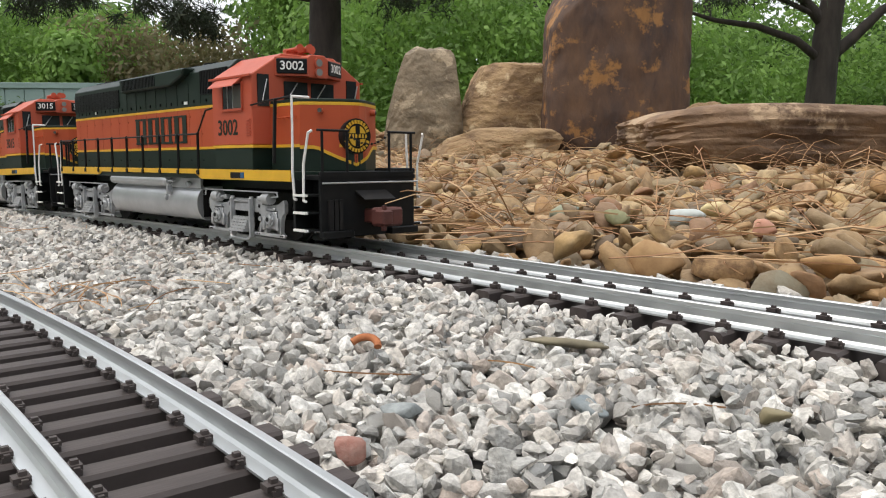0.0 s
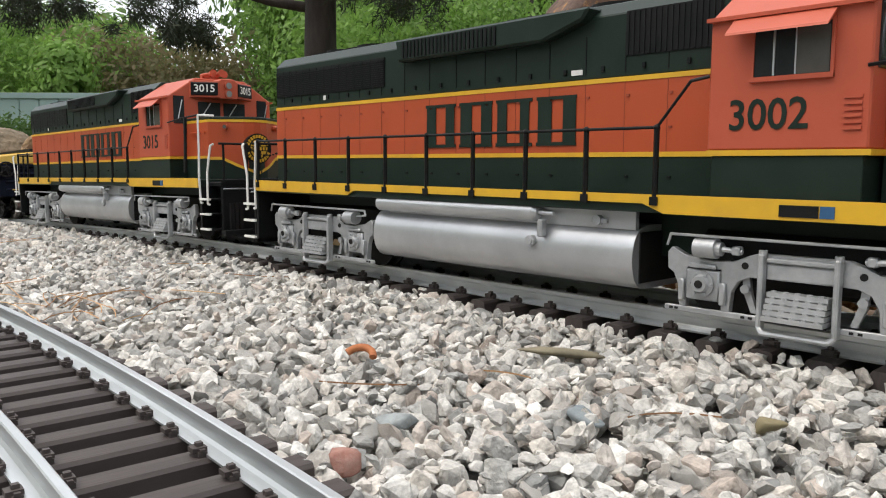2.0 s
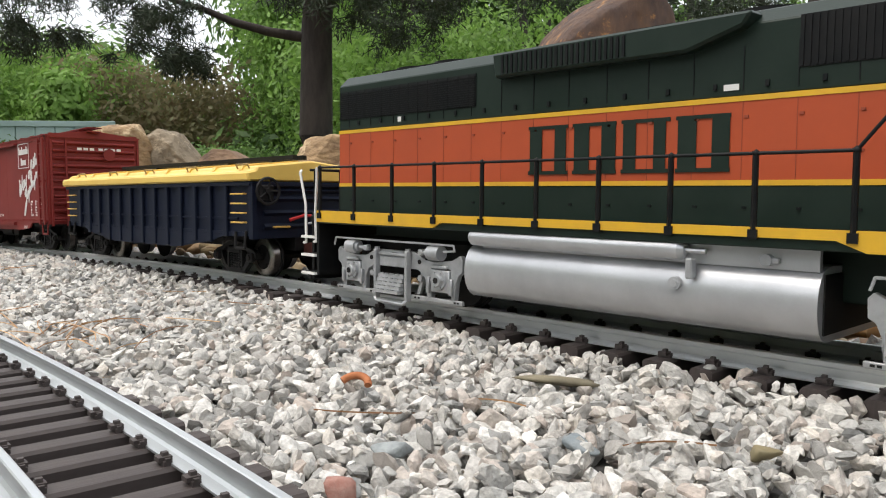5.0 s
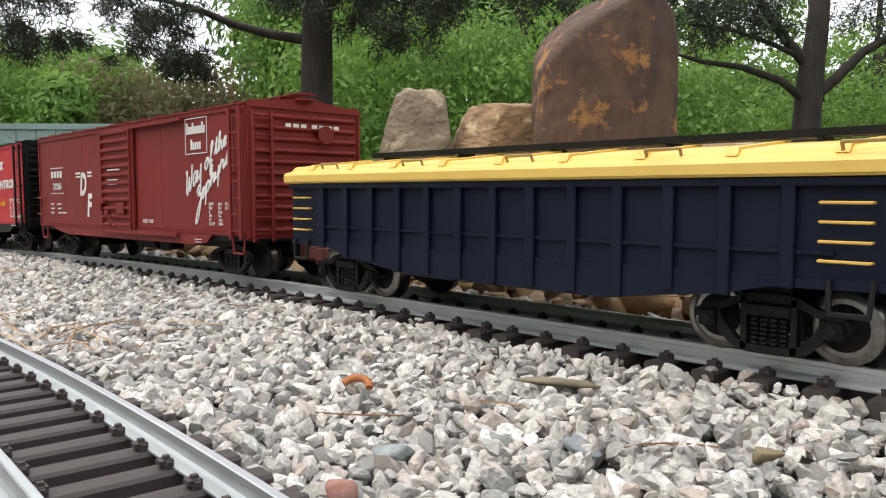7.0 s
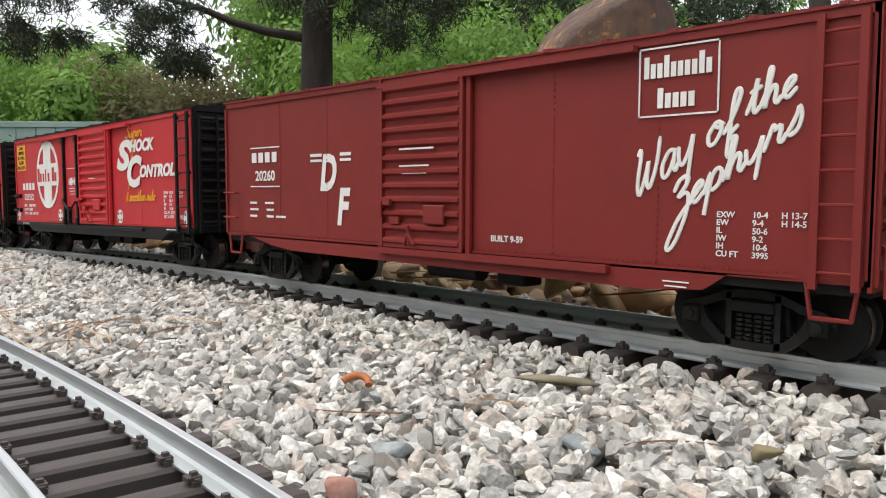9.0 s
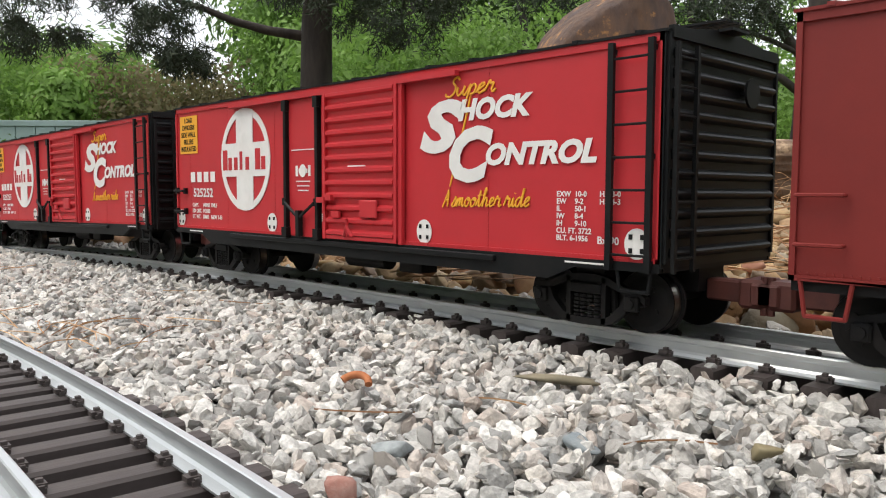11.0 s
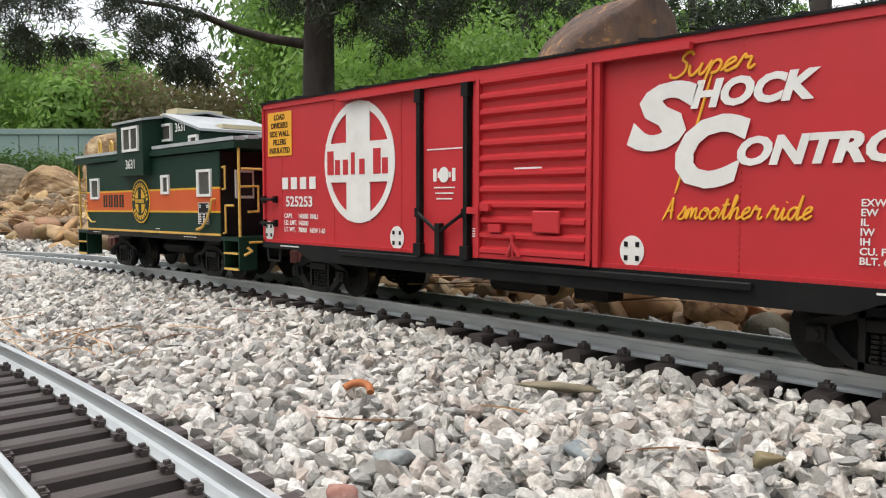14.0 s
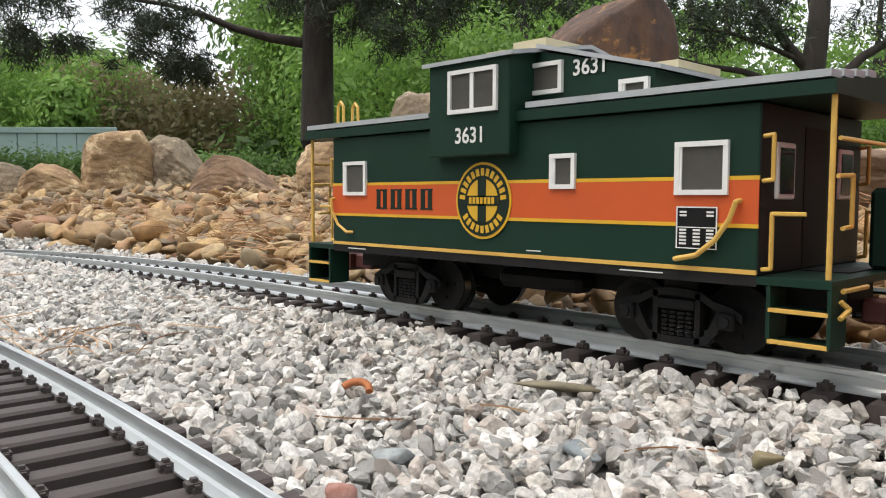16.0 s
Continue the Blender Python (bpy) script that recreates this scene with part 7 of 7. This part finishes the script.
# ---- caboose ----
def caboose():
    car = thing("caboose", "dark green caboose with orange band and wide cupola", "caboose", "train")
    L, H, z0, z1 = 0.1355, HALF, 0.045, 0.111
    y = -H
    boxes("body", [(-L, L, -H, H, z0, z1)], "cab_green", car, bev=0.0005)
    boxes("band", [(-L - 0.0002, L + 0.0002, s * H - 0.0003, s * H + 0.0003, 0.0645, 0.0815) for s in (-1, 1)], "cab_stripe", car, "orange band")
    boxes("band_line", [(-L - 0.0003, L + 0.0003, s * H - 0.0004, s * H + 0.0004, a, b) for s in (-1, 1) for a, b in ((0.0815, 0.0831), (0.0629, 0.0645))], "yellow", car, "thin yellow lines")
    boxes("sill_line", [(-L, L, s * H - 0.0006, s * H + 0.0006, z0, z0 + 0.0018) for s in (-1, 1)], "cream", car, "yellow sill line")
    boxes("underframe", [(-L - 0.02, L + 0.02, -0.014, 0.014, 0.028, z0), (-L, L, -0.053, 0.053, z0 - 0.0045, z0)], "dull_black", car)
    boxes("brake_tank", [(-0.02, 0.035, -0.028, -0.012, 0.026, 0.036)], "dull_black", car, bev=0.003)
    bars("sill_print", [(-0.12, -0.103, 0.0428, 0.0433), (0.022, 0.031, 0.0485, 0.049), (0.075, 0.096, 0.0428, 0.0433)], -0.0531, "white", car)
    # roof
    bm = bmesh.new()
    prism(bm, [(-H - 0.0025, z1 + 0.0005), (H + 0.0025, z1 + 0.0005), (H + 0.0025, z1 + 0.0055), (0, z1 + 0.0115), (-H - 0.0025, z1 + 0.0055)], "x", -0.163, 0.163)
    part("roof", bm, "cab_green", car)
    for a, b in ((-0.161, -0.046), (0.022, 0.161)):
        for i in range(4):
            yy0 = -H + 0.001 + i * 0.012
            zt = z1 + 0.0058 + (H + yy0) * 0.105
            boxes("roof_board", [(a, b, yy0 - 0.003, yy0 + 0.0065, zt + 0.0006, zt + 0.0034)], "grey_roof", car, "grey roof walkway board")
    # cupola
    c0, c1, CW = -0.0395, 0.0165, H + 0.0075
    bm = bmesh.new()
    prism(bm, [(-CW, 0.0955), (CW, 0.0955), (CW, 0.1435), (0, 0.1525), (-CW, 0.1435)], "x", c0, c1, 0.0006)
    cup = part("cupola", bm, "cab_green", car, "wide green cupola")
    bm = bmesh.new()
    prism(bm, [(c1 - 0.001, 0.112), (0.083, 0.112), (0.083, 0.1305), (c1 - 0.001, 0.1475)], "y", -H + 0.012, H - 0.012)
    part("cupola_nose", bm, "cab_green", cup)
    bm = bmesh.new()
    for s in (-1, 1):
        prism(bm, [(s * (CW + 0.0025), 0.1425), (s * (CW + 0.0025), 0.1445), (0, 0.155), (0, 0.153)], "x", c0 - 0.003, c1 + 0.004)
    prism(bm, [(c1 + 0.002, 0.1502), (0.087, 0.1322), (0.087, 0.1302), (c1 + 0.002, 0.148)], "y", -H + 0.01, H - 0.01)
    part("cupola_roof", bm, "grey_roof", cup)
    for hatch in ((-0.036, -0.022, -0.02, 0.02, 0.1515, 0.1555), (-0.012, 0.01, -0.025, 0.02, 0.152, 0.157), (0.066, 0.082, -0.02, 0.02, 0.134, 0.1375)):
        boxes("roof_hatch", [hatch], "pale_cream", cup)
    def window(x0, x1, z0, z1, yw, bars_=True, parent=car):
        f = 0.0021
        w = boxes("window", [(x0, x1, yw - 0.0018, yw + 0.0004, z1 - f, z1), (x0, x1, yw - 0.0018, yw + 0.0004, z0, z0 + f), (x0, x0 + f, yw - 0.0017, yw + 0.0004, z0 + f, z1 - f), (x1 - f, x1, yw - 0.0017, yw + 0.0004, z0 + f, z1 - f)], "white", parent, "white window frame")
        boxes("pane", [(x0 + f, x1 - f, yw - 0.0006, yw - 0.0002, z0 + f, z1 - f)], "smoky_glass", w)
        boxes("mullion", [((x0 + x1) / 2 - 0.0012 if bars_ else x0 + f, (x0 + x1) / 2 + 0.0012 if bars_ else x0 + f + 0.001, yw - 0.0014, yw - 0.0006, z0 + f, z1 - f)], "white", w)
    window(-0.1235, -0.1015, 0.0755, 0.096, y, False)
    window(0.0365, 0.051, 0.0785, 0.0948, y, False)
    window(0.101, 0.1238, 0.0757, 0.0972, y, False)
    window(-0.024, 0.0095, 0.117, 0.139, -CW, True, cup)
    window(0.0125, 0.034, 0.125, 0.1405, -H + 0.0115, False, cup)
    window(0.066, 0.081, 0.1185, 0.1275, -H + 0.0115, False, cup)
    letters("side_number", "3631", 0.0112, -0.0095, 0.1055, -CW - 0.0003, "white", car, "white road number", wide=0.95, bold=0.015)
    letters("side_number", "3631", 0.0105, 0.0495, 0.1355, -H + 0.0112, "white", car, "white road number", wide=0.95, bold=0.015)
    # band mark in plain dark shapes, emblem, notice board
    rows = []
    for i in range(4):
        x = -0.092 + i * 0.0128
        rows += [(x, x + 0.0033, 0.0685, 0.0782), (x + 0.0058, x + 0.009, 0.0685, 0.0782), (x - 0.0003, x + 0.0095, 0.0782, 0.0791), (x - 0.0003, x + 0.0095, 0.0676, 0.0685)]
    for k in range(4):
        bars("band_mark", rows[4 * k:4 * k + 4], y - 0.0004, "green", car, "dark block mark")
    ex, ez = -0.0065, 0.0728
    em = disc("emblem", ex, ez, 0.0192, 0.0197, y - 0.0005, "yellow", car, "round green and yellow emblem", thick=0.0003)
    disc("emblem_ring", ex, ez, 0.0178, 0.0183, y - 0.0008, "green", em, thick=0.0003)
    disc("emblem_disc", ex, ez, 0.0108, 0.0112, y - 0.0011, "yellow", em, thick=0.0003)
    bars("emblem_cross", [(ex - 0.0028, ex + 0.0028, ez - 0.0112, ez + 0.0112), (ex - 0.0108, ex + 0.0108, ez - 0.0026, ez + 0.0026)], y - 0.0014, "green", em)
    bm = bmesh.new()
    for i in range(26):
        a = math.radians(90 + 360 / 26 * i)
        if i in (7, 19, 8, 18):
            continue
        u, w = ex + 0.0143 * math.cos(a), ez + 0.0147 * math.sin(a)
        t, n_ = (-math.sin(a), math.cos(a)), (math.cos(a), math.sin(a))
        q = [(u + t[0] * p * 0.0011 + n_[0] * r * 0.0019, w + t[1] * p * 0.0011 + n_[1] * r * 0.0019) for p, r in ((-1, -1), (1, -1), (1, 1), (-1, 1))]
        prism(bm, q, "y", y - 0.0012, y - 0.0008)
    for i in range(7):
        x = ex - 0.0088 + i * 0.0026
        box(bm, x, x + 0.0018, y - 0.0018, y - 0.0014, ez - 0.0016, ez + 0.0017)
    part("emblem_bars", bm, "yellow", em)
    boxes("notice", [(0.1025, 0.1192, y - 0.0008, y, 0.0543, 0.0705)], "black", car, "black notice board with white bars")
    rw = [(0.1025, 0.1192, 0.0705, 0.071), (0.1025, 0.1192, 0.0539, 0.0543), (0.102, 0.1025, 0.0539, 0.071), (0.1192, 0.1197, 0.0539, 0.071), (0.1025, 0.1192, 0.0624, 0.0628)]
    rw += [(x, x + 0.003, z, z + 0.0008) for x in (0.1035, 0.1095, 0.1152) for z in (0.0555, 0.0569, 0.0583, 0.0597, 0.0611)] + [(x, x + 0.003, z, z + 0.0008) for x in (0.1035, 0.1152) for z in (0.067, 0.0684)]
    bars("notice_print", rw, y - 0.0008, "white", car)
    bm = bmesh.new()
    tube(bm, [(0.1285, y, 0.0735), (0.128, y - 0.003, 0.073), (0.1255, y - 0.003, 0.066), (0.12, y - 0.003, 0.058), (0.112, y - 0.003, 0.0515), (0.103, y - 0.003, 0.0495), (0.1025, y, 0.0495)], 0.0011)
    part("curved_handrail", bm, "cream", car, "curved yellow handrail", smooth=60)
    bm = bmesh.new()
    tube(bm, [(-0.134, y, 0.0735), (-0.134, y - 0.003, 0.073), (-0.1325, y - 0.003, 0.065), (-0.127, y - 0.003, 0.0575), (-0.118, y - 0.003, 0.053), (-0.1155, y, 0.053)], 0.0009)
    part("curved_handrail", bm, "cream", car, "curved yellow handrail", smooth=60)
    # end platforms
    for e in (-1, 1):
        X = e * 0.163
        a, b = sorted((e * L, X))
        boxes("platform", [(a, b, -0.053, 0.053, 0.0415, 0.0445)], "cab_green", car)
        boxes("end_wall_door", [tuple(sorted((e * L, e * (L + 0.0006)))) + (-0.012, 0.012, 0.0455, 0.104)], "dull_black", car)
        for s in (-1, 1):
            boxes("end_window", [tuple(sorted((e * L, e * (L + 0.0016)))) + (s * 0.032 - 0.0085, s * 0.032 + 0.0085, 0.074, 0.0965)], "white", car, bev=0.0006)
            boxes("end_pane", [tuple(sorted((e * (L + 0.0016), e * (L + 0.002)))) + (s * 0.032 - 0.0063, s * 0.032 + 0.0063, 0.0762, 0.0943)], "glass", car)
            y0, y1 = sorted((s * 0.038, s * H))
            boxes("stepwell_side", [tuple(sorted((X - e * 0.0015, X))) + (y0, y1, 0.0195, 0.0413)], "cab_green", car)
            boxes("stepwell_side", [tuple(sorted((e * (L + 0.004), e * (L + 0.0055)))) + (y0, y1, 0.0195, 0.0413)], "cab_green", car)
            for z in (0.0195, 0.0315):
                boxes("step", [tuple(sorted((e * (L + 0.005), X - e * 0.001))) + (y0, y1, z, z + 0.0013)], "cab_green", car)
                boxes("step_edge", [tuple(sorted((e * (L + 0.005), X - e * 0.001))) + (min(s * (H - 0.001), s * (H + 0.0006)), max(s * (H - 0.001), s * (H + 0.0006)), z, z + 0.0015)], "cream", car)
            bm = bmesh.new()
            yy = s * (H - 0.002)
            rod(bm, (X - e * 0.002, yy, 0.045), (X - e * 0.002, yy, 0.1115), 0.0011, 8)
            tube(bm, [(e * (L + 0.0005), yy, 0.098), (e * (L + 0.0045), yy, 0.0985), (e * (L + 0.0045), yy, 0.0815), (e * (L + 0.0005), yy, 0.081)], 0.0009)
            tube(bm, [(e * (L + 0.017), yy, 0.0685), (e * (L + 0.0045), yy, 0.0685), (e * (L + 0.0045), yy, 0.0475), (e * (L + 0.001), yy, 0.047)], 0.0009)
            tube(bm, [(X, yy, 0.0825), (X, s * 0.036, 0.083), (X, s * 0.036, 0.064), (X, s * 0.045, 0.0635)], 0.0009)
            part("yellow_handrail", bm, "cream", car, "yellow end handrail", smooth=60)
        # Black sheet over the green end: porch shade under the roof, done as colour.
        boxes("end_wall", [tuple(sorted((e * L, e * (L + 0.0004)))) + (-0.0525, 0.0525, 0.0455, 0.1105)], "black", car)
        bm = bmesh.new()
        for yv in (-0.03, -0.018) if e < 0 else ():
            rod(bm, (X + e * 0.001, yv, 0.0445), (X + e * 0.001, yv, 0.112), 0.0008, 6)
            tube(bm, [(X - e * 0.001, yv, 0.112), (X - e * 0.002, yv, 0.135), (X - e * 0.0045, yv, 0.138), (X - e * 0.0075, yv, 0.135), (X - e * 0.008, yv, 0.116)], 0.001)
        for i in range(6 if e < 0 else 0):
            rod(bm, (X + e * 0.001, -0.03, 0.053 + i * 0.0105), (X + e * 0.001, -0.018, 0.053 + i * 0.0105), 0.0006, 6)
        tube(bm, [(X, -0.05, 0.096), (X, 0.05, 0.0955)], 0.0009)
        part("end_ladder", bm, "cream", car, "yellow end ladder", smooth=60)
        bm = bmesh.new()
        rod(bm, (X - e * 0.003, 0.02, 0.0445), (X - e * 0.003, 0.02, 0.084), 0.0015, 8)
        box(bm, *sorted((X - e * 0.009, X)), 0.01, 0.03, 0.0445, 0.079, 0.002)
        part("brake_stand", bm, "cab_green", car)
        tubes = bmesh.new()
        tube(tubes, [(X + e * 0.001, -0.045, 0.0405), (X + e * 0.001, -0.02, 0.0405)], 0.001)
        tube(tubes, [(X + e * 0.001, -0.047, 0.037), (X + e * 0.003, -0.044, 0.034), (X + e * 0.002, -0.05, 0.031)], 0.001)
        part("chain_hook", tubes, "cream", car)
        coupler(car, X - e * 0.006, 0.029, e)
    for x in (-0.083, 0.094):
        freight_truck(car, x, 0.047, 0.0148, z0 - 0.004)
    return car


TRAIN = [
    (locomotive("3002", "orange and dark green diesel locomotive with silver trucks, leading"), 0.9948),
    (locomotive("3015", "orange and dark green diesel locomotive with silver trucks, second"), 0.4407),
    (gondola(), -0.0602),
    (brown_boxcar(), -0.5318),
    (red_boxcar("525252", "bright red boxcar with white cross emblem and black end"), -1.0378),
    (red_boxcar("525253", "bright red boxcar with white cross emblem, before the caboose"), -1.5408),
    (caboose(), -1.9673),
]


def motions():
    """The train runs past at an even pace; its wheels turn."""
    for car, c in TRAIN:
        car.scale = (1.022 if car.name.startswith("locomotive") else 1.012, 1, 1)
        walk(car, [(t, tpose(c + SPEED * (t - 8))) for t in range(17)])
    for ws, r, x, z in WHEELS:
        w = math.degrees(SPEED / r)
        rows = []
        for i in range(161):
            rows.append((i / 10, pose(x, 0, z) @ pose(0, 0, 0, 0, (w * i / 10) % 360, 0)))
        walk(ws, rows)


motions()
